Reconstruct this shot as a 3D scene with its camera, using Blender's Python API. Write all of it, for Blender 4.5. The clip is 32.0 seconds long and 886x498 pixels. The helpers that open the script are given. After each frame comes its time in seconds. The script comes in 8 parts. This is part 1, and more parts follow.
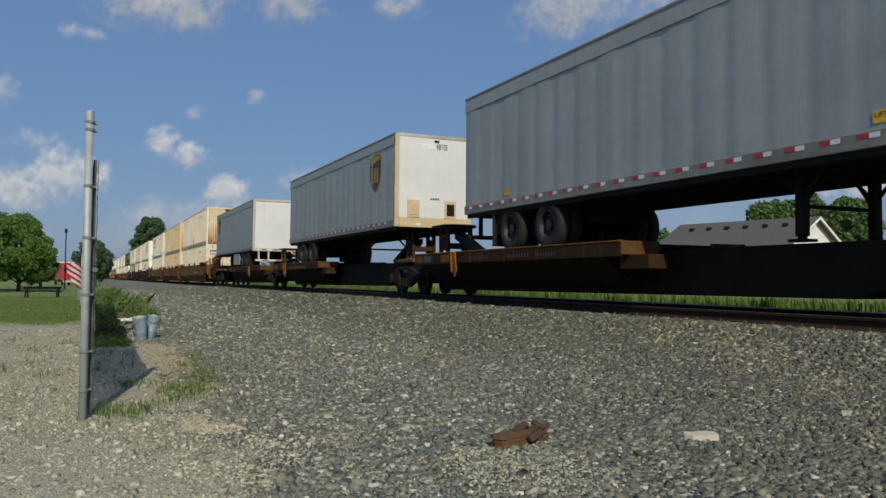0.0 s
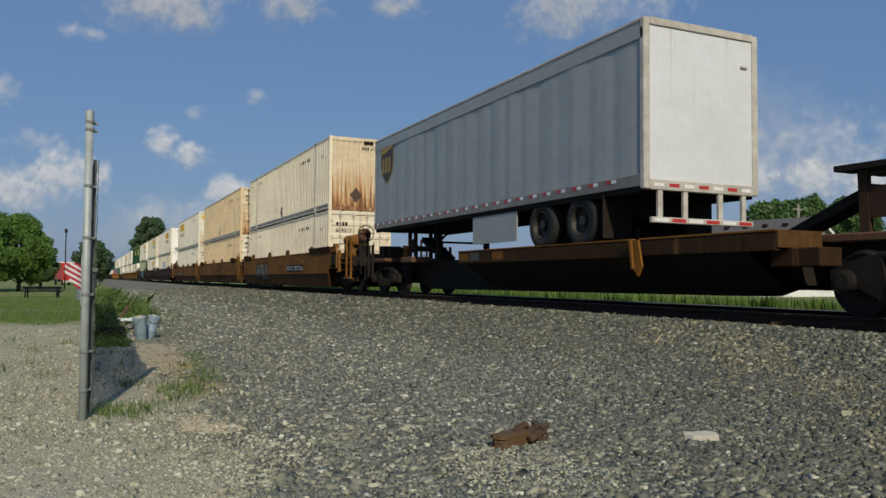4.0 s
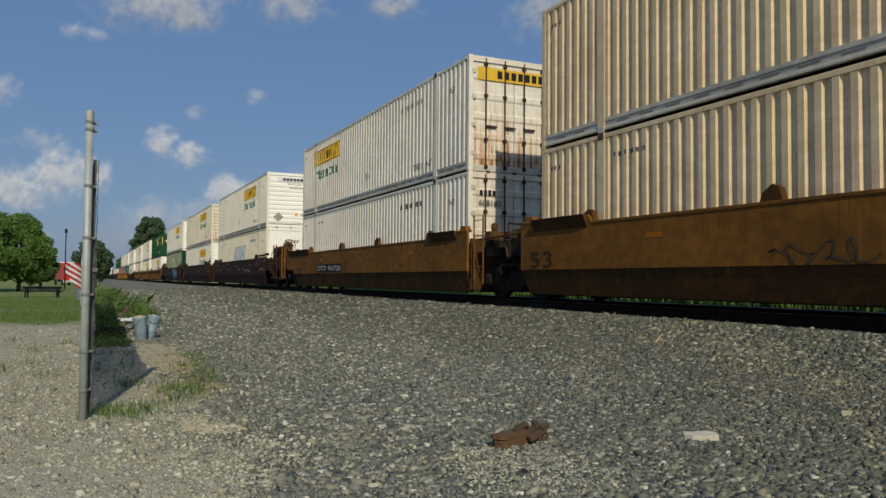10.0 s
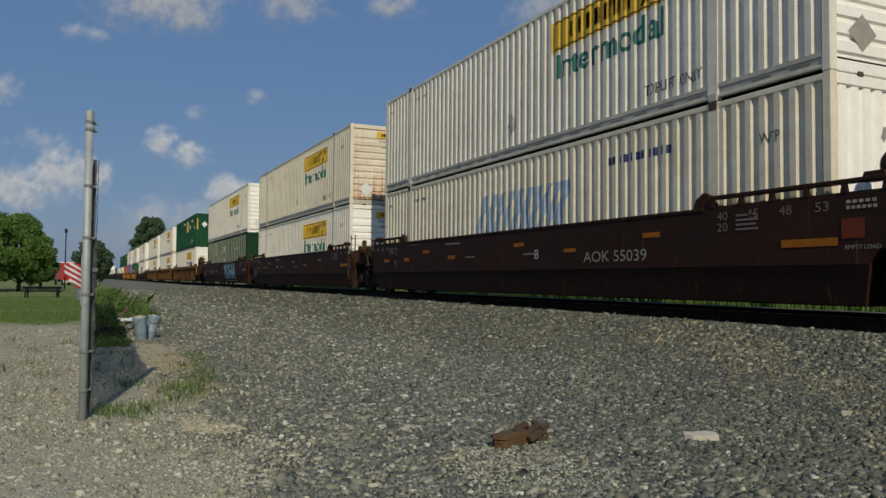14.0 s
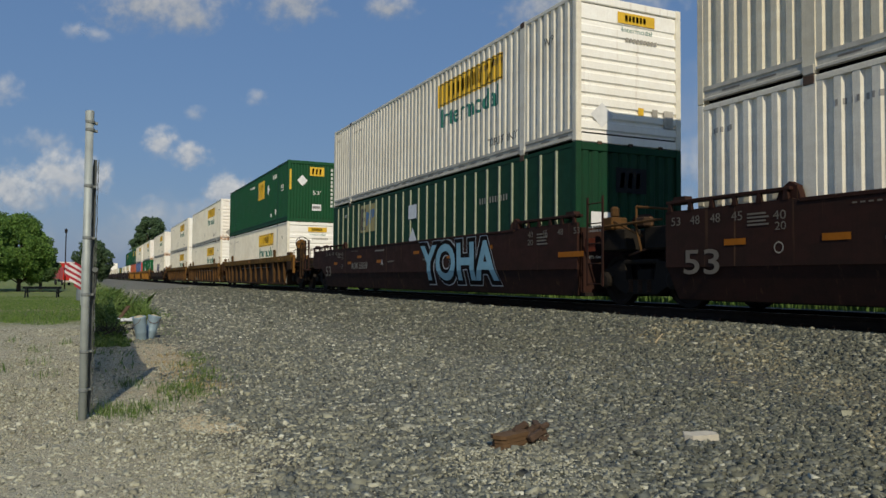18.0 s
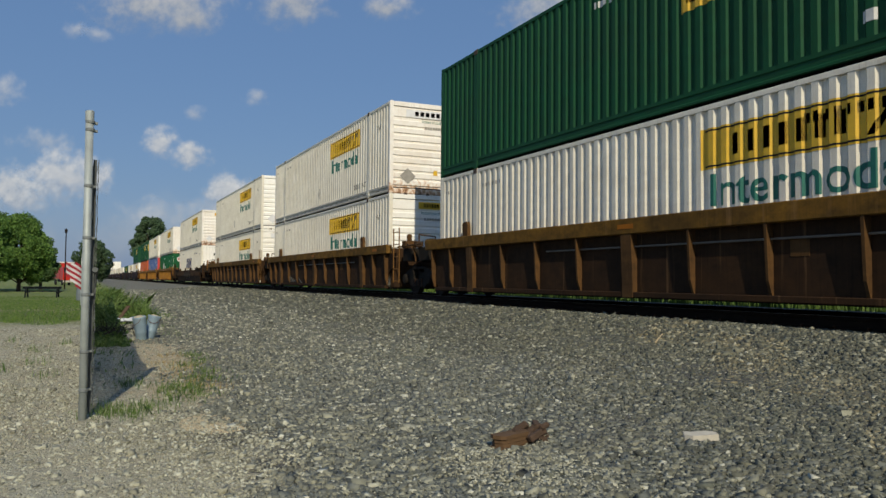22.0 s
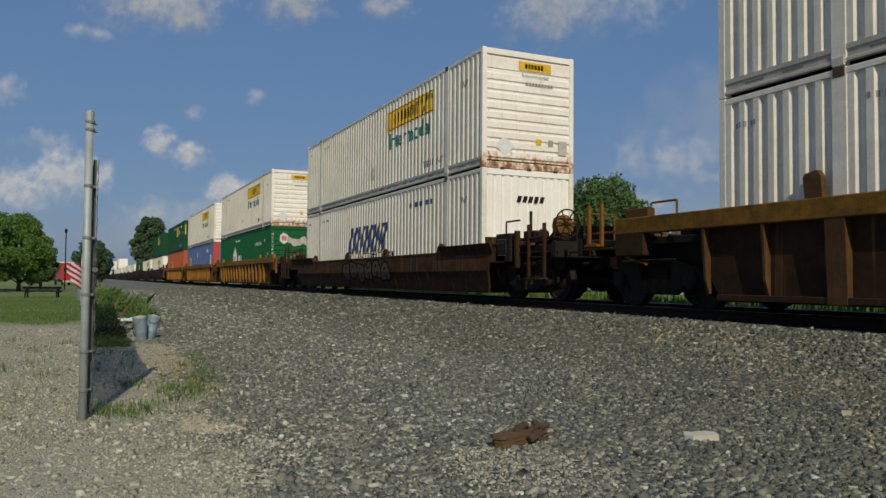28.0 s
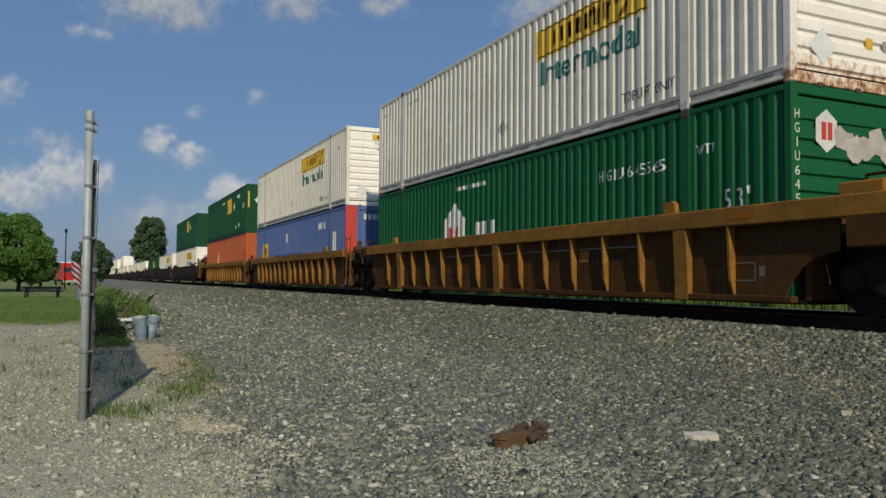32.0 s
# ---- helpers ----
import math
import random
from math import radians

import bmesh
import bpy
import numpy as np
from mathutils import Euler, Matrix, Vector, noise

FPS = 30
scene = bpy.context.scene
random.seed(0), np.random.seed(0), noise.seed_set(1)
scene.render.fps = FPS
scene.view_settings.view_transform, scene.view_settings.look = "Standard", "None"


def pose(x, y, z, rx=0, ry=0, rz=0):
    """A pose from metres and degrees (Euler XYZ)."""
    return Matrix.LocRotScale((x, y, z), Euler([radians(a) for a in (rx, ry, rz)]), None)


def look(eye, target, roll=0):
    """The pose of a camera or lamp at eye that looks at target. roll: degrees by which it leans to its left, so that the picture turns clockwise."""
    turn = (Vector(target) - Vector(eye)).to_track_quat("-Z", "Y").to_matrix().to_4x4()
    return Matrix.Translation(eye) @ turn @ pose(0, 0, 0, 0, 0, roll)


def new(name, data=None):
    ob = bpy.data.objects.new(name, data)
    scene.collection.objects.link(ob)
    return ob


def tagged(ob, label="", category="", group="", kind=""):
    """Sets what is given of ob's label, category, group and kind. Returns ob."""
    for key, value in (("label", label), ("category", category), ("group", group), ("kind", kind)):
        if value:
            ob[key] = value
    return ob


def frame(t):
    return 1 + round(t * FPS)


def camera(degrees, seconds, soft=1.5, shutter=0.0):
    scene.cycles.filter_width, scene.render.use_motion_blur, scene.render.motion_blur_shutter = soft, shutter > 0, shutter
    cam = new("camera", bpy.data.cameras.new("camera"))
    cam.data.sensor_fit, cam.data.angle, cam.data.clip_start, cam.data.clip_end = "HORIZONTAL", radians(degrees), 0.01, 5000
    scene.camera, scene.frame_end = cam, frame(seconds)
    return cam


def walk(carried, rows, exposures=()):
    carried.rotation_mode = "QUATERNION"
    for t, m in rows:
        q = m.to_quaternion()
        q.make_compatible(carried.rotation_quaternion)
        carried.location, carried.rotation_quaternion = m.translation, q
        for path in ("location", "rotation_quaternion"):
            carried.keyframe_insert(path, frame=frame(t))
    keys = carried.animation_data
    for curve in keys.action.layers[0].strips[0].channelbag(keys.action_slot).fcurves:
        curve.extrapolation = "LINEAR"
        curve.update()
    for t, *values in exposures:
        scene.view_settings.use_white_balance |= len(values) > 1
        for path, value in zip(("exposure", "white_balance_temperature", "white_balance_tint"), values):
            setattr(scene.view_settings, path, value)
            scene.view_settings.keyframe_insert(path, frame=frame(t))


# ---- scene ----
cam = camera(59.73, 32.0, soft=1.5)
EYE = (0.0, 0.0, 0.90)
CAM_POSE = look(EYE, (-0.90714, 0.41888, 0.94052), 0.466)
# the lens stops down a little while the bright containers pass
walk(cam, [(0.0, CAM_POSE), (32.0, CAM_POSE)], [(0.0, -0.06), (3.0, -0.06), (6.0, -0.2), (11.0, -0.18), (13.0, -0.27), (14.0, -0.34), (17.0, -0.14), (18.0, -0.17), (19.0, 0.0), (21.0, 0.0), (23.0, -0.14), (24.0, -0.14), (25.0, -0.32), (28.0, -0.3), (29.0, -0.4), (30.0, -0.32), (31.0, -0.2), (32.0, -0.17)])

# ---- daylight: late-day sun behind the camera, clear sky ----
SUN_TO = Vector((2.847, -0.645, 1.957)).normalized()
world = bpy.data.worlds.new("sky")
scene.world = world
world.use_nodes = True
wn = world.node_tree.nodes
wn.clear()
w_out, w_bg, w_sky = wn.new("ShaderNodeOutputWorld"), wn.new("ShaderNodeBackground"), wn.new("ShaderNodeTexSky")
w_sky.sky_type, w_sky.sun_disc = "NISHITA", False
w_sky.sun_elevation, w_sky.sun_rotation = math.asin(SUN_TO.z), math.atan2(SUN_TO.x, SUN_TO.y)
w_sky.altitude, w_sky.air_density, w_sky.dust_density, w_sky.ozone_density = 200, 1.25, 1.2, 3.0
w_bg.inputs["Strength"].default_value = 0.078
world.node_tree.links.new(w_sky.outputs[0], w_bg.inputs[0])
# an even summer haze softens the sky's gradient
w_haze, w_mix = wn.new("ShaderNodeBackground"), wn.new("ShaderNodeMixShader")
w_haze.inputs["Color"].default_value, w_haze.inputs["Strength"].default_value = (0.118, 0.234, 0.478, 1.0), 1.0
w_mix.inputs[0].default_value = 0.66
world.node_tree.links.new(w_bg.outputs[0], w_mix.inputs[1])
world.node_tree.links.new(w_haze.outputs[0], w_mix.inputs[2])
world.node_tree.links.new(w_mix.outputs[0], w_out.inputs[0])
sun = new("sun", bpy.data.lights.new("sun", "SUN"))
sun.data.energy, sun.data.angle, sun.data.color = 3.6, radians(0.53), (1.0, 0.9, 0.7)
sun.matrix_world = look(SUN_TO * 50, (0, 0, 0))

# ---- plan ----
RAIL = 0.47            # height of the rail heads over the yard
YC = 9.746             # middle of the track
HALF = 1.2955          # half a container's width
LEN, HIGH = 15.98, 2.896
# how far the train has come, every two seconds
RUN = [-3.2, 13.56, 30.32, 47.08, 63.84, 80.58, 97.38, 114.15, 130.77, 147.34, 163.92, 180.48, 196.98, 213.35, 229.51, 245.5, 261.36]
riders = []            # (thing, x at zero run, y, z)
turners = []           # wheelsets that roll


def run_at(t):
    return float(np.interp(t, np.arange(0, 33, 2), RUN))


# ---- mesh building ----
class Shape:
    """Collects corners and faces of one mesh."""

    def __init__(self):
        self.v, self.f = [], []

    def add(self, verts, faces):
        n = len(self.v)
        self.v += [tuple(p) for p in verts]
        self.f += [tuple(i + n for i in f) for f in faces]
        return self

    def box(self, x0, x1, y0, y1, z0, z1, c=0.0):
        """A box; c cuts its edges."""
        if c <= 0:
            return self.add([(x, y, z) for x in (x0, x1) for y in (y0, y1) for z in (z0, z1)],
                            [(0, 1, 3, 2), (4, 6, 7, 5), (0, 4, 5, 1), (2, 3, 7, 6), (0, 2, 6, 4), (1, 5, 7, 3)])
        lo, hi, idx, vs = (x0, y0, z0), (x1, y1, z1), {}, []
        for sx in (0, 1):
            for sy in (0, 1):
                for sz in (0, 1):
                    for ax in range(3):
                        p = []
                        for k, s in enumerate((sx, sy, sz)):
                            e = (lo, hi)[s][k]
                            p.append(e if k == ax else e + (c if s == 0 else -c))
                        idx[sx, sy, sz, ax] = len(vs)
                        vs.append(p)
        fs = []
        for ax in range(3):
            a, b = [k for k in range(3) if k != ax]
            for s in (0, 1):
                q = []
                for sa, sb in ((0, 0), (1, 0), (1, 1), (0, 1)):
                    key = [0, 0, 0]
                    key[ax], key[a], key[b] = s, sa, sb
                    q.append(idx[(*key, ax)])
                fs.append(q)
            for sa in (0, 1):
                for sb in (0, 1):
                    k0, k1 = [0, 0, 0], [0, 0, 0]
                    k0[ax], k1[ax] = 0, 1
                    k0[a] = k1[a] = sa
                    k0[b] = k1[b] = sb
                    fs.append([idx[(*k0, a)], idx[(*k1, a)], idx[(*k1, b)], idx[(*k0, b)]])
        for s in [(i, j, k) for i in (0, 1) for j in (0, 1) for k in (0, 1)]:
            fs.append([idx[(*s, 0)], idx[(*s, 1)], idx[(*s, 2)]])
        return self.add(vs, fs)

    def rod(self, a, b, r, n=8, r2=None, caps=True):
        """A round bar from a to b."""
        a, b = Vector(a), Vector(b)
        d = (b - a).normalized()
        u = d.orthogonal().normalized()
        w = d.cross(u)
        r2 = r if r2 is None else r2
        vs = []
        for p, q in ((a, r), (b, r2)):
            vs += [p + (u * math.cos(2 * math.pi * i / n) + w * math.sin(2 * math.pi * i / n)) * q for i in range(n)]
        fs = [(i, (i + 1) % n, n + (i + 1) % n, n + i) for i in range(n)]
        if caps:
            fs += [tuple(range(n))[::-1], tuple(range(n, 2 * n))]
        return self.add(vs, fs)

    def lathe(self, rings, axis_a, axis_d, n=20):
        """Rings (distance along the axis, radius) turned round a line."""
        a, d = Vector(axis_a), Vector(axis_d).normalized()
        u = d.orthogonal().normalized()
        w = d.cross(u)
        vs, fs = [], []
        for s, r in rings:
            vs += [a + d * s + (u * math.cos(2 * math.pi * i / n) + w * math.sin(2 * math.pi * i / n)) * r for i in range(n)]
        for k in range(len(rings) - 1):
            fs += [(k * n + i, k * n + (i + 1) % n, (k + 1) * n + (i + 1) % n, (k + 1) * n + i) for i in range(n)]
        fs += [tuple(range(n))[::-1], tuple(range((len(rings) - 1) * n, len(rings) * n))]
        return self.add(vs, fs)

    def prism(self, pts, axis, lo, hi):
        """A flat outline pulled along one axis; pts are its two other coordinates in order."""
        n = len(pts)
        vs = []
        for h in (lo, hi):
            for p in pts:
                q = list(p)
                q.insert("xyz".index(axis), h)
                vs.append(q)
        fs = [tuple(range(n))[::-1], tuple(range(n, 2 * n))] + [(i, (i + 1) % n, n + (i + 1) % n, n + i) for i in range(n)]
        return self.add(vs, fs)

    def moved(self, m):
        self.v = [tuple(m @ Vector(p)) for p in self.v]
        return self

    def mesh(self, name, smooth=False):
        me = bpy.data.meshes.new(name)
        me.from_pydata(self.v, [], self.f)
        bm = bmesh.new()
        bm.from_mesh(me)
        bmesh.ops.recalc_face_normals(bm, faces=bm.faces)
        for f in bm.faces:
            f.smooth = smooth
        bm.to_mesh(me)
        bm.free()
        return me


def part(name, shape, material, parent, label="", smooth=False):
    """One mesh object under a thing or under a part."""
    me = shape if isinstance(shape, bpy.types.Mesh) else shape.mesh(name, smooth)
    if not me.materials:
        me.materials.append(material)
    ob = new(name, me)
    ob.parent = parent
    if label:
        ob["label"] = label
    return ob


def thing(name, label, category, x=0.0, y=0.0, z=0.0, group="", kind="", rz=0.0):
    ob = new(name)
    ob.empty_display_size = 0.3
    ob.matrix_basis = pose(x, y, z, 0, 0, rz)
    return tagged(ob, label, category, group, kind)


def on_train(ob, x, z=RAIL, y=YC):
    """Lets a thing ride with the train; x is its front end's place at zero run."""
    ob.matrix_basis = pose(x + RUN[0], y, z)
    riders.append((ob, x, y, z))
    return ob


# ---- materials ----
def mat(name, rough=0.6, metal=0.0):
    m = bpy.data.materials.new(name)
    m.use_nodes = True
    b = m.node_tree.nodes["Principled BSDF"]
    b.inputs["Roughness"].default_value, b.inputs["Metallic"].default_value = rough, metal
    return m, m.node_tree.nodes, m.node_tree.links, b


def rgb(c):
    return (*c, 1.0) if len(c) == 3 else c


def tex(n, l, kind, coord, scale, **values):
    t = n.new(kind)
    mp = n.new("ShaderNodeMapping")
    mp.inputs["Scale"].default_value = scale if isinstance(scale, tuple) else (scale,) * 3
    l.new(coord, mp.inputs["Vector"])
    l.new(mp.outputs[0], t.inputs["Vector"])
    for k, v in values.items():
        t.inputs[k].default_value = v
    return t


def ramp(n, l, src, stops):
    r = n.new("ShaderNodeValToRGB")
    while len(r.color_ramp.elements) < len(stops):
        r.color_ramp.elements.new(0.5)
    for e, (p, c) in zip(r.color_ramp.elements, stops):
        e.position, e.color = p, rgb(c) if not isinstance(c, float) else (c, c, c, 1)
    l.new(src, r.inputs[0])
    return r.outputs[0]


def mix(n, l, fac, a, b, mode="MIX"):
    m = n.new("ShaderNodeMix")
    m.data_type, m.blend_type = "RGBA", mode
    for sock, v in ((m.inputs["Factor"], fac), (m.inputs[6], a), (m.inputs[7], b)):
        if isinstance(v, (int, float)):
            sock.default_value = v
        elif isinstance(v, tuple):
            sock.default_value = rgb(v)
        else:
            l.new(v, sock)
    return m.outputs[2]


def coords(n, l, shift=True):
    """Object coordinates, moved at random from object to object."""
    tc = n.new("ShaderNodeTexCoord")
    if not shift:
        return tc.outputs["Object"]
    info, mul, add = n.new("ShaderNodeObjectInfo"), n.new("ShaderNodeMath"), n.new("ShaderNodeVectorMath")
    mul.operation, mul.inputs[1].default_value = "MULTIPLY", 37.0
    l.new(info.outputs["Random"], mul.inputs[0])
    l.new(tc.outputs["Object"], add.inputs[0])
    l.new(mul.outputs[0], add.inputs[1])
    return add.outputs[0]


def bump(n, l, b, height, strength=0.2, dist=0.01):
    bp = n.new("ShaderNodeBump")
    bp.inputs["Strength"].default_value, bp.inputs["Distance"].default_value = strength, dist
    l.new(height, bp.inputs["Height"])
    l.new(bp.outputs[0], b.inputs["Normal"])


def paint(name, col, dirt=(0.16, 0.12, 0.08), dirty=0.35, rust=0.0, rough=0.45, metal=0.0, streak=0.3, low_rust=0.0, gloss=0.4, foot=False):
    """Weathered coach paint: broad grime, vertical run-down streaks, rust spots."""
    m, n, l, b = mat(name, rough, metal)
    b.inputs["Specular IOR Level"].default_value = gloss
    co = coords(n, l)
    broad = tex(n, l, "ShaderNodeTexNoise", co, (0.7, 0.7, 1.1), Detail=6.0, Roughness=0.65)
    fine = tex(n, l, "ShaderNodeTexNoise", co, 9.0, Detail=5.0, Roughness=0.7)
    runs = tex(n, l, "ShaderNodeTexNoise", co, (7.0, 7.0, 0.35), Detail=4.0, Roughness=0.6)
    tone = mix(n, l, ramp(n, l, fine.outputs[0], [(0.3, 0.0), (0.75, 1.0)]), tuple(c * 0.9 for c in col), tuple(min(1, c * 1.06) for c in col))
    g1 = n.new("ShaderNodeMath")
    g1.operation, g1.inputs[1].default_value = "MULTIPLY", dirty
    l.new(ramp(n, l, broad.outputs[0], [(0.38, 0.0), (0.78, 1.0)]), g1.inputs[0])
    c1 = mix(n, l, g1.outputs[0], tone, dirt)
    # large patches of grime and fading
    large = tex(n, l, "ShaderNodeTexNoise", co, (0.1, 0.1, 0.2), Detail=5.0, Roughness=0.6)
    g3 = n.new("ShaderNodeMath")
    g3.operation, g3.inputs[1].default_value = "MULTIPLY", min(0.85, dirty * 0.9)
    l.new(ramp(n, l, large.outputs[0], [(0.42, 0.0), (0.68, 1.0)]), g3.inputs[0])
    c1 = mix(n, l, g3.outputs[0], c1, tuple(0.8 * x + 0.2 * y for x, y in zip(dirt, col)))
    g2 = n.new("ShaderNodeMath")
    g2.operation, g2.inputs[1].default_value = "MULTIPLY", streak
    l.new(ramp(n, l, runs.outputs[0], [(0.5, 0.0), (0.8, 1.0)]), g2.inputs[0])
    c2 = mix(n, l, g2.outputs[0], c1, tuple(0.6 * x for x in dirt))
    if rust > 0:
        spots = tex(n, l, "ShaderNodeTexNoise", co, (2.4, 2.4, 0.8), Detail=8.0, Roughness=0.72)
        lo = 0.74 - 0.3 * rust
        c2 = mix(n, l, ramp(n, l, spots.outputs[0], [(lo, 0.0), (lo + 0.13, 1.0)]), c2, (0.2, 0.075, 0.025))
        # long rusty runs
        long_run = tex(n, l, "ShaderNodeTexNoise", co, (1.5, 1.5, 0.05), Detail=5.0, Roughness=0.65)
        c2 = mix(n, l, ramp(n, l, long_run.outputs[0], [(0.62 - 0.3 * rust, 0.0), (0.8 - 0.3 * rust, 0.45)]), c2, (0.3, 0.165, 0.07))
    if low_rust > 0:
        # rust that has run down in bands and gathered along the foot
        tc, sp = n.new("ShaderNodeTexCoord"), n.new("ShaderNodeSeparateXYZ")
        l.new(tc.outputs["Object"], sp.inputs[0])
        band = tex(n, l, "ShaderNodeTexNoise", co, (1.7, 1.7, 1.3) if foot else (2.6, 2.6, 0.1), Detail=6.0, Roughness=0.62)
        ht = n.new("ShaderNodeMapRange")
        ht.inputs["From Min"].default_value, ht.inputs["From Max"].default_value = 2.9, 0.1
        ht.inputs["To Min"].default_value, ht.inputs["To Max"].default_value = (-1.6, 0.16) if foot else (-0.26, 0.2)
        l.new(sp.outputs["Z"], ht.inputs["Value"])
        sm = n.new("ShaderNodeMath")
        sm.operation = "ADD"
        l.new(band.outputs[0], sm.inputs[0])
        l.new(ht.outputs[0], sm.inputs[1])
        k = 0.62 - 0.12 * low_rust
        wash = ramp(n, l, sm.outputs[0], [(k - 0.06, 0.0), (k + 0.12, 0.8)])
        c2 = mix(n, l, wash, c2, (0.5, 0.23, 0.06))
        deep = ramp(n, l, sm.outputs[0], [(k + 0.08, 0.0), (k + 0.22, 0.85)])
        c2 = mix(n, l, deep, c2, (0.12, 0.045, 0.018))
    l.new(c2, b.inputs["Base Color"])
    rr = n.new("ShaderNodeMapRange")
    rr.inputs["To Min"].default_value, rr.inputs["To Max"].default_value = rough - 0.1, min(1.0, rough + 0.25)
    l.new(broad.outputs[0], rr.inputs["Value"])
    l.new(rr.outputs[0], b.inputs["Roughness"])
    bump(n, l, b, fine.outputs[0], 0.12, 0.004)
    return m


def plain(name, col, rough=0.6, metal=0.0, vary=0.25, scale=14.0, gloss=0.5):
    """A simple surface with fine and broad mottling."""
    m, n, l, b = mat(name, rough, metal)
    b.inputs["Specular IOR Level"].default_value = gloss
    co = coords(n, l)
    a = tex(n, l, "ShaderNodeTexNoise", co, scale, Detail=5.0, Roughness=0.7)
    c = tex(n, l, "ShaderNodeTexNoise", co, scale / 9, Detail=4.0)
    t1 = mix(n, l, a.outputs[0], tuple(x * (1 - vary) for x in col), tuple(min(1, x * (1 + vary)) for x in col))
    t2 = mix(n, l, ramp(n, l, c.outputs[0], [(0.35, 0.0), (0.75, 0.6)]), t1, tuple(x * (1 - vary) * 0.8 for x in col))
    l.new(t2, b.inputs["Base Color"])
    bump(n, l, b, a.outputs[0], 0.2, 0.004)
    return m


M_CREAM = paint("cream_paint", (0.86, 0.785, 0.61), dirt=(0.42, 0.29, 0.13), dirty=0.3, rust=0.06, streak=0.22)
M_WHITE = paint("white_paint", (0.83, 0.785, 0.655), dirt=(0.38, 0.31, 0.21), dirty=0.3, rust=0.03, streak=0.24)
M_WHITE_END = paint("stained_white_paint", (0.93, 0.92, 0.86), dirt=(0.55, 0.42, 0.26), dirty=0.16, rust=0.06, streak=0.1)
M_CREAM_END = paint("rust_streaked_cream_paint", (0.7, 0.62, 0.45), dirt=(0.4, 0.22, 0.07), dirty=0.45, rust=0.2, streak=0.2, low_rust=1.0)
M_DOOR_END = paint("cream_door_paint", (0.78, 0.72, 0.58), dirt=(0.4, 0.24, 0.09), dirty=0.35, rust=0.12, streak=0.25, low_rust=0.1)
M_GREEN = paint("green_paint", (0.008, 0.076, 0.028), dirt=(0.02, 0.04, 0.02), dirty=0.3, rust=0.0, rough=0.55, streak=0.2, gloss=0.2)
M_DEEPGREEN = paint("deep_green_paint", (0.005, 0.048, 0.019), dirt=(0.012, 0.025, 0.014), dirty=0.35, rust=0.0, rough=0.55, streak=0.25, gloss=0.2)
M_HUBGREEN = paint("bright_green_paint", (0.006, 0.11, 0.036), dirt=(0.02, 0.05, 0.02), dirty=0.25, rust=0.0, rough=0.55, streak=0.2, gloss=0.2)
M_BLUE = paint("blue_paint", (0.07, 0.13, 0.33), dirt=(0.2, 0.2, 0.24), dirty=0.3, rough=0.45)
M_ORANGE = paint("orange_paint", (0.5, 0.1, 0.025), dirt=(0.25, 0.1, 0.05), dirty=0.3)
M_GREYRAIL = paint("grey_galvanised_rail", (0.56, 0.535, 0.475), dirt=(0.16, 0.12, 0.08), dirty=0.55, rough=0.5)
M_SILVER = paint("silver_trailer_skin", (0.37, 0.4, 0.395), dirt=(0.23, 0.23, 0.21), dirty=0.3, rough=0.42, metal=0.15, streak=0.25)
M_SILVER_END = paint("pale_trailer_nose", (0.66, 0.69, 0.71), dirt=(0.4, 0.39, 0.35), dirty=0.2, rust=0.02, streak=0.12)
M_BOXRAIL = paint("pale_rail_paint", (0.6, 0.57, 0.48), dirt=(0.18, 0.15, 0.11), dirty=0.5, rust=0.05, rough=0.5, streak=0.2)
# dark tone for the rail slots, standing for the shade inside them
M_SLOT = plain("shaded_slot_paint", (0.2, 0.18, 0.15), 0.9, 0.0, 0.3)
M_TRAILRAIL = paint("dull_trailer_rail", (0.26, 0.26, 0.245), dirt=(0.07, 0.06, 0.05), dirty=0.5, rough=0.55, streak=0.2)
# rust-orange sheet colour, darkened to hold shade from the chord above
M_SHEET = paint("shaded_rust_orange_sheet", (0.105, 0.043, 0.009), dirt=(0.03, 0.019, 0.01), dirty=0.75, rust=0.08, rough=0.75, streak=0.5, gloss=0.12)
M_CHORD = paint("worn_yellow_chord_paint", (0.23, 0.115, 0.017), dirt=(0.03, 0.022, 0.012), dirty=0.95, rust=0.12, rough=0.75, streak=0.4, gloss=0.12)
M_RIB = paint("rust_brown_rib_paint", (0.12, 0.06, 0.02), dirt=(0.03, 0.02, 0.012), dirty=0.7, rust=0.1, rough=0.75, streak=0.4, gloss=0.12)
M_HITCH = paint("rust_brown_hitch_paint", (0.06, 0.034, 0.021), dirt=(0.022, 0.017, 0.012), dirty=0.6, rust=0.1, rough=0.8, streak=0.3, gloss=0.12)
M_STREAKDOOR = paint("rust_streaked_white_door", (0.8, 0.765, 0.66), dirt=(0.36, 0.22, 0.09), dirty=0.35, rust=0.22, streak=0.35, low_rust=0.25)
M_TAN = paint("tan_trim", (0.62, 0.5, 0.32), dirt=(0.2, 0.12, 0.06), dirty=0.3)
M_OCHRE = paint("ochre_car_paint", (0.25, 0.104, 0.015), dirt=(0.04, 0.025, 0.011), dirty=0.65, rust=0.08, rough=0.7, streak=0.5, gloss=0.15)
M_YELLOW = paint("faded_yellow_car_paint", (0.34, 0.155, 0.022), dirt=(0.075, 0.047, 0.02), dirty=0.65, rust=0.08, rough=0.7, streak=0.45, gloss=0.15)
M_MAROON = paint("maroon_car_paint", (0.04, 0.0148, 0.0098), dirt=(0.016, 0.012, 0.009), dirty=0.7, rust=0.05, rough=0.7, streak=0.4, gloss=0.15)
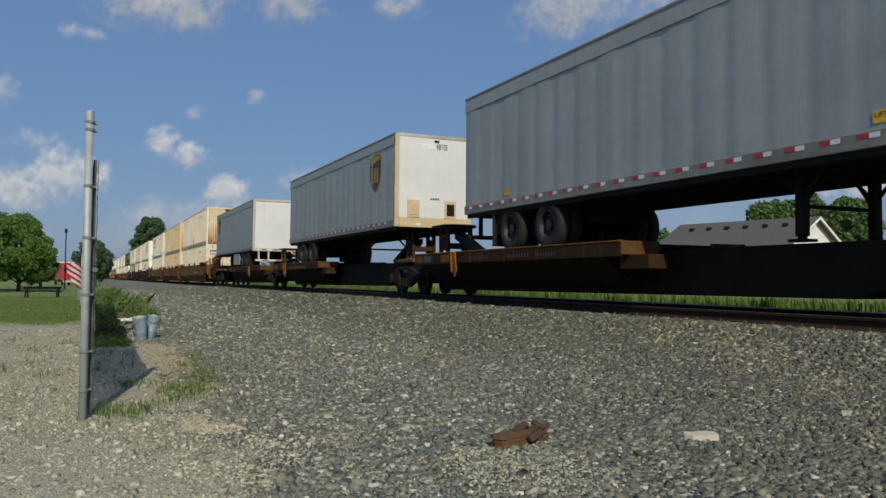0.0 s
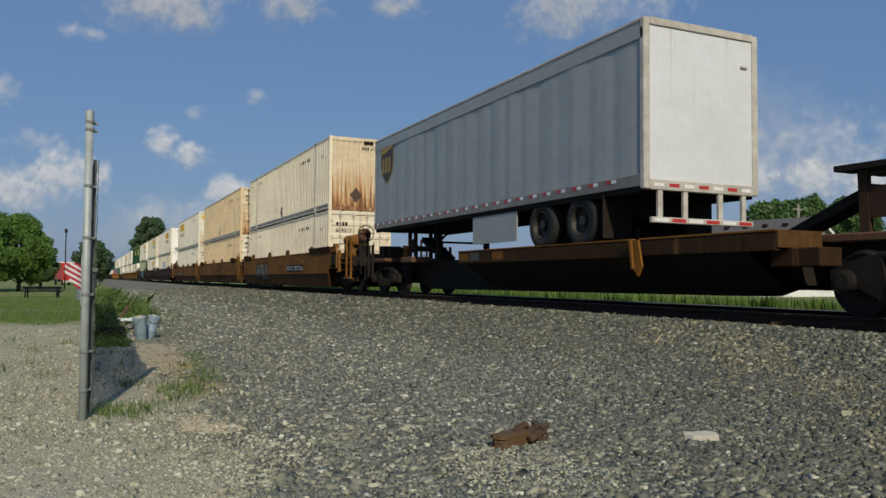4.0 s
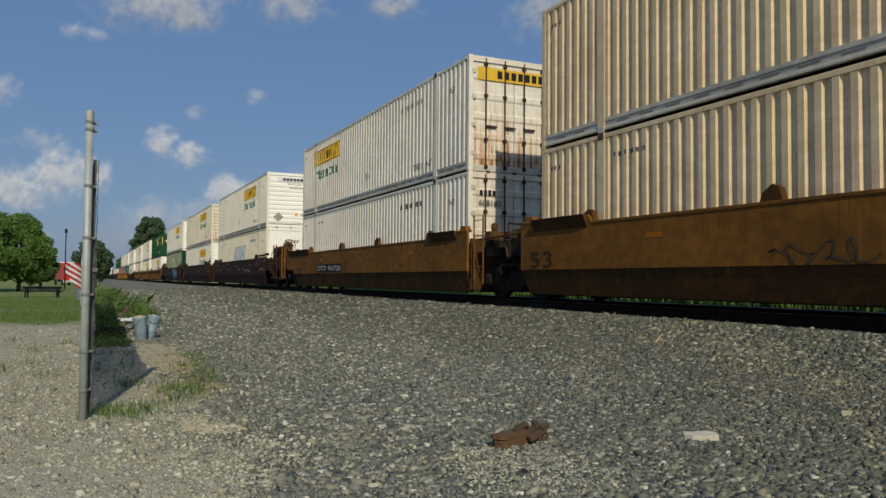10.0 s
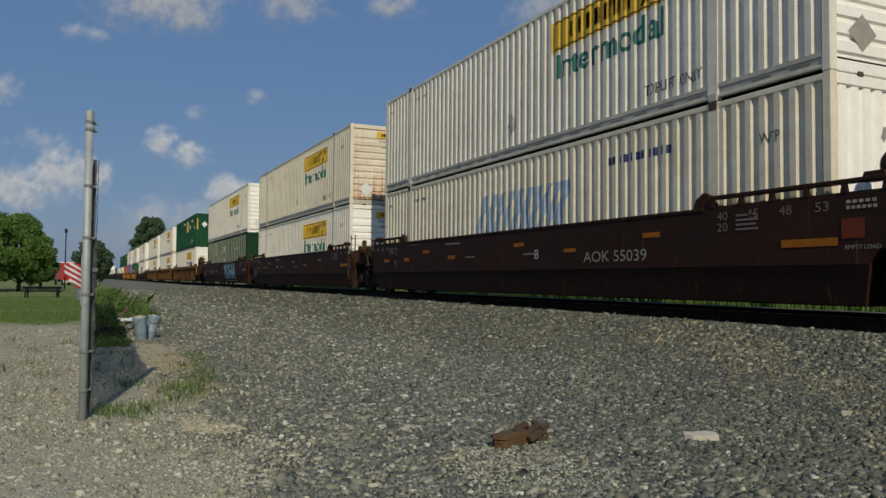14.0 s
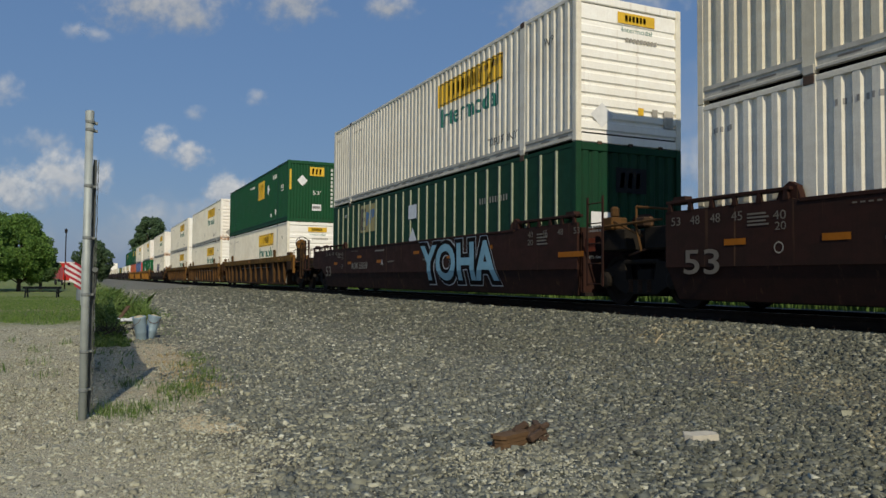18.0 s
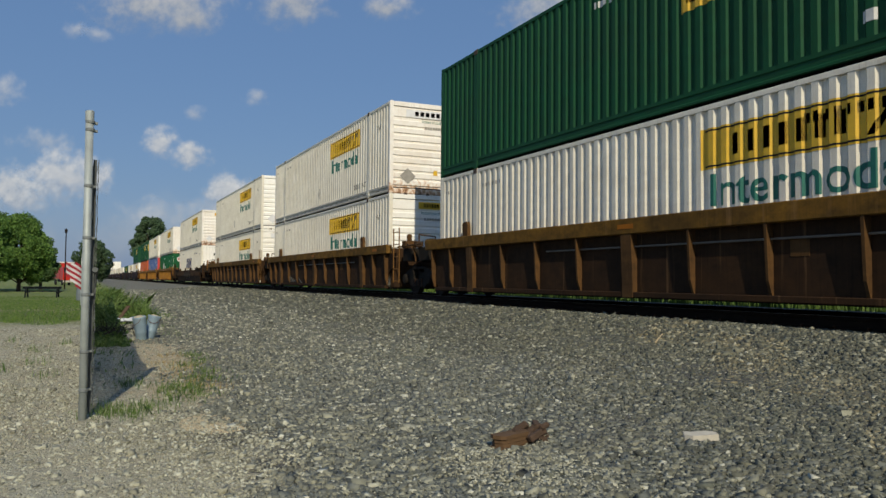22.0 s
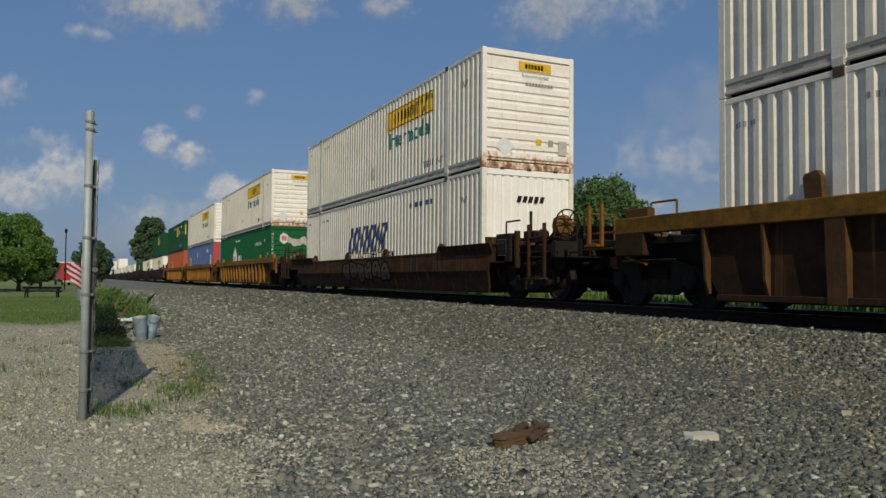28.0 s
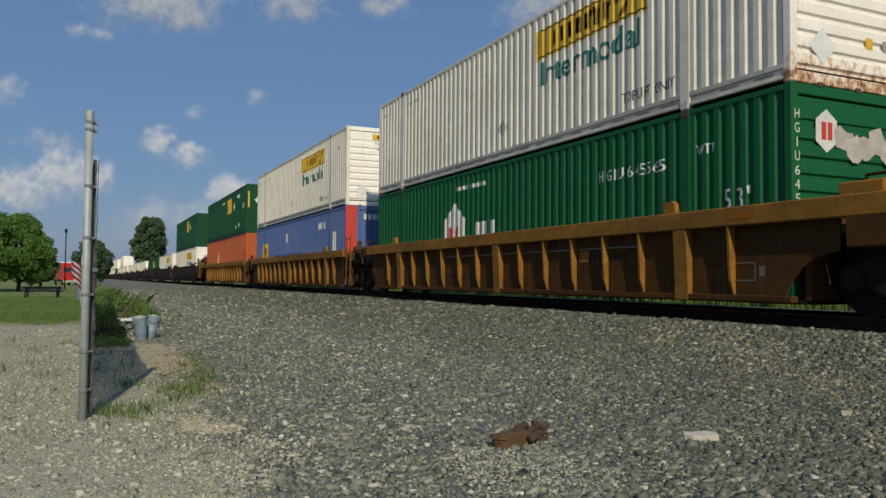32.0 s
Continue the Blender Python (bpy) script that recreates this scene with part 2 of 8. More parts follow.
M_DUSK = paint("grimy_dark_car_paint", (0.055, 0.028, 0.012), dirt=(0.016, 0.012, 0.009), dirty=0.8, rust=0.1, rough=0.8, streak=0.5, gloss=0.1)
M_OCHRE_END = paint("ochre_end_paint", (0.23, 0.108, 0.024), dirt=(0.05, 0.03, 0.014), dirty=0.6, rust=0.1, rough=0.7, streak=0.4, gloss=0.15)
# darker and dirtier ochre for lower sheets, flanges, guides and bulkheads
M_OCHRE_LOW = paint("dark_ochre_lower_paint", (0.105, 0.046, 0.011), dirt=(0.022, 0.016, 0.01), dirty=0.8, rust=0.08, rough=0.75, streak=0.5, gloss=0.12)
M_BLACK = plain("black_underframe_steel", (0.021, 0.017, 0.013), 0.85, 0.0, 0.5, 6.0, 0.15)
M_STEEL = plain("worn_wheel_steel", (0.02, 0.015, 0.012), 0.75, 0.0, 0.5, 9.0, 0.25)
M_RUBBER = plain("tyre_rubber", (0.011, 0.011, 0.011), 0.8, 0.0, 0.3, 30)
M_RIM = plain("wheel_rim_paint", (0.03, 0.028, 0.025), 0.6, 0.2, 0.4)
M_RUST = plain("rusty_iron", (0.13, 0.06, 0.03), 0.85, 0.1, 0.5)
M_YELSIGN = plain("yellow_sign_paint", (0.72, 0.44, 0.02), 0.5, 0, 0.15, 8)
M_ORASTRIP = plain("amber_reflector", (0.36, 0.12, 0.008), 0.6, 0, 0.2, 14.0, 0.15)
M_INK = plain("black_lettering", (0.02, 0.02, 0.021), 0.8, 0, 0.2, 14.0, 0.12)
M_TEAL = plain("green_lettering", (0.012, 0.14, 0.1), 0.55, 0, 0.2)
M_NAVY = plain("navy_lettering", (0.018, 0.035, 0.12), 0.55, 0, 0.2)
M_PALEBLUE = plain("faded_blue_lettering", (0.3, 0.4, 0.5), 0.6, 0, 0.25)
M_WHITEINK = plain("white_lettering", (0.66, 0.65, 0.6), 0.6, 0, 0.15)
M_GREYINK = plain("faded_grey_lettering", (0.33, 0.31, 0.27), 0.7, 0, 0.2)
M_OLDINK = plain("worn_black_lettering", (0.09, 0.085, 0.08), 0.8, 0, 0.3)
M_FADEDGOLD = plain("faded_gold_paint", (0.4, 0.33, 0.13), 0.6, 0, 0.25)
M_BLUEMARK = plain("blue_emblem_paint", (0.09, 0.2, 0.36), 0.6, 0, 0.25)
M_FADEDINK = plain("faded_white_stencil", (0.34, 0.31, 0.25), 0.7, 0, 0.3)
M_DIMINK = plain("dim_white_lettering", (0.17, 0.145, 0.11), 0.7, 0, 0.3)
M_BROWNLOGO = plain("brown_emblem_paint", (0.055, 0.03, 0.012), 0.5, 0, 0.2)
M_GOLD = plain("gold_emblem_paint", (0.42, 0.26, 0.03), 0.5, 0, 0.2)
M_REDTAPE = plain("red_reflective_tape", (0.45, 0.03, 0.03), 0.35, 0, 0.15)
M_WHITETAPE = plain("white_reflective_tape", (0.75, 0.75, 0.74), 0.35, 0, 0.1)
M_REDPOST = plain("red_corner_paint", (0.55, 0.05, 0.035), 0.5, 0, 0.15)
M_DARKRUST = plain("rusted_placard", (0.09, 0.055, 0.035), 0.8, 0.1, 0.4)
M_GALV = plain("galvanised_tube", (0.38, 0.42, 0.405), 0.55, 0.2, 0.18, 22)
M_CREAMWHITE = paint("ivory_paint", (0.8, 0.735, 0.56), dirt=(0.35, 0.26, 0.14), dirty=0.3, rust=0.04, streak=0.25)
# pale stake colour, with the posts' sunlit edges painted in
M_PALEGREEN = paint("lit_pale_post_paint", (0.36, 0.38, 0.26), dirt=(0.05, 0.1, 0.05), dirty=0.4, rust=0.0, streak=0.3)
M_TANCREAM = paint("yellowed_cream_paint", (0.82, 0.65, 0.4), dirt=(0.4, 0.24, 0.09), dirty=0.45, rust=0.12, streak=0.3)
M_RUSTWHITE = paint("rust_run_white_paint", (0.92, 0.89, 0.82), dirt=(0.5, 0.33, 0.16), dirty=0.25, rust=0.06, streak=0.15, low_rust=0.62, foot=True)
# ---- ground ----
PROFILE = [(-900, 0.0), (-2.0, 0.0), (1.5, 0.01), (4.0, 0.045), (6.2, 0.16), (7.5, 0.295), (7.95, 0.33), (8.5, 0.305), (9.0, 0.285), (10.5, 0.285), (11.3, 0.36), (12.2, 0.43), (13.0, 0.27), (15.0, 0.05), (60, 0.0), (900, 0.0)]


def bed_many(x, y):
    """Height of the ground: yard, ballast shoulder, track bed, far meadow."""
    wob = 0.01 * np.sin(0.35 * x + 1.0) + 0.008 * np.sin(1.3 * x) - 0.03 * np.clip((-11.0 - x) / 6.0, 0, 1)
    z = np.interp(y, [p[0] for p in PROFILE], [p[1] for p in PROFILE])
    return z + wob * np.interp(y, [6.2, 7.95, 9.0], [0.0, 1.0, 0.0])


def bed(x, y):
    z = float(bed_many(x, y))
    drop = min(1.0, max(0.0, (-18.0 - x) / 34.0)) * min(1.0, max(0.0, (1.0 - y) / 1.6))
    z -= 0.5 * drop
    return z + 0.012 * noise.noise((x * 0.9, y * 0.9, 0)) * (1 if y < 7 else 0.3)


def axis_steps(parts):
    out = []
    for a, b, st in parts:
        out += list(np.arange(a, b, st))
    return out + [parts[-1][1]]


gx = axis_steps([(-2500, -700, 300), (-700, -120, 20), (-120, -40, 4), (-40, 6, 0.35), (6, 40, 4), (40, 240, 40)])
gy = axis_steps([(-900, -120, 130), (-120, -20, 10), (-20, -3, 0.8), (-3, 16, 0.25), (16, 40, 3), (40, 140, 20), (140, 1500, 170)])
verts = [(x, y, bed(x, y)) for x in gx for y in gy]
ny = len(gy)
faces = [(i * ny + j, (i + 1) * ny + j, (i + 1) * ny + j + 1, i * ny + j + 1) for i in range(len(gx) - 1) for j in range(ny - 1)]
gm = bpy.data.meshes.new("ground")
gm.from_pydata(verts, [], faces)
gm.polygons.foreach_set("use_smooth", [True] * len(faces))


def ground_material():
    m, n, l, b = mat("yard_gravel_and_lawn", 0.9)
    tc = n.new("ShaderNodeTexCoord")
    co = tc.outputs["Object"]
    sep = n.new("ShaderNodeSeparateXYZ")
    l.new(co, sep.inputs[0])

    def span(value, a, c, p, q):
        r = n.new("ShaderNodeMapRange")
        r.inputs["From Min"].default_value, r.inputs["From Max"].default_value = a, c
        r.inputs["To Min"].default_value, r.inputs["To Max"].default_value = p, q
        l.new(value, r.inputs["Value"])
        return r.outputs[0]

    def calc(op, a, c):
        q = n.new("ShaderNodeMath")
        q.operation = op
        for s, v in zip(q.inputs, (a, c)):
            if isinstance(v, (int, float)):
                s.default_value = v
            else:
                l.new(v, s)
        return q.outputs[0]
    broad = tex(n, l, "ShaderNodeTexNoise", co, 0.45, Detail=5.0, Roughness=0.6)
    mid = tex(n, l, "ShaderNodeTexNoise", co, 2.6, Detail=6.0, Roughness=0.65)
    stones = tex(n, l, "ShaderNodeTexVoronoi", co, 26.0)
    small = tex(n, l, "ShaderNodeTexVoronoi", co, 75.0)
    grit = tex(n, l, "ShaderNodeTexNoise", co, 60.0, Detail=4.0, Roughness=0.7)
    # crushed grey stone
    grey = ramp(n, l, stones.outputs["Color"], [(0.0, (0.07, 0.076, 0.072)), (0.45, (0.15, 0.158, 0.145)), (0.8, (0.23, 0.222, 0.18)), (1.0, (0.38, 0.365, 0.31))])
    grey = mix(n, l, ramp(n, l, mid.outputs[0], [(0.4, 0.0), (0.75, 0.55)]), grey, (0.14, 0.125, 0.08))
    # shade in the gaps between stones, painted by cell distance
    grey = mix(n, l, ramp(n, l, stones.outputs["Distance"], [(0.3, 0.0), (0.65, 0.6)]), grey, (0.03, 0.03, 0.026))
    grey = mix(n, l, span(sep.outputs["Y"], 3.0, 6.0, 0.0, 0.3), grey, (0.08, 0.085, 0.073))
    # the grey goes paler down the line, between x -24 and -48
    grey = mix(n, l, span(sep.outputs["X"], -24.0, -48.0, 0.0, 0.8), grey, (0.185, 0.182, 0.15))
    # pale packed drive
    pale = ramp(n, l, small.outputs["Color"], [(0.0, (0.28, 0.262, 0.178)), (0.5, (0.46, 0.437, 0.325)), (1.0, (0.68, 0.655, 0.5))])
    pale = mix(n, l, ramp(n, l, broad.outputs[0], [(0.35, 0.0), (0.7, 0.5)]), pale, (0.4, 0.33, 0.2))
    edge = calc("ADD", sep.outputs["Y"], calc("ADD", span(mid.outputs[0], 0.3, 0.7, -0.3, 0.3), span(broad.outputs[0], 0.3, 0.7, -0.25, 0.25)))
    # the drive widens away from the stones as the yard goes back
    slant = edge
    drive = mix(n, l, span(slant, 0.55, 0.95, 0.0, 1.0), pale, grey)
    # bare sandy strip between the fence and the stones
    strip = calc("MULTIPLY", calc("MULTIPLY", span(slant, 0.35, 0.6, 0.0, 1.0), span(slant, 1.2, 1.0, 0.0, 1.0)), calc("MULTIPLY", span(sep.outputs["X"], -5.3, -6.2, 0.0, 1.0), span(sep.outputs["X"], -12.5, -11.0, 0.0, 1.0)))
    sandy = ramp(n, l, small.outputs["Color"], [(0.0, (0.3, 0.24, 0.145)), (0.6, (0.54, 0.45, 0.29)), (1.0, (0.75, 0.67, 0.5))])
    drive = mix(n, l, strip, drive, sandy)
    # lawn
    blades = tex(n, l, "ShaderNodeTexNoise", co, (24.0, 24.0, 24.0), Detail=4.0, Roughness=0.75)
    lawn = ramp(n, l, blades.outputs[0], [(0.25, (0.05, 0.105, 0.014)), (0.55, (0.1, 0.17, 0.028)), (0.8, (0.19, 0.24, 0.065))])
    lawn = mix(n, l, ramp(n, l, broad.outputs[0], [(0.36, 0.0), (0.7, 0.7)]), lawn, (0.34, 0.31, 0.11))
    back = calc("ADD", sep.outputs["X"], span(mid.outputs[0], 0.2, 0.8, -1.6, 1.6))
    is_back = span(back, -15.2, -18.4, 0.0, 1.0)
    is_left = span(slant, 0.55, -0.1, 0.0, 1.0)
    is_far = span(edge, 12.6, 13.4, 0.0, 1.0)
    c = mix(n, l, calc("MULTIPLY", is_back, is_left), drive, lawn)
    # verge of grass along the old fence line
    verge = calc("MULTIPLY", span(back, -16.0, -22.0, 0.0, 1.0), span(edge, 2.6, 1.4, 0.0, 1.0))
    c = mix(n, l, verge, c, lawn)
    # a worn path across the lawn
    path = calc("MULTIPLY", span(back, -24.5, -25.2, 0.0, 1.0), span(back, -28.6, -27.6, 0.0, 1.0))
    c = mix(n, l, calc("MULTIPLY", path, calc("MULTIPLY", is_left, 0.7)), c, (0.3, 0.25, 0.16))
    c = mix(n, l, is_far, c, lawn)
    l.new(c, b.inputs["Base Color"])
    hh = calc("ADD", calc("MULTIPLY", stones.outputs["Distance"], -1.0), calc("MULTIPLY", grit.outputs[0], 0.5))
    bump(n, l, b, hh, 0.7, 0.025)
    return m


ground = new("ground", gm)
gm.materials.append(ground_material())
tagged(ground, "grey crushed-stone yard with pale drive and lawn beyond", "ground", kind="structure")


def stone_material(name="crushed_stone", stops=None):
    m, n, l, b = mat(name, 0.85)
    geo = n.new("ShaderNodeNewGeometry")
    info = n.new("ShaderNodeObjectInfo")
    tc = n.new("ShaderNodeTexCoord")
    add = n.new("ShaderNodeMath")
    add.operation = "ADD"
    l.new(geo.outputs["Random Per Island"], add.inputs[0])
    l.new(info.outputs["Random"], add.inputs[1])
    fr = n.new("ShaderNodeMath")
    fr.operation = "FRACT"
    l.new(add.outputs[0], fr.inputs[0])
    stops = stops or [(0.0, (0.05, 0.057, 0.054)), (0.28, (0.12, 0.132, 0.123)), (0.55, (0.205, 0.213, 0.187)), (0.75, (0.285, 0.275, 0.2)), (0.9, (0.46, 0.44, 0.34)), (1.0, (0.78, 0.75, 0.64))]
    col = ramp(n, l, fr.outputs[0], [(p, (0.85 * c[0], 0.88 * c[1], 0.84 * c[2])) for p, c in stops])
    g = tex(n, l, "ShaderNodeTexNoise", tc.outputs["Object"], 55.0, Detail=4.0, Roughness=0.7)
    broad = tex(n, l, "ShaderNodeTexNoise", tc.outputs["Object"], 0.5, Detail=4.0)
    col = mix(n, l, ramp(n, l, broad.outputs[0], [(0.42, 0.0), (0.68, 0.35)]), col, (0.18, 0.172, 0.12))
    col = mix(n, l, ramp(n, l, g.outputs[0], [(0.35, 0.0), (0.8, 0.5)]), col, (0.2, 0.195, 0.155))
    l.new(col, b.inputs["Base Color"])
    bump(n, l, b, g.outputs[0], 0.3, 0.004)
    return m


M_STONE = stone_material()
CUBE_V = np.array([(a, b, c) for a in (-1, 1) for b in (-1, 1) for c in (-1, 1)]) * np.array([0.85, 0.68, 0.5])
CUBE_F = np.array([(0, 1, 3), (0, 3, 2), (4, 6, 7), (4, 7, 5), (0, 4, 5), (0, 5, 1), (2, 3, 7), (2, 7, 6), (0, 2, 6), (0, 6, 4), (1, 5, 7), (1, 7, 3)])
rs = np.random.RandomState(4)
# broken angular stones: boxes with every corner knocked about
ROCKS = [CUBE_V * (1 + rs.uniform(-0.55, 0.3, (8, 1))) + rs.uniform(-0.16, 0.16, (8, 3)) for _ in range(24)]


def scatter_stones(name, px, py, pz, size, seed):
    """Many loose stones in one mesh."""
    r = np.random.RandomState(seed)
    n = len(px)
    base = np.array(ROCKS)[r.randint(0, 24, n)] * size[:, None, None] * r.uniform(0.75, 1.25, (n, 1, 3))
    a, t = r.uniform(0, 6.283, n), r.uniform(-1.0, 1.0, n)
    ca, sa, ct, st = np.cos(a), np.sin(a), np.cos(t), np.sin(t)
    x, y, z = base[..., 0], base[..., 1], base[..., 2]
    y, z = y * ct[:, None] - z * st[:, None], y * st[:, None] + z * ct[:, None]
    x, y = x * ca[:, None] - y * sa[:, None], x * sa[:, None] + y * ca[:, None]
    co = np.stack([x + px[:, None], y + py[:, None], z + pz[:, None]], -1).reshape(-1, 3)
    fc = (CUBE_F[None] + (np.arange(n) * 8)[:, None, None]).reshape(-1, 3)
    me = bpy.data.meshes.new(name)
    me.vertices.add(len(co))
    me.vertices.foreach_set("co", co.ravel())
    me.loops.add(fc.size)
    me.loops.foreach_set("vertex_index", fc.ravel())
    me.polygons.add(len(fc))
    me.polygons.foreach_set("loop_start", np.arange(0, fc.size, 3))
    me.update(calc_edges=True)
    me.materials.append(M_STONE)
    return me


rock_meshes = {}


def shared_rock(k):
    if k not in rock_meshes:
        me = bpy.data.meshes.new("stone")
        me.from_pydata([tuple(p) for p in ROCKS[k]], [], [tuple(f) for f in CUBE_F.tolist()])
        me.materials.append(M_STONE)
        rock_meshes[k] = me
    return rock_meshes[k]


def yard_stones():
    r = np.random.RandomState(9)
    n = 240000
    ang = np.radians(r.uniform(-7, 58, n))
    dist = 2.2 * (60.0 / 2.2) ** (r.uniform(0, 1, n) ** 0.9)
    x, y = -dist * np.cos(ang), dist * np.sin(ang)
    border = 0.2 * np.sin(x * 1.1) + 0.15 * np.sin(x * 2.9 + 1) + r.normal(0, 0.12, n)
    stony = y > 0.8 + border + 0.2 * np.clip((x + 12.0) / 3.0, 0, 1) * np.clip((-5.4 - x) / 1.0, 0, 1)
    dirt = (y > 0.5) & (y < 1.02 + 0.4 * border) & (x > -11.0) & (x < -5.6)
    keep = (y < 8.75) & (~dirt | (r.uniform(0, 1, n) < 0.8)) & (stony | (r.uniform(0, 1, n) < np.where(dist < 15, 0.7, 0.1))) & ~((x < -17) & (y < 1.5))
    x, y, dist, stony = x[keep], y[keep], dist[keep], stony[keep]
    size = (0.009 + 0.017 * r.uniform(0, 1, len(x)) ** 1.5) * np.where(y > 6.0, 1.3, 1.0) * np.where(stony, 1, np.where(r.uniform(0, 1, len(x)) < 0.06, 1.1, 0.5)) * np.interp(dist, [2.2, 6.0, 13.0, 26.0], [0.76, 0.84, 1.0, 2.0])
    big = r.uniform(0, 1, len(x)) < 0.04
    size[big] *= 1.6
    return x, y, bed_many(x, y) + size * 0.15, size, stony


sx, sy, sz, ss, stony = yard_stones()
near_box = (sx > -4.6) & (sy > 1.2) & (sy < 4.6) & (ss > 0.018)
pick = np.where(near_box)[0][:300]
rest = np.ones(len(sx), bool)
rest[pick] = False
pale = rest & ~stony
rest &= stony
tan_line = 4.7 - 0.55 * (sx + 3.4)
tan = rest & (np.abs(sy - tan_line + 0.35 * np.sin(2.2 * sx)) < 0.55) & (sx > -9.0) & (np.random.RandomState(18).uniform(0, 1, len(sy)) < 0.38)
rest &= ~tan
dusky = rest & (sy + np.random.RandomState(14).normal(0, 0.9, len(sy)) > 4.2 - 0.55 * np.clip(sx + 6.0, 0, 3.5))
rest &= ~dusky
# freshly spread darker stone towards the crossing
jitter = np.random.RandomState(15).normal(0, 0.6, len(sy))
fresh = rest & (sx + jitter > -7.0) & (sy + jitter > 1.7)
rest &= ~fresh
dark_gravel = new("dark_gravel", scatter_stones("dark_gravel", sx[fresh], sy[fresh], sz[fresh], ss[fresh], 16))
dark_gravel.data.materials[0] = stone_material("fresh_grey_stone", ((0.0, (0.05, 0.057, 0.056)), (0.3, (0.115, 0.128, 0.124)), (0.6, (0.19, 0.2, 0.183)), (0.82, (0.27, 0.268, 0.21)), (0.95, (0.46, 0.445, 0.36)), (1.0, (0.78, 0.75, 0.65))))
tagged(dark_gravel, "darker grey crushed stones over the yard", "gravel", kind="stuff")
gravel = new("gravel", scatter_stones("gravel", sx[rest], sy[rest], sz[rest], ss[rest], 11))
tagged(gravel, "loose grey and tan crushed stones covering the yard", "gravel", kind="stuff")
ballast = new("ballast", scatter_stones("ballast", sx[dusky], sy[dusky], sz[dusky], ss[dusky], 13))
ballast.data.materials[0] = stone_material("dark_ballast_stone", ((0.0, (0.02, 0.023, 0.019)), (0.3, (0.056, 0.064, 0.052)), (0.62, (0.108, 0.116, 0.09)), (0.84, (0.2, 0.193, 0.137)), (1.0, (0.45, 0.43, 0.34))))
tagged(ballast, "grey-green crushed ballast along the track", "ballast", kind="stuff")
tan_stones = new("tan_gravel", scatter_stones("tan_gravel", sx[tan], sy[tan], sz[tan], ss[tan], 19))
tan_stones.data.materials[0] = stone_material("tan_weathered_stone", ((0.0, (0.06, 0.055, 0.035)), (0.35, (0.17, 0.145, 0.085)), (0.7, (0.3, 0.25, 0.145)), (0.92, (0.46, 0.4, 0.26)), (1.0, (0.7, 0.66, 0.54))))
tagged(tan_stones, "tan-weathered stones at the ballast foot", "gravel", kind="stuff")
pebbles = new("pebbles", scatter_stones("pebbles", sx[pale], sy[pale], sz[pale], ss[pale], 12))
pebbles.data.materials[0] = stone_material("pale_pebbles", ((0.0, (0.15, 0.145, 0.11)), (0.15, (0.32, 0.302, 0.228)), (0.6, (0.5, 0.475, 0.365)), (1.0, (0.74, 0.71, 0.59))))
tagged(pebbles, "pale pebbles strewn over the packed drive", "gravel", kind="stuff")

# ---- track ----
track = thing("railway_track", "dark steel rails on half-buried wooden ties", "track", kind="structure")
RAILFORM = [(-0.065, -0.17), (0.065, -0.17), (0.065, -0.155), (0.02, -0.14), (0.011, -0.12), (0.011, -0.055), (0.036, -0.038), (0.038, -0.008), (0.028, 0.0), (-0.028, 0.0), (-0.038, -0.008), (-0.036, -0.038), (-0.011, -0.055), (-0.011, -0.12), (-0.02, -0.14), (-0.065, -0.155)]
M_RAILSTEEL = plain("rusty_rail_steel", (0.04, 0.027, 0.019), 0.85, 0.0, 0.4, 14.0, 0.15)
M_SHINE = plain("polished_rail_head", (0.3, 0.29, 0.28), 0.4, 1.0, 0.15)
M_TIE = plain("weathered_tie_wood", (0.085, 0.062, 0.045), 0.9, 0.0, 0.45, 18)
for y in (YC - 0.75, YC + 0.75):
    rl = part("rail", Shape().prism([(y + a, RAIL + b) for a, b in RAILFORM], "x", -900.0, 60.0), M_RAILSTEEL, track)
    part("rail_head", Shape().box(-900.0, 60.0, y - 0.024, y + 0.024, RAIL - 0.002, RAIL + 0.002), M_SHINE, rl, "polished running surface")
tie = Shape().box(-0.11, 0.11, YC - 1.3, YC + 1.3, RAIL - 0.36, RAIL - 0.175, 0.012).mesh("tie")
tie.materials.append(M_TIE)
plate = Shape().box(-0.09, 0.09, -0.17, 0.17, 0.0, 0.014).box(-0.07, -0.045, -0.1, -0.07, 0.0, 0.05).box(0.045, 0.07, 0.07, 0.1, 0.0, 0.05).mesh("tie_plate")
plate.materials.append(M_RUST)
for i in range(110):
    x = 4.0 - i * 0.5
    t = part("tie", tie, M_TIE, track)
    t.matrix_basis = pose(x, 0, 0)
    for y in (YC - 0.75, YC + 0.75):
        part("tie_plate", plate, M_RUST, t).matrix_basis = pose(0, y, RAIL - 0.175)
s = Shape()
for i in range(500):
    x = 4.0 - (110 + i) * 0.5
    s.box(x - 0.11, x + 0.11, YC - 1.3, YC + 1.3, RAIL - 0.36, RAIL - 0.175)
tagged(part("far_ties", s, M_TIE, track), kind="stuff")


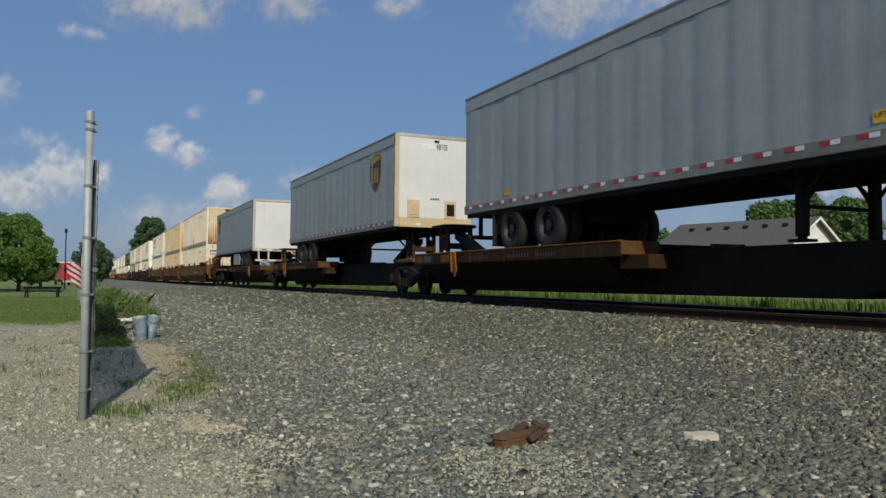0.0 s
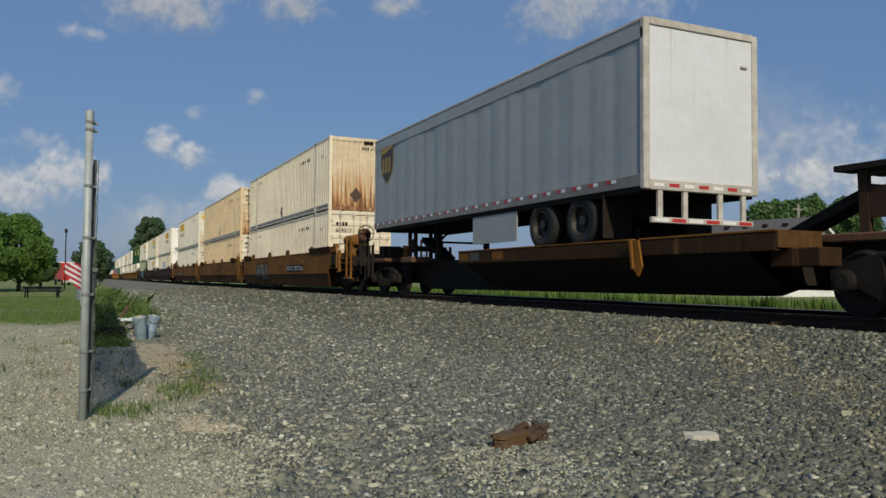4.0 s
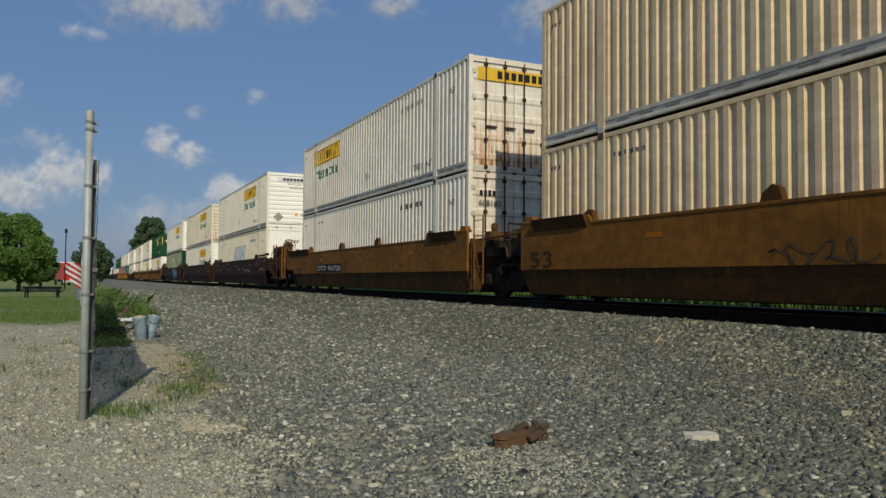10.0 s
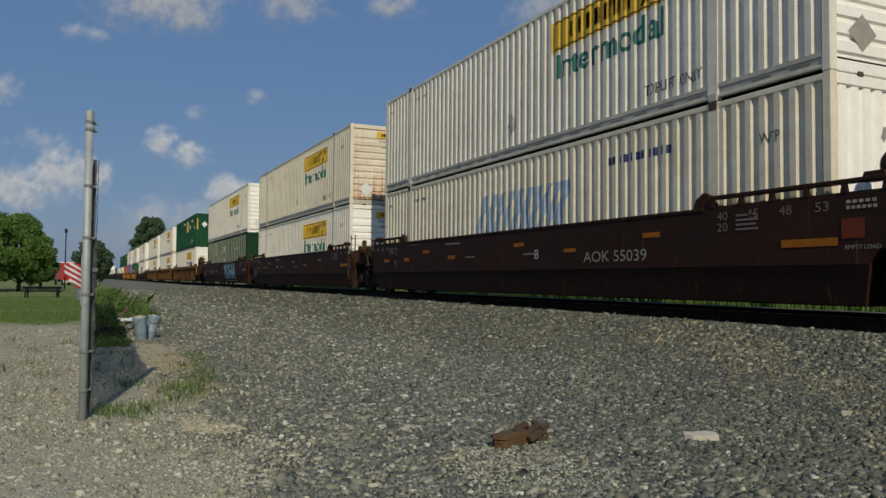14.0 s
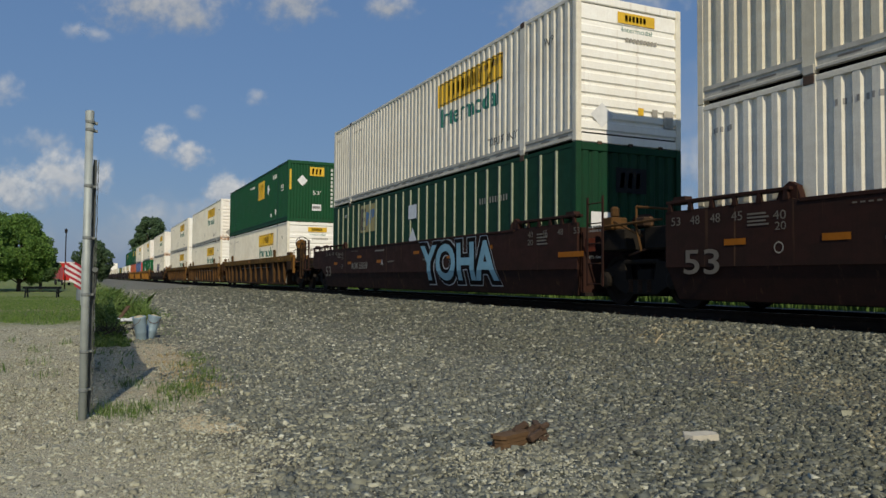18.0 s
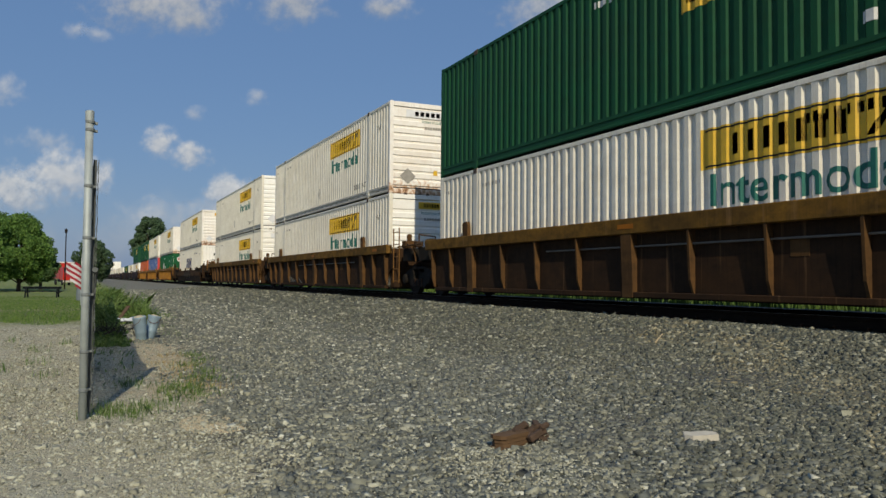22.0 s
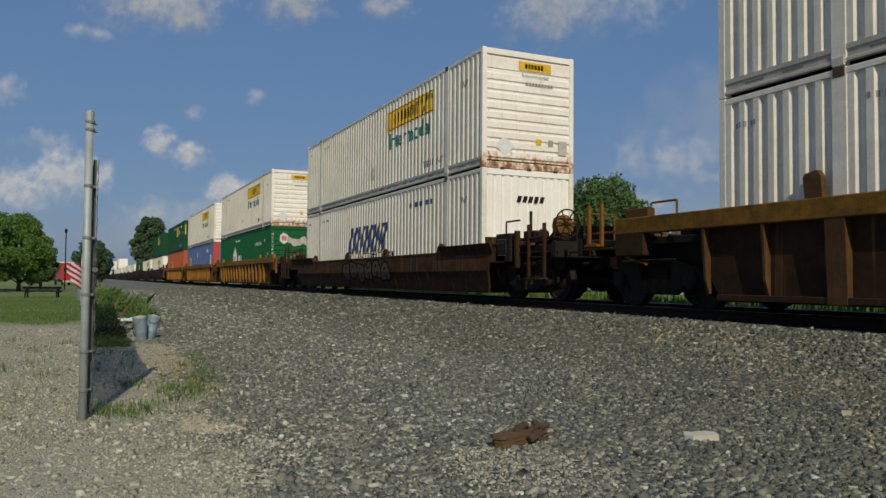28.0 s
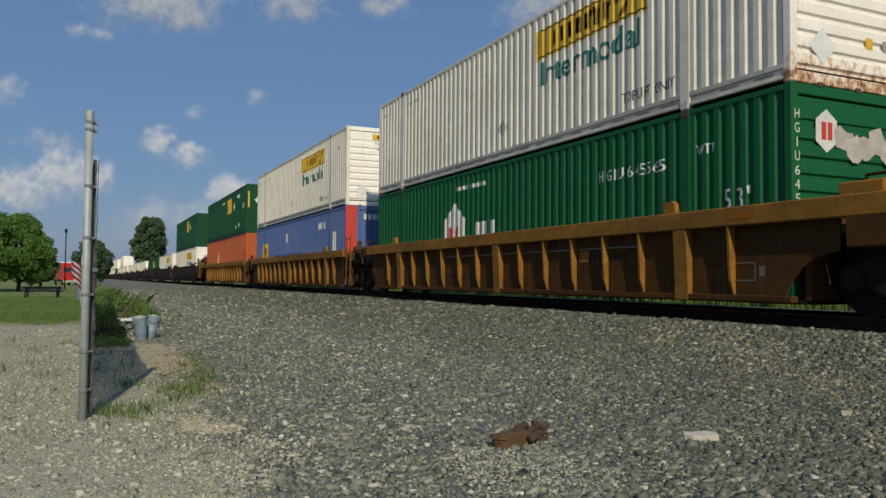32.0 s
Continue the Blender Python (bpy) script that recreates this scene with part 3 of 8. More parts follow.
# ---- greenery ----
def leaf_material(name, dark, light):
    m, n, l, b = mat(name, 0.65)
    geo = n.new("ShaderNodeNewGeometry")
    tc = n.new("ShaderNodeTexCoord")
    br = tex(n, l, "ShaderNodeTexNoise", tc.outputs["Object"], 0.8, Detail=3.0)
    c = mix(n, l, geo.outputs["Random Per Island"], dark, light)
    c = mix(n, l, ramp(n, l, br.outputs[0], [(0.4, 0.0), (0.7, 0.5)]), c, tuple(x * 0.65 for x in dark))
    l.new(c, b.inputs["Base Color"])
    b.inputs["Subsurface Weight"].default_value = 0.0
    tr = n.new("ShaderNodeBsdfTranslucent")
    l.new(c, tr.inputs["Color"])
    mx = n.new("ShaderNodeMixShader")
    mx.inputs[0].default_value = 0.3
    l.new(b.outputs[0], mx.inputs[1])
    l.new(tr.outputs[0], mx.inputs[2])
    l.new(mx.outputs[0], n["Material Output"].inputs["Surface"])
    return m


M_LEAF = leaf_material("maple_leaves", (0.06, 0.15, 0.025), (0.22, 0.36, 0.07))
# the next two leaf colours are greyed and lightened to carry distance haze
M_LEAF_MID = leaf_material("hazed_elm_leaves", (0.06, 0.125, 0.035), (0.15, 0.25, 0.075))
M_LEAF_DARK = leaf_material("hazed_dark_leaves", (0.05, 0.1, 0.045), (0.12, 0.19, 0.085))
M_GRASS = leaf_material("grass_blades", (0.06, 0.135, 0.015), (0.19, 0.28, 0.055))
M_WEED = leaf_material("weed_leaves", (0.06, 0.13, 0.02), (0.2, 0.28, 0.07))
M_BARK = plain("tree_bark", (0.06, 0.045, 0.033), 0.95, 0, 0.45, 9)


def quads(name, centres, sizes, seed, material, upright=False, squash=0.6):
    """Many small leaf faces in one mesh."""
    r = np.random.RandomState(seed)
    n = len(centres)
    d1 = r.normal(size=(n, 3))
    d1 /= np.linalg.norm(d1, axis=1)[:, None]
    d2 = np.cross(d1, r.normal(size=(n, 3)))
    d2 /= np.linalg.norm(d2, axis=1)[:, None]
    a, c = d1 * sizes[:, None], d2 * (sizes * squash)[:, None]
    co = np.stack([centres - a, centres + c, centres + a, centres - c], 1).reshape(-1, 3)
    me = bpy.data.meshes.new(name)
    me.vertices.add(4 * n)
    me.vertices.foreach_set("co", co.ravel())
    me.loops.add(4 * n)
    me.loops.foreach_set("vertex_index", np.arange(4 * n))
    me.polygons.add(n)
    me.polygons.foreach_set("loop_start", np.arange(0, 4 * n, 4))
    me.update(calc_edges=True)
    me.materials.append(material)
    return me


def tree(label, x, y, high, wide, trunk=0.28, seed=1, leaves=9000, material=None, leaf=0.16, z0=0.0, lobes=14):
    r = np.random.RandomState(seed)
    ob = thing("tree", label, "tree", x, y, z0, rz=float(r.uniform(0, 360)))
    s = Shape()
    tr = high * 0.02 + 0.04
    s.rod((0, 0, -0.1), (0, 0, high * trunk), tr * 1.25, 9, tr)
    s.rod((0, 0, high * trunk), (0.05 * wide, 0, high * 0.8), tr, 8, tr * 0.3)
    mids = []
    for k in range(lobes):
        a = k * 2.4 + r.uniform(-0.4, 0.4)
        f = (k + 0.5) / lobes
        zz = high * (trunk + 0.1 + (0.86 - trunk) * f)
        rad = wide * 0.5 * math.sin(math.pi * min(0.97, 0.2 + 0.72 * f)) * r.uniform(0.55, 0.85)
        c = np.array([rad * math.cos(a), rad * math.sin(a), zz])
        mids.append((c, wide * r.uniform(0.13, 0.24) * (14 / lobes) ** 0.25))
        s.rod((0.02, 0, high * (trunk + 0.35 * f * 0.8)), tuple(c), tr * 0.45, 6, tr * 0.12)
    part("trunk", s, M_BARK, ob)
    per = leaves // len(mids)
    pts = []
    for c, q in mids:
        v = r.normal(size=(per, 3))
        v /= np.linalg.norm(v, axis=1)[:, None]
        rad = q * r.uniform(0.35, 1.0, per) ** 0.5 * (1 + 0.25 * np.sin(v[:, 0] * 5 + c[0]) * np.cos(v[:, 1] * 4))
        pts.append(c + v * rad[:, None] * np.array([1, 1, 0.85]))
    pts = np.concatenate(pts)
    part("crown", quads("crown", pts, r.uniform(0.6, 1.2, len(pts)) * leaf, seed, material or M_LEAF), M_LEAF, ob)
    return ob


def blades(name, x, y, z, high, seed, material, lean=0.35, width=0.006):
    """Upright grass blades in one mesh."""
    r = np.random.RandomState(seed)
    n = len(x)
    a = r.uniform(0, 6.283, n)
    dx, dy = np.cos(a), np.sin(a)
    ln = r.uniform(0, lean, n) * high
    w = width * r.uniform(0.7, 1.6, n)
    b = r.uniform(0, 6.283, n)
    p = np.stack([x, y, z], 1)
    side = np.stack([-np.sin(b) * w, np.cos(b) * w, np.zeros(n)], 1)
    mid = p + np.stack([dx * ln * 0.35, dy * ln * 0.35, high * 0.6], 1)
    tip = p + np.stack([dx * ln, dy * ln, high], 1)
    co = np.stack([p - side, p + side, mid + side * 0.8, tip, mid - side * 0.8], 1).reshape(-1, 3)
    me = bpy.data.meshes.new(name)
    me.vertices.add(5 * n)
    me.vertices.foreach_set("co", co.ravel())
    me.loops.add(5 * n)
    me.loops.foreach_set("vertex_index", np.arange(5 * n))
    me.polygons.add(n)
    me.polygons.foreach_set("loop_start", np.arange(0, 5 * n, 5))
    me.update(calc_edges=True)
    me.materials.append(material)
    return me


rg = np.random.RandomState(21)
n = 42000
x, y = rg.uniform(-70, 6, n), 12.9 + rg.exponential(2.2, n)
far_grass = new("tall_grass", blades("tall_grass", x, y, np.interp(y, [12.2, 13, 15, 60], [0.43, 0.27, 0.05, 0]), rg.uniform(0.15, 0.42, n), 3, M_GRASS, 0.3, 0.02))
tagged(far_grass, "bright green tall grass beyond the track", "grass", kind="stuff")
n = 48000
x = -16.2 - 45 * rg.uniform(0, 1, n) ** 1.6
y = rg.uniform(-12, 1.8, n)
x -= 0.9 + 0.7 * np.sin(1.7 * y) + 0.5 * np.sin(4.1 * y + 1) + 0.5 * rg.exponential(1.0, n)
zl = -0.5 * np.clip((-18.0 - x) / 34.0, 0, 1) * np.clip((1.0 - y) / 1.6, 0, 1)
lawn_grass = new("lawn_grass", blades("lawn_grass", x, y, zl, rg.uniform(0.02, 0.065, n), 5, M_GRASS, 0.7, 0.008))
tagged(lawn_grass, "mown lawn grass", "grass", kind="stuff")

tree("round leafy green maple on the park lawn", -84.8, -5.9, 7.0, 6.4, 0.1, 2, 60000, M_LEAF, 0.1, -0.5, 34)
tree("low leafy green maple on the park lawn", -82.0, -8.8, 6.9, 5.6, 0.1, 13, 40000, M_LEAF, 0.1, -0.5, 26)
tree("leafy green maple on the park lawn", -92.0, -9.4, 8.2, 6.4, 0.12, 3, 30000, M_LEAF_MID, 0.15, -0.5, 26)
tree("slim dark green tree on the park lawn", -97.0, -4.6, 5.6, 3.6, 0.12, 4, 14000, M_LEAF_MID, 0.15, -0.5, 20)
tree("dark green tree far down the line", -150.0, 1.0, 8.0, 6.6, 0.12, 5, 18000, M_LEAF_DARK, 0.2, -0.5, 24)
tree("tall dark green tree beyond the track", -189.0, 12.9, 14.9, 8.4, 0.2, 6, 20000, M_LEAF_DARK, 0.27, 0.0, 24)
tree("broad green tree behind the track", -55.0, 40.6, 9.2, 9.6, 0.06, 7, 40000, M_LEAF_MID, 0.17, 0.0, 30)
tree("green tree behind the house", -52.3, 57.6, 8.2, 5.6, 0.15, 8, 16000, M_LEAF_MID, 0.2, 0.0, 20)
tree("green tree behind the house", -51.4, 61.2, 8.7, 7.0, 0.15, 9, 20000, M_LEAF_MID, 0.2, 0.0, 22)
tree("green tree behind the house", -48.7, 63.8, 8.7, 6.2, 0.15, 10, 20000, M_LEAF_MID, 0.2, 0.0, 22)
tree("low green tree far behind the track", -68.3, 58.6, 6.2, 6.5, 0.1, 12, 10000, M_LEAF_MID, 0.2, 0.0, 16)


def woods():
    r = np.random.RandomState(31)
    pts, sz = [], []
    spots = [(-950 + r.uniform(-60, 60), -160 + i * 5.2) for i in range(60)] + [(-420 + i * 6.5, 190 + 40 * math.sin(i * 0.13) + r.uniform(-9, 9)) for i in range(90)]
    spots += [(-700 + i * 9.0, 95 + r.uniform(-9, 9) - 0.1 * i) for i in range(45)]
    for cx, cy in spots:
        h = r.uniform(6, 10) if cx > -800 else r.uniform(8, 13)
        m = 150
        v = r.normal(size=(m, 3)) * np.array([4.5, 4.0, h * 0.28]) + np.array([cx, cy, h * 0.45])
        v[:, 2] = np.clip(v[:, 2], 0.2, h)
        pts.append(v)
        sz.append(r.uniform(0.8, 1.6, m))
    return quads("far_woods", np.concatenate(pts), np.concatenate(sz), 31, M_LEAF_DARK)


tagged(new("far_woods", woods()), "hazy dark line of far woods", "woods", kind="stuff")

# ---- house beyond the track ----
M_SIDING = plain("white_siding", (0.78, 0.78, 0.76), 0.6, 0, 0.06, 3)
M_SHINGLE = plain("grey_roof_shingles", (0.11, 0.105, 0.1), 0.9, 0, 0.3, 8)
M_PANE = plain("dark_window_glass", (0.03, 0.035, 0.04), 0.1, 0, 0.1)


def house(x, y, rz):
    ob = thing("house", "low white house with grey shingle roof", "house", x, y, 0, rz=rz)
    w, d, e, r = 3.9, 9.8, 3.1, 5.3
    part("wall", Shape().prism([(-w, 0.0), (w, 0.0), (w, e), (0, r - 0.12), (-w, e)], "x", -0.1, 0.1), M_SIDING, ob)
    part("wall", Shape().prism([(-w, 0.0), (w, 0.0), (w, e), (0, r - 0.12), (-w, e)], "x", -d, -d + 0.2), M_SIDING, ob)
    for sg in (-1, 1):
        part("wall", Shape().box(-d + 0.2, -0.1, *sorted((sg * w, sg * (w - 0.2))), 0.0, e), M_SIDING, ob)
        rf = part("roof", Shape().prism([(0.0, r), (0.0, r - 0.14), (sg * (w + 0.5), e - 0.42), (sg * (w + 0.5), e - 0.28)], "x", -d - 0.5, 0.55), M_SHINGLE, ob)
        part("gutter", Shape().box(-d - 0.4, 0.45, *sorted((sg * (w + 0.5), sg * (w + 0.62))), e - 0.42, e - 0.3, 0.02), M_SIDING, rf)
        part("bargeboard", Shape().prism([(0.0, r - 0.02), (0.0, r - 0.2), (sg * (w + 0.48), e - 0.46), (sg * (w + 0.48), e - 0.3)], "x", 0.5, 0.57), M_SIDING, rf, "white bargeboard")
        for k in range(6):
            if sg < 0:
                part("roof_vent", Shape().box(-1.4 - k * 1.45, -1.1 - k * 1.45, -1.2, -0.95, r - 0.75, r - 0.42), M_BLACK, rf)
    for yy in (-2.0, 2.0):
        wnd = part("window", Shape().box(0.1, 0.13, yy - 0.5, yy + 0.5, 1.1, 2.3), M_PANE, ob)
        part("window_frame", Shape().box(0.1, 0.16, yy - 0.58, yy + 0.58, 1.02, 1.1).box(0.1, 0.16, yy - 0.58, yy + 0.58, 2.3, 2.38).box(0.1, 0.16, yy - 0.58, yy - 0.5, 1.1, 2.3).box(0.1, 0.16, yy + 0.5, yy + 0.58, 1.1, 2.3), M_SIDING, wnd)
    return ob


house(-35.9, 43.4, 12)

# near stones that can be told apart, as pieces of the ground
for k, i in enumerate(pick):
    me = shared_rock(k % 24)
    st = new("stone", me)
    st.parent = ground
    st.matrix_basis = Matrix.LocRotScale((sx[i], sy[i], sz[i]), Euler((0.3 * (k % 5 - 2), 0.2 * (k % 3 - 1), k * 1.7)), Vector((ss[i],) * 3))


# ---- fence post, chain-link and its corner ----
M_WIRE = plain("dull_fence_wire", (0.09, 0.1, 0.095), 0.7, 0.2, 0.3, 20)
M_BAND = plain("dull_band_steel", (0.2, 0.22, 0.215), 0.6, 0.2, 0.25, 20)


def fence():
    ob = thing("chain_link_fence", "weathered galvanised fence post with chain-link mesh", "fence", -5.38, 0.0, 0.0)
    part("post", Shape().rod((0, 0, -0.15), (-0.01, -0.004, 1.942), 0.0245, 20), M_GALV, ob, "grey galvanised end post", smooth=True)
    part("post_top", Shape().lathe([(0, 0.0245), (0.0, 0.027), (0.06, 0.027), (0.065, 0.021)], (-0.01, -0.004, 1.9), (0, 0, 1), 20), M_GALV, ob)
    for z in (0.18, 0.42, 0.78, 1.14, 1.47, 1.83, 1.88):
        s = Shape().lathe([(0, 0.0255), (0.004, 0.0285), (0.018, 0.0285), (0.022, 0.0255)], (-0.01 * z / 2, 0, z), (0, 0, 1), 18)
        s.box(-0.06, -0.03, 0.02, 0.045, z + 0.004, z + 0.018)
        part("tension_band", s, M_BAND, ob)
    part("tension_bar", Shape().box(-0.075, -0.068, 0.028, 0.046, 0.04, 1.66), M_WIRE, ob)
    # two families of slanting wires make the mesh
    long, top = 9.0, 1.66
    step = 0.058
    s = Shape()
    k = int((long + top) / step)
    for sg in (1, -1):
        for i in range(k):
            u0 = i * step - top
            a, b = (u0, 0.03), (u0 + top - 0.03, top)
            if a[0] < 0:
                a = (0.0, 0.03 - u0)
            if b[0] > long:
                b = (long, top - (b[0] - long))
            if a[1] >= b[1]:
                continue
            lean = lambda q: 0.037 + 0.02 * math.sin(q * 1.3)
            p, q = ((-0.07 - a[0], a[1]), (-0.07 - b[0], b[1])) if sg > 0 else ((-0.07 - a[0], top + 0.03 - a[1]), (-0.07 - b[0], top + 0.03 - b[1]))
            s.rod((p[0], lean(p[0]) + 0.003 * sg, p[1]), (q[0], lean(q[0]) + 0.003 * sg, q[1]), 0.0036, 3, caps=False)
    m = part("mesh", s, M_WIRE, ob, "sagging chain-link mesh")
    tagged(m, kind="stuff")
    # the loose end of the mesh is bunched round the bar
    q = Shape()
    rb = random.Random(23)
    for i in range(110):
        z = 0.05 + i * 0.0145
        for y in (0.03, 0.042, 0.054):
            q.rod((-0.07 + rb.uniform(-0.012, 0.012), y + rb.uniform(-0.004, 0.004), z), (-0.07 + rb.uniform(-0.012, 0.012), y + rb.uniform(-0.004, 0.004), z + 0.03), 0.0026, 4)
    tagged(part("loose_wire", q, M_WIRE, ob, "bunched loose wire along the post"), kind="stuff")
    for xx in (-3.0, -6.0, -9.0):
        part("line_post", Shape().rod((xx, 0.02, -0.1), (xx, 0.02, 0.9), 0.02, 12), M_WIRE, ob)
    part("brace_rod", Shape().rod((-0.05, 0.05, 0.95), (-3.0, 0.03, 0.1), 0.018, 8), M_WIRE, ob, "slanting brace rail")
    return ob


fence()

# ---- weeds and tufts ----
rw = np.random.RandomState(77)


def tufts(spots, per, spread, low, high, width, seed, label, name="weed_tuft", material=None):
    for k, (x, y) in enumerate(spots):
        px, py = x + rw.normal(0, spread, per), y + rw.normal(0, spread * 0.6, per)
        me = blades(name, px - x, py - y, px * 0.0, rw.uniform(low, high, per), seed + k, material or M_WEED, 0.7, width)
        ob = new(name, me)
        ob.location = (x, y, bed(x, y))
        tagged(ob, label, "weed", kind="stuff")


tufts([(-5.55, 0.16), (-5.62, 0.12), (-6.5, 0.78), (-7.0, 0.98), (-8.2, 0.97), (-9.2, 1.12), (-6.4, 0.62), (-5.7, 0.4), (-6.2, 0.8), (-5.95, 0.62), (-6.6, 0.72), (-7.1, 0.9), (-5.45, 0.28), (-6.9, 0.35), (-7.6, 1.05), (-8.6, 1.15)], 110, 0.14, 0.015, 0.075, 0.0022, 40, "low green tuft of grass in the gravel")
tufts([(-9.0, -0.45), (-7.8, -0.3), (-10.4, -0.55), (-8.4, -0.75), (-11.5, -0.25), (-12.2, -0.9)], 24, 0.1, 0.02, 0.12, 0.003, 60, "sparse weed sprig on the pale drive")

M_DRY = leaf_material("dry_grass", (0.3, 0.22, 0.09), (0.5, 0.4, 0.2))
tufts([(-7.3, 0.75), (-7.9, 0.85), (-8.6, 0.8), (-9.3, 0.9), (-7.0, 0.95), (-6.6, 0.9), (-8.2, 1.0)], 60, 0.16, 0.01, 0.04, 0.004, 140, "dry straw-coloured grass", "dry_grass", M_DRY)


def weed_bank(label, n, x0, x1, y0, y1, low, high, seed, leafy=True):
    r = np.random.RandomState(seed)
    x, y = r.uniform(x0, x1, n), r.uniform(y0, y1, n)
    h = r.uniform(low, high, n) * (0.6 + 0.8 * (np.sin(x * 2.1) * np.cos(y * 3.0 + x) * 0.5 + 0.5))
    # thinner and lower towards both ends of the bank
    h = h * np.clip(np.minimum((x1 - x) / (0.45 * (x1 - x0)), (x - x0) / (0.15 * (x1 - x0))), 0.15, 1.0)
    ob = new("weeds", blades("weeds", x, y, x * 0.0, h, seed, M_WEED, 0.8, 0.006))
    tagged(ob, label, "weeds", kind="stuff")
    if leafy:
        m = n * 2
        i = r.randint(0, n, m)
        p = np.stack([x[i] + r.normal(0, 0.04, m), y[i] + r.normal(0, 0.04, m), h[i] * r.uniform(0.3, 1.0, m)], 1)
        lv = new("weed_leaves", quads("weed_leaves", p, r.uniform(0.015, 0.045, m), seed + 1, M_WEED))
        tagged(lv, label, "weeds", kind="stuff")


weed_bank("rank green weeds along the fence foot", 4200, -22.0, -10.8, 0.05, 0.5, 0.12, 0.58, 81)
weed_bank("rank green weeds along the fence foot", 6000, -46.0, -16.0, 0.1, 1.3, 0.08, 0.36, 83)
weed_bank("tall leafy weeds beside the yard", 520, -24.0, -18.5, 0.75, 1.5, 0.12, 0.5, 85)
weed_bank("grass along the stones", 1900, -30.0, -14.5, 0.9, 1.9, 0.02, 0.09, 87, False)
weed_bank("thin weeds by the fence foot", 140, -11.0, -6.4, 0.05, 0.5, 0.01, 0.06, 89, False)
weed_bank("sparse yellow-green grass by the pails", 500, -17.0, -11.0, 1.0, 1.5, 0.01, 0.05, 91, False)

# ---- cast-off things beside the fence ----
M_TIN = plain("blue_grey_tin", (0.27, 0.37, 0.44), 0.5, 0.2, 0.35, 9)
M_TINTOP = plain("sandy_fill", (0.5, 0.43, 0.29), 0.9, 0, 0.3, 30)
M_SCRAP = plain("pale_torn_sheet", (0.6, 0.62, 0.64), 0.7, 0, 0.1, 9)
M_ROTWOOD = plain("red_brown_rotten_wood", (0.125, 0.07, 0.03), 0.9, 0, 0.45, 26)
M_DARKWOOD = plain("dark_crumbled_wood", (0.075, 0.045, 0.027), 0.95, 0, 0.5, 40)
M_PALESTONE = plain("pale_limestone", (0.55, 0.51, 0.42), 0.9, 0, 0.15, 22)
M_STRAW = plain("dry_stick", (0.5, 0.4, 0.24), 0.85, 0, 0.2, 30)
M_BRUSH = plain("dark_dead_brush", (0.03, 0.024, 0.018), 0.95, 0, 0.4, 20)


def pail(x, y, tilt, turn):
    ob = thing("pail", "dented blue-grey metal pail filled with dirt", "pail", x, y, 0.0, group="pails by the fence")
    ob.matrix_basis = pose(x, y, 0.0, tilt, turn * 0.15, turn) @ Matrix.Diagonal((0.78, 0.78, 0.95, 1.0))
    s = Shape().lathe([(0.0, 0.085), (0.01, 0.09), (0.12, 0.1), (0.13, 0.104), (0.14, 0.1), (0.33, 0.118), (0.36, 0.125), (0.37, 0.12), (0.355, 0.112)], (0, 0, 0), (0, 0, 1), 22)
    part("bucket", s, M_TIN, ob, smooth=True)
    part("fill", Shape().lathe([(0.33, 0.11), (0.36, 0.1), (0.385, 0.04)], (0, 0, 0), (0, 0, 1), 14), M_TINTOP, ob, "sandy fill")
    s = Shape()
    for i in range(8):
        a, b = math.pi * i / 8, math.pi * (i + 1) / 8
        s.rod((0.118 * math.cos(a), -0.02 - 0.1 * math.sin(a), 0.35 - 0.1 * math.sin(a)), (0.118 * math.cos(b), -0.02 - 0.1 * math.sin(b), 0.35 - 0.1 * math.sin(b)), 0.004, 5)
    tagged(part("bail", s, M_RUST, ob), kind="stuff")
    return ob


pail(-11.9, 0.745, 9, 20)
pail(-12.15, 0.86, -3, 80)
s = Shape()
r = random.Random(3)
s.add([(i * 0.07, j * 0.06, 0.04 + 0.08 * r.random()) for i in range(8) for j in range(6)], [(i * 6 + j, i * 6 + 6 + j, i * 6 + 7 + j, i * 6 + j + 1) for i in range(7) for j in range(5)])
ob = new("torn_sheet", s.mesh("torn_sheet"))
ob.data.materials.append(M_SCRAP)
ob.location = (-14.6, 0.5, 0.1)
tagged(ob, "crumpled pale plastic sheet by the fence", "litter")
s = Shape()
for i in range(160):
    a, c = Vector((r.gauss(0, 0.2), r.gauss(0, 0.12), r.uniform(0.0, 0.12))), Vector((r.gauss(0, 0.12), r.gauss(0, 0.1), r.uniform(-0.04, 0.14)))
    s.rod(a, a + c, 0.006, 4, 0.003)
ob = new("brush_pile", s.mesh("brush_pile"))
ob.data.materials.append(M_BRUSH)
ob.location = (-12.3, 0.36, 0.03)
tagged(ob, "small dark pile of dead brush", "brush", kind="stuff")
ob = new("board", Shape().box(-0.7, 0.7, -0.035, 0.035, -0.012, 0.012, 0.004).mesh("board"))
ob.data.materials.append(M_ROTWOOD)
ob.matrix_basis = pose(-15.6, 0.62, 0.2, 6, 12, -12)
tagged(ob, "weathered brown board leaning in the weeds", "board")


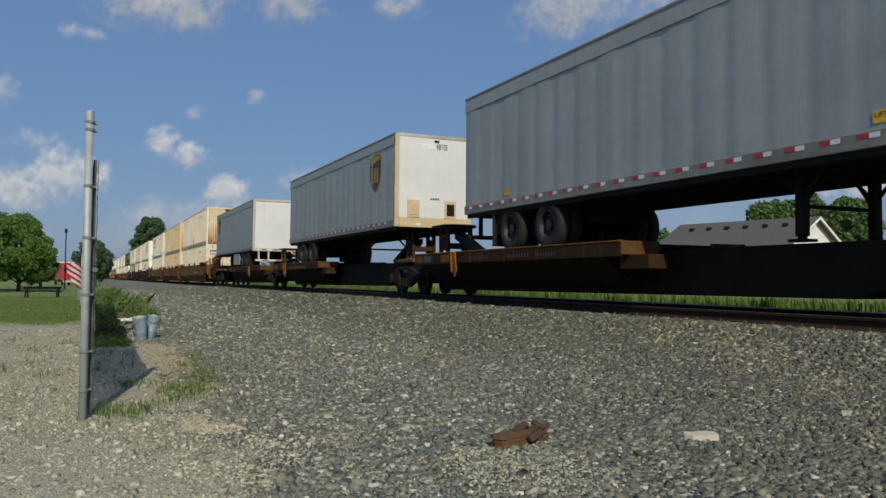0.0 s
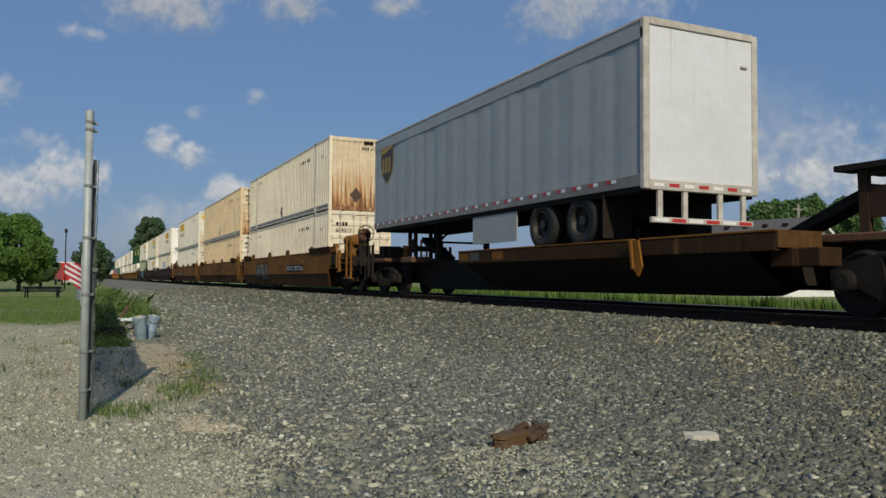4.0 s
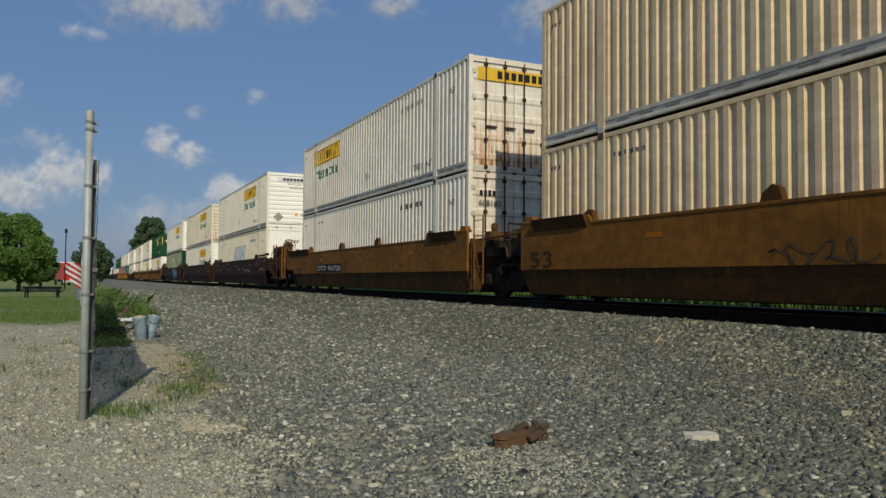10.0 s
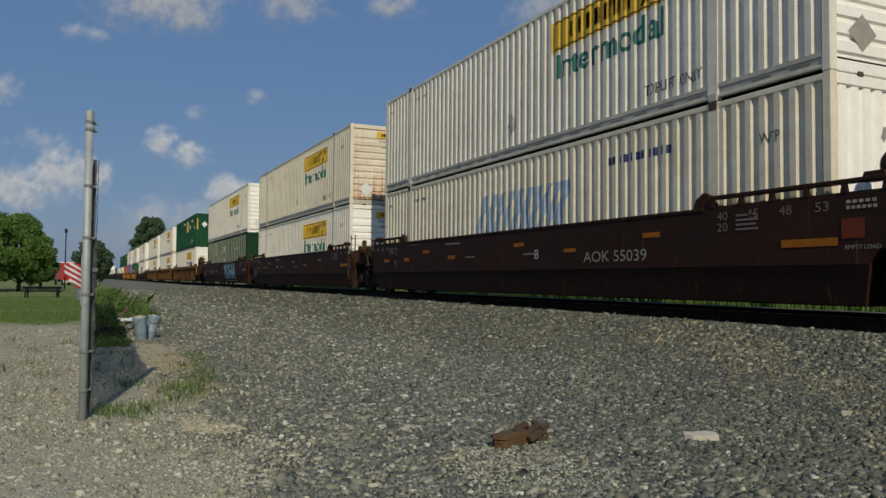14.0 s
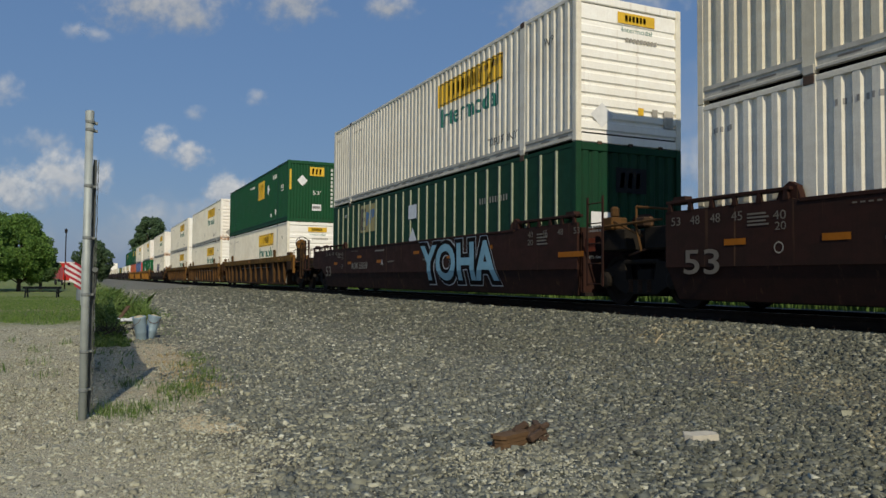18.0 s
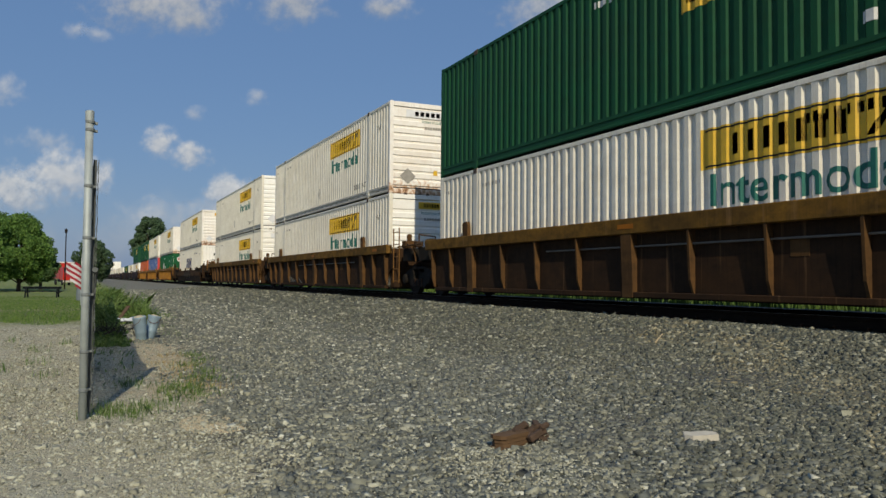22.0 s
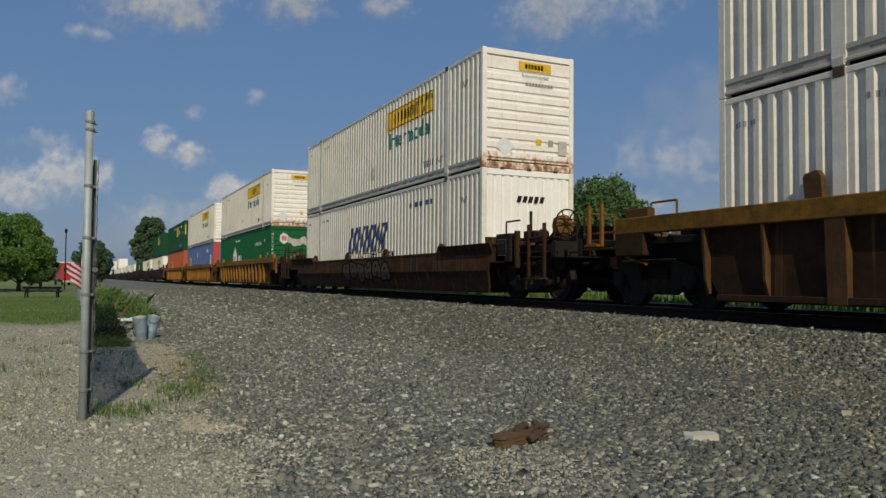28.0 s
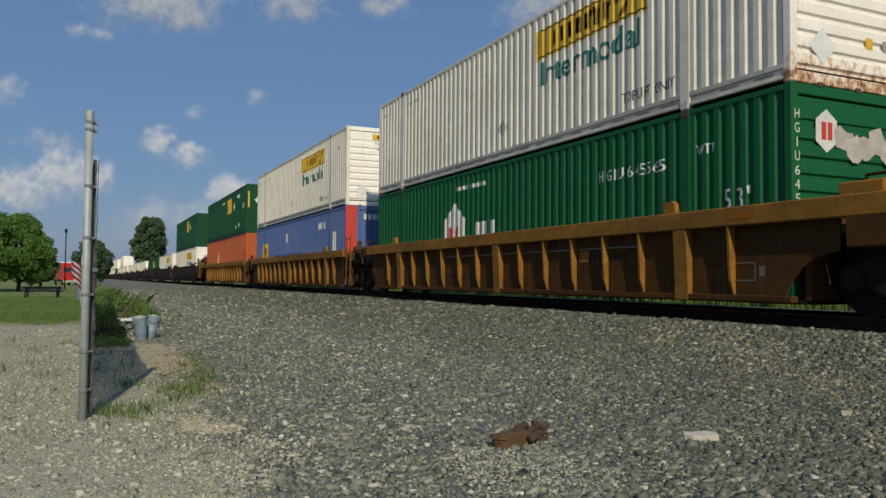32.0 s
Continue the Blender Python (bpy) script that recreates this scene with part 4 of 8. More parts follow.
def timber():
    ob = thing("timber_chunk", "broken red-brown chunk of rotten tie timber", "timber", -3.6, 2.06, bed(-3.6, 2.06) - 0.005, rz=-68)
    s = Shape()
    for k in range(4):
        z = 0.021 * k
        a, b = -0.12 + 0.012 * math.sin(3.1 * k), 0.105 + 0.012 * math.cos(2.3 * k)
        w = 0.048 + 0.005 * math.sin(1.7 * k + 1)
        s.prism([(a, -w), (b - 0.02, -w - 0.004), (b, -0.4 * w), (b - 0.012, 0.5 * w), (b - 0.03, w), (a + 0.01, w)], "z", z, z + 0.0195)
    part("block", s, M_ROTWOOD, ob, "split layers of red-brown timber")
    rr = random.Random(12)
    for k in range(60):
        c = Vector((-0.08 - 0.2 * rr.random() ** 0.8, rr.gauss(0, 0.035), 0.015 + 0.075 * rr.random()))
        w = 0.012 + 0.02 * rr.random()
        q = Shape().box(-w * 1.6, w * 1.6, -w * 0.7, w * 0.7, -w * 0.6, w * 0.6, w * 0.2)
        q.moved(Matrix.Translation(c) @ Euler((rr.uniform(-1, 1), rr.uniform(-0.7, 0.7), rr.uniform(-1, 1))).to_matrix().to_4x4())
        part("splinter", q, M_DARKWOOD, ob)
    return ob


timber()
s = Shape().prism([(-0.09, -0.02), (-0.05, -0.05), (0.03, -0.045), (0.09, -0.03), (0.085, 0.02), (0.04, 0.05), (-0.03, 0.035), (-0.085, 0.045)], "z", -0.01, 0.028)
ob = new("flat_stone", s.mesh("flat_stone"))
ob.data.materials.append(M_PALESTONE)
ob.matrix_basis = pose(-3.28, 3.08, bed(-3.28, 3.08) + 0.012, 4, -3, 60)
tagged(ob, "flat pale limestone piece on the gravel", "stone")
ob = new("stick", Shape().rod((0, -0.2, 0), (0, 0.2, 0.02), 0.011, 7, 0.007).mesh("stick"))
ob.data.materials.append(M_STRAW)
ob.matrix_basis = pose(-7.4, 6.3, bed(-7.4, 6.3) + 0.04, 8, 0, 38)
tagged(ob, "short pale dry stick on the ballast", "stick")
n = 2600
a, q = rw.uniform(0, 6.283, n), rw.uniform(0, 1, n) ** 0.5
ob = new("sand_patch", scatter_stones("sand_patch", 0.34 * q * np.cos(a), 0.2 * q * np.sin(a), 0.002 + 0 * a, rw.uniform(0.004, 0.009, n), 51))
ob.data.materials[0] = M_TINTOP
ob.location = (-4.95, 0.74, bed(-4.95, 0.74))
tagged(ob, "small patch of tan sand", "sand", kind="stuff")

n = 1500
a, q = rw.uniform(0, 6.283, n), rw.uniform(0, 1, n) ** 0.7
ob = new("pale_grit", scatter_stones("pale_grit", 0.5 * q * np.cos(a), 0.42 * q * np.sin(a), 0.014 + 0 * a, rw.uniform(0.004, 0.011, n), 52))
ob.data.materials[0] = pebbles.data.materials[0]
ob.location = (-3.15, 1.92, bed(-3.15, 1.92))
tagged(ob, "pale grit spread over the grey stones", "gravel", kind="stuff")

# ---- park: table, barrel, flag, lamp, red truck ----
M_TABLE = plain("dark_table_paint", (0.016, 0.02, 0.02), 0.8, 0, 0.3, 9, 0.1)
M_BARREL = plain("grey_barrel", (0.2, 0.23, 0.25), 0.6, 0.2, 0.2, 6)
M_REDTRUCK = plain("red_truck_paint", (0.5, 0.03, 0.02), 0.35, 0, 0.12, 2)
PARK = -0.5


def picnic_table(x, y, rz):
    ob = thing("picnic_table", "dark picnic table with attached benches on the lawn", "table", x, y, PARK, rz=rz)
    for k in range(5):
        part("top_plank", Shape().box(-1.25, 1.25, -0.37 + 0.15 * k, -0.23 + 0.15 * k, 0.7, 0.75, 0.006), M_TABLE, ob)
    for yy in (-0.75, 0.5):
        for k in range(2):
            part("bench_plank", Shape().box(-1.25, 1.25, yy + 0.13 * k, yy + 0.12 + 0.13 * k, 0.41, 0.45, 0.006), M_TABLE, ob)
    part("apron", Shape().box(-1.15, 1.15, -0.3, 0.3, 0.6, 0.7, 0.01), M_TABLE, ob)
    for xx in (-0.95, 0.95):
        for sg in (-1, 1):
            part("leg", Shape().prism([(sg * 0.25, 0.7), (sg * 0.35, 0.7), (sg * 0.72, 0.0), (sg * 0.6, 0.0)], "x", xx - 0.045, xx + 0.045), M_TABLE, ob)
        part("cross_bar", Shape().box(xx + 0.045, xx + 0.09, -0.75, 0.75, 0.33, 0.42), M_TABLE, ob)
    return ob


picnic_table(-59.3, -2.7, 86)
tb = thing("trash_barrel", "grey trash barrel on the lawn", "barrel", -43.6, -0.12, -0.28)
part("drum", Shape().lathe([(0, 0.3), (0.02, 0.32), (0.3, 0.32), (0.32, 0.335), (0.34, 0.32), (0.62, 0.32), (0.64, 0.335), (0.66, 0.32), (1.0, 0.32), (1.02, 0.33), (1.02, 0.29), (0.95, 0.29)], (0, 0, 0), (0, 0, 1), 20), M_BARREL, tb)
part("liner", Shape().lathe([(0.9, 0.285), (0.96, 0.28), (0.97, 0.1)], (0, 0, 0), (0, 0, 1), 16), M_INK, tb)

M_FLAGRED = plain("red_flag_cloth", (0.42, 0.03, 0.05), 0.8, 0, 0.12, 6)
M_FLAGWHITE = plain("white_flag_cloth", (0.74, 0.73, 0.72), 0.8, 0, 0.08, 6)
flag = thing("flag", "small red-and-white striped flag on a leaning staff", "flag", -31.0, -0.16, 0.0)
part("staff", Shape().rod((0, 0, -0.1), (0, 0, 1.75), 0.014, 8), M_GALV, flag)
cloth = part("cloth", Shape().rod((0, -0.005, 0.5), (0, -0.005, 1.6), 0.01, 6), M_FLAGWHITE, flag)
for k in range(9):
    # each stripe droops from the staff towards the free edge
    a, b = 0.55 + 0.098 * k, 0.55 + 0.098 * (k + 1)
    cut = 0.62 if 1 < k < 7 else (0.44 if k in (1, 7) else 0.27)
    s = Shape()
    seg = 6
    for i in range(seg):
        u0, u1 = cut * i / seg, cut * (i + 1) / seg
        w0, w1 = 0.03 * math.sin(u0 * 9), 0.03 * math.sin(u1 * 9)
        d0, d1 = 0.55 * u0, 0.55 * u1
        s.add([(w0, -u0, a + d0 - 0.12), (w1, -u1, a + d1 - 0.12), (w1, -u1, b + d1 - 0.12), (w0, -u0, b + d0 - 0.12)], [(0, 1, 2, 3)])
        s.add([(w0 + 0.004, -u0, a + d0 - 0.12), (w1 + 0.004, -u1, a + d1 - 0.12), (w1 + 0.004, -u1, b + d1 - 0.12), (w0 + 0.004, -u0, b + d0 - 0.12)], [(3, 2, 1, 0)])
    part("stripe", s, M_FLAGRED if k % 2 == 0 else M_FLAGWHITE, cloth)

lp = thing("street_lamp", "thin dark lamp pole in the park", "lamp", -100.0, -2.25, PARK)
part("pole", Shape().rod((0, 0, 0), (0, 0, 6.6), 0.075, 10, 0.06), M_BLACK, lp)
part("lamp_head", Shape().lathe([(0, 0.06), (0.1, 0.14), (0.45, 0.16), (0.6, 0.06)], (0, 0, 6.5), (0, 0, 1), 12), M_BLACK, lp)


def red_truck(x, y):
    ob = thing("truck", "red truck with pale roof parked beyond the trees", "truck", x, y, PARK, rz=12)
    part("cab", Shape().prism([(-1.2, 0.9), (1.2, 0.9), (1.25, 2.2), (0.6, 3.2), (-1.2, 3.2)], "y", -1.25, 1.25), M_REDTRUCK, ob)
    part("cargo_box", Shape().box(-7.5, -1.3, -1.3, 1.3, 1.1, 3.9, 0.05), M_REDTRUCK, ob)
    part("roof", Shape().box(-7.5, -1.3, -1.3, 1.3, 3.9, 4.1, 0.03), M_SIDING, ob, "pale roof")
    part("windscreen", Shape().prism([(1.24, 2.25), (1.27, 2.25), (0.68, 3.1), (0.64, 3.1)], "y", -1.1, 1.1), M_PANE, ob)
    part("bumper", Shape().box(1.2, 1.4, -1.25, 1.25, 0.5, 0.85, 0.03), M_GREYRAIL, ob)
    part("frame", Shape().box(-7.4, 1.1, -0.5, 0.5, 0.6, 1.0), M_BLACK, ob)
    for xx in (0.2, -5.8):
        for yy in (-1.1, 1.1):
            part("wheel", Shape().lathe([(-0.14, 0.3), (-0.14, 0.45), (-0.1, 0.5), (0.1, 0.5), (0.14, 0.45), (0.14, 0.3)], (xx, yy, 0.5), (0, 1, 0), 18), M_RUBBER, ob)
    return ob


red_truck(-150.0, -2.7)
M_POLE = plain("weathered_pole_wood", (0.3, 0.28, 0.24), 0.9, 0, 0.25, 9)
pk = thing("utility_pole", "grey utility pole behind the house", "pole", -40.5, 47.5, 0)
part("pole", Shape().rod((0, 0, 0), (0, 0, 6.7), 0.11, 10, 0.09), M_POLE, pk)
part("crossarm", Shape().box(-0.04, 0.04, -0.55, 0.55, 6.3, 6.38), M_POLE, pk)


# ---- fair-weather clouds, far off ----
def cloud_material(name, cover, soft, scale, ragged, thick, glow):
    """Soft vapour: a round core, its rim pulled about by noise."""
    m = bpy.data.materials.new(name)
    m.use_nodes = True
    n, l = m.node_tree.nodes, m.node_tree.links
    n.clear()
    out, tr, em, mx = n.new("ShaderNodeOutputMaterial"), n.new("ShaderNodeBsdfTransparent"), n.new("ShaderNodeEmission"), n.new("ShaderNodeMixShader")
    tc, info = n.new("ShaderNodeTexCoord"), n.new("ShaderNodeObjectInfo")

    def vec(op, a, c):
        q = n.new("ShaderNodeVectorMath")
        q.operation = op
        for s, v in zip(q.inputs, (a, c)):
            if isinstance(v, tuple):
                s.default_value = v
            else:
                l.new(v, s)
        return q.outputs["Value"] if op == "LENGTH" else q.outputs[0]

    def calc(op, a, c):
        q = n.new("ShaderNodeMath")
        q.operation = op
        for s, v in zip(q.inputs, (a, c)):
            if isinstance(v, (int, float)):
                s.default_value = v
            else:
                l.new(v, s)
        return q.outputs[0]
    flat = vec("MULTIPLY", vec("SUBTRACT", tc.outputs["Generated"], (0.5, 0.45, 0.0)), (2.0, 2.0, 0.0))
    at = vec("ADD", tc.outputs["Object"], (0.0, 0.0, 0.0))
    off = n.new("ShaderNodeVectorMath")
    off.operation = "ADD"
    l.new(at, off.inputs[0])
    l.new(calc("MULTIPLY", info.outputs["Random"], 9000.0), off.inputs[1])
    big = tex(n, l, "ShaderNodeTexNoise", off.outputs[0], scale, Detail=2.0, Roughness=0.5)
    small = tex(n, l, "ShaderNodeTexNoise", off.outputs[0], scale * 1.7, Detail=6.0, Roughness=0.56)
    bent = vec("ADD", flat, vec("MULTIPLY", vec("SUBTRACT", big.outputs["Color"], (0.5, 0.5, 0.5)), (ragged, ragged, 0.0)))
    away = vec("LENGTH", bent, (0.0, 0.0, 0.0))
    dens = calc("ADD", calc("SUBTRACT", cover, away), calc("MULTIPLY", calc("SUBTRACT", small.outputs[0], 0.5), 0.95))
    al = n.new("ShaderNodeMapRange")
    al.interpolation_type = "SMOOTHSTEP"
    al.inputs["From Min"].default_value, al.inputs["From Max"].default_value, al.inputs["To Max"].default_value = 0.0, soft, thick
    l.new(dens, al.inputs["Value"])
    sep = n.new("ShaderNodeSeparateXYZ")
    l.new(bent, sep.inputs[0])
    # sunlit tops and grey undersides are put into the emitted colour
    tone = calc("ADD", calc("MULTIPLY", sep.outputs["Y"], 0.5), calc("MULTIPLY", small.outputs[0], 1.0))
    l.new(ramp(n, l, tone, [(0.2, (0.5, 0.56, 0.65)), (0.5, (0.72, 0.74, 0.76)), (0.8, (0.9, 0.89, 0.86))]), em.inputs["Color"])
    em.inputs["Strength"].default_value = glow
    rim = calc("MULTIPLY", al.outputs[0], ramp(n, l, vec("LENGTH", flat, (0.0, 0.0, 0.0)), [(0.78, 1.0), (0.99, 0.0)]))
    l.new(rim, mx.inputs[0])
    l.new(tr.outputs[0], mx.inputs[1])
    l.new(em.outputs[0], mx.inputs[2])
    l.new(mx.outputs[0], out.inputs["Surface"])
    return m


M_CUMULUS = cloud_material("bright_cumulus", 0.86, 0.75, 0.0034, 0.75, 0.82, 0.76)
M_HIGH = cloud_material("high_cumulus", 0.9, 1.0, 0.003, 0.8, 0.8, 0.6)
M_THIN = cloud_material("thin_cloud", 0.8, 0.9, 0.003, 1.1, 0.5, 0.72)
M_VEIL = cloud_material("cloud_veil", 0.85, 1.5, 0.0012, 0.8, 0.42, 0.62)
DEEP = 2400.0
drifters = []


def cloud(x0, x1, y0, y1, material, label, drift=0.0):
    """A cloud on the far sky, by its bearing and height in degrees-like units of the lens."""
    deep = DEEP + 9.0 * len(drifters)
    k = deep / 1365.5
    cx, cy = (x0 + x1) / 2, (y0 + y1) / 2
    w, h = (x1 - x0) / 2 * k * 1.45, (y1 - y0) / 2 * k * 1.6
    me = bpy.data.meshes.new("cloud")
    me.from_pydata([(-w, -h, 0), (w, -h, 0), (w, h, 0), (-w, h, 0)], [], [(0, 1, 2, 3)])
    me.materials.append(material)
    ob = new("cloud", me)
    m0 = CAM_POSE @ Matrix.Translation(((cx - 784) * k, (441 - cy) * k, -deep))
    m1 = CAM_POSE @ Matrix.Translation(((cx + drift - 784) * k, (441 - cy) * k, -deep))
    ob.matrix_basis = m0
    tagged(ob, label, "cloud", group="clouds", kind="structure")
    drifters.append((ob, m0, m1))


CUM = "small white fair-weather cumulus cloud"
THIN = "thin white wisp of cloud"
for x0, x1, y0, y1, m, label, drift in (
        (-50, 92, 288, 362, M_CUMULUS, CUM, 6), (48, 160, 262, 346, M_CUMULUS, CUM, 6), (118, 200, 280, 338, M_CUMULUS, CUM, 6), (-40, 110, 336, 378, M_THIN, THIN, 6),
        (0, 135, 224, 264, M_THIN, THIN, 20), (258, 322, 224, 274, M_CUMULUS, CUM, -8), (302, 374, 252, 294, M_CUMULUS, CUM, 0),
        (160, 400, -48, 44, M_HIGH, CUM, -6), (300, 392, 6, 58, M_HIGH, CUM, -6), (450, 590, -40, 38, M_HIGH, CUM, 4), (655, 755, -14, 30, M_HIGH, CUM, -24),
        (905, 1100, -50, 66, M_HIGH, CUM, -26), (1040, 1235, -70, 40, M_THIN, THIN, -26), (-50, 42, 128, 188, M_THIN, THIN, 12), (98, 148, 34, 66, M_THIN, THIN, 14), (142, 192, 46, 72, M_THIN, THIN, 14),
        (425, 485, 158, 186, M_THIN, THIN, 0), (325, 368, 186, 210, M_THIN, THIN, 0), (355, 445, 305, 366, M_CUMULUS, CUM, 2),
        (200, 330, 350, 410, M_THIN, "thin white cloud near the horizon", 4), (300, 440, 345, 412, M_THIN, "thin white cloud near the horizon", 4), (480, 650, 290, 345, M_THIN, "thin white cloud near the horizon", 0),
        (1020, 1110, 315, 385, M_CUMULUS, "white cumulus cloud near the horizon", 0), (1090, 1190, 330, 390, M_THIN, "thin white cloud near the horizon", 0), (1285, 1390, 280, 345, M_CUMULUS, "white cumulus cloud near the horizon", 0),
        (1375, 1500, 272, 345, M_CUMULUS, "white cumulus cloud near the horizon", 0), (1470, 1600, 290, 350, M_CUMULUS, "white cumulus cloud near the horizon", 0),
        (1290, 1620, 190, 335, M_THIN, THIN, -10), (1080, 1330, 230, 330, M_THIN, THIN, -10), (1150, 1420, 110, 230, M_VEIL, "faint veil of high cloud", -10), (1100, 1560, 120, 340, M_VEIL, "faint veil of high cloud", -10), (-100, 620, 340, 480, M_VEIL, "faint haze of cloud near the horizon", 0), (960, 1700, 310, 460, M_VEIL, "faint haze of cloud near the horizon", 0)):
    cloud(x0, x1, y0, y1, m, label, drift)
# ---- lettering and painted shapes ----
worded = {}


def glyphs(body, u0, u1, v0, v1, slant=0.0, bold=0.0):
    """Outlines of words, fitted into a rectangle: corners and faces."""
    if (body, bold) not in worded:
        cu = bpy.data.curves.new("letters", "FONT")
        cu.body, cu.offset, cu.resolution_u = body, bold, 4
        ob = bpy.data.objects.new("letters", cu)
        me = bpy.data.meshes.new_from_object(ob)
        worded[body, bold] = [(v.co.x, v.co.y) for v in me.vertices], [tuple(p.vertices) for p in me.polygons]
        bpy.data.objects.remove(ob)
        bpy.data.meshes.remove(me)
    vs, fs = worded[body, bold]
    lo, hi = np.min(vs, 0), np.max(vs, 0)
    k = (u1 - u0) / (hi[0] - lo[0]), (v1 - v0) / (hi[1] - lo[1])
    out = [((x - lo[0]) * k[0] + u0, (y - lo[1]) * k[1] + v0) for x, y in vs]
    return [(u + slant * (v - v0), v) for u, v in out], fs


def bars(u0, u1, v0, v1, n, slant=0.0, fill=0.7):
    """Unreadable or withheld writing: plain bars."""
    w, vs, fs = (u1 - u0) / n, [], []
    for i in range(n):
        a = u0 + i * w
        b = a + w * fill
        k = len(vs)
        vs += [(a, v0), (b, v0), (b + slant * (v1 - v0), v1), (a + slant * (v1 - v0), v1)]
        fs.append((k, k + 1, k + 2, k + 3))
    return vs, fs


def poly(*pts):
    return list(pts), [tuple(range(len(pts)))]


def rect(u0, u1, v0, v1):
    return poly((u0, v0), (u1, v0), (u1, v1), (u0, v1))


def decal(name, flat, material, parent, face="side", at=0.0, profile=None, lift=0.004, label=""):
    """Paint on a side (u along x) or on a front end (u along y); follows the corrugation where one is given."""
    vs, fs = flat
    bm = bmesh.new()
    made = [bm.verts.new((u, 0, v)) for u, v in vs]
    for f in fs:
        if len(set(f)) > 2:
            try:
                bm.faces.new([made[i] for i in f])
            except ValueError:
                pass
    if profile:
        lo, hi = min(v[0] for v in vs), max(v[0] for v in vs)
        for x, _ in profile:
            if lo < x < hi:
                bmesh.ops.bisect_plane(bm, geom=bm.verts[:] + bm.edges[:] + bm.faces[:], plane_co=(x, 0, 0), plane_no=(1, 0, 0))
        px, pd = [p[0] for p in profile], [p[1] for p in profile]
    for v in bm.verts:
        u, w = v.co.x, v.co.z
        if face == "side":
            v.co = (u, at - lift + (float(np.interp(u, px, pd)) if profile else 0.0), w)
        else:
            v.co = (at + lift, u, w)
    me = bpy.data.meshes.new(name)
    bm.to_mesh(me)
    bm.free()
    me.materials.append(material)
    return part(name, me, material, parent, label)


# ---- containers ----
def ribbing(pitch=0.262, deep=0.042):
    """Bends of a corrugated wall from the rear end to the front: (x, depth)."""
    out = []
    for xa, xb in ((-LEN + 0.14, -LEN + 1.92), (-LEN + 2.12, -2.12), (-1.92, -0.14)):
        k = round((xb - xa) / pitch)
        p = (xb - xa) / k
        for i in range(k):
            x = xa + i * p
            out += [(x, 0.0), (x + 0.40 * p, 0.0), (x + 0.55 * p, deep), (x + 0.85 * p, deep)]
        out.append((xb, 0.0))
    return out


RIBS = ribbing()
kept = {}


def shared(key, make):
    if key not in kept:
        kept[key] = make()
    return kept[key]


def corrugated(y, z0, z1, out):
    s = Shape()
    for (xa, da), (xb, db) in zip(RIBS, RIBS[1:]):
        ya, yb = y - out * da, y - out * db
        s.add([(xa, ya, z0), (xb, yb, z0), (xb, yb, z1), (xa, ya, z1)], [(0, 1, 2, 3)])
    return s


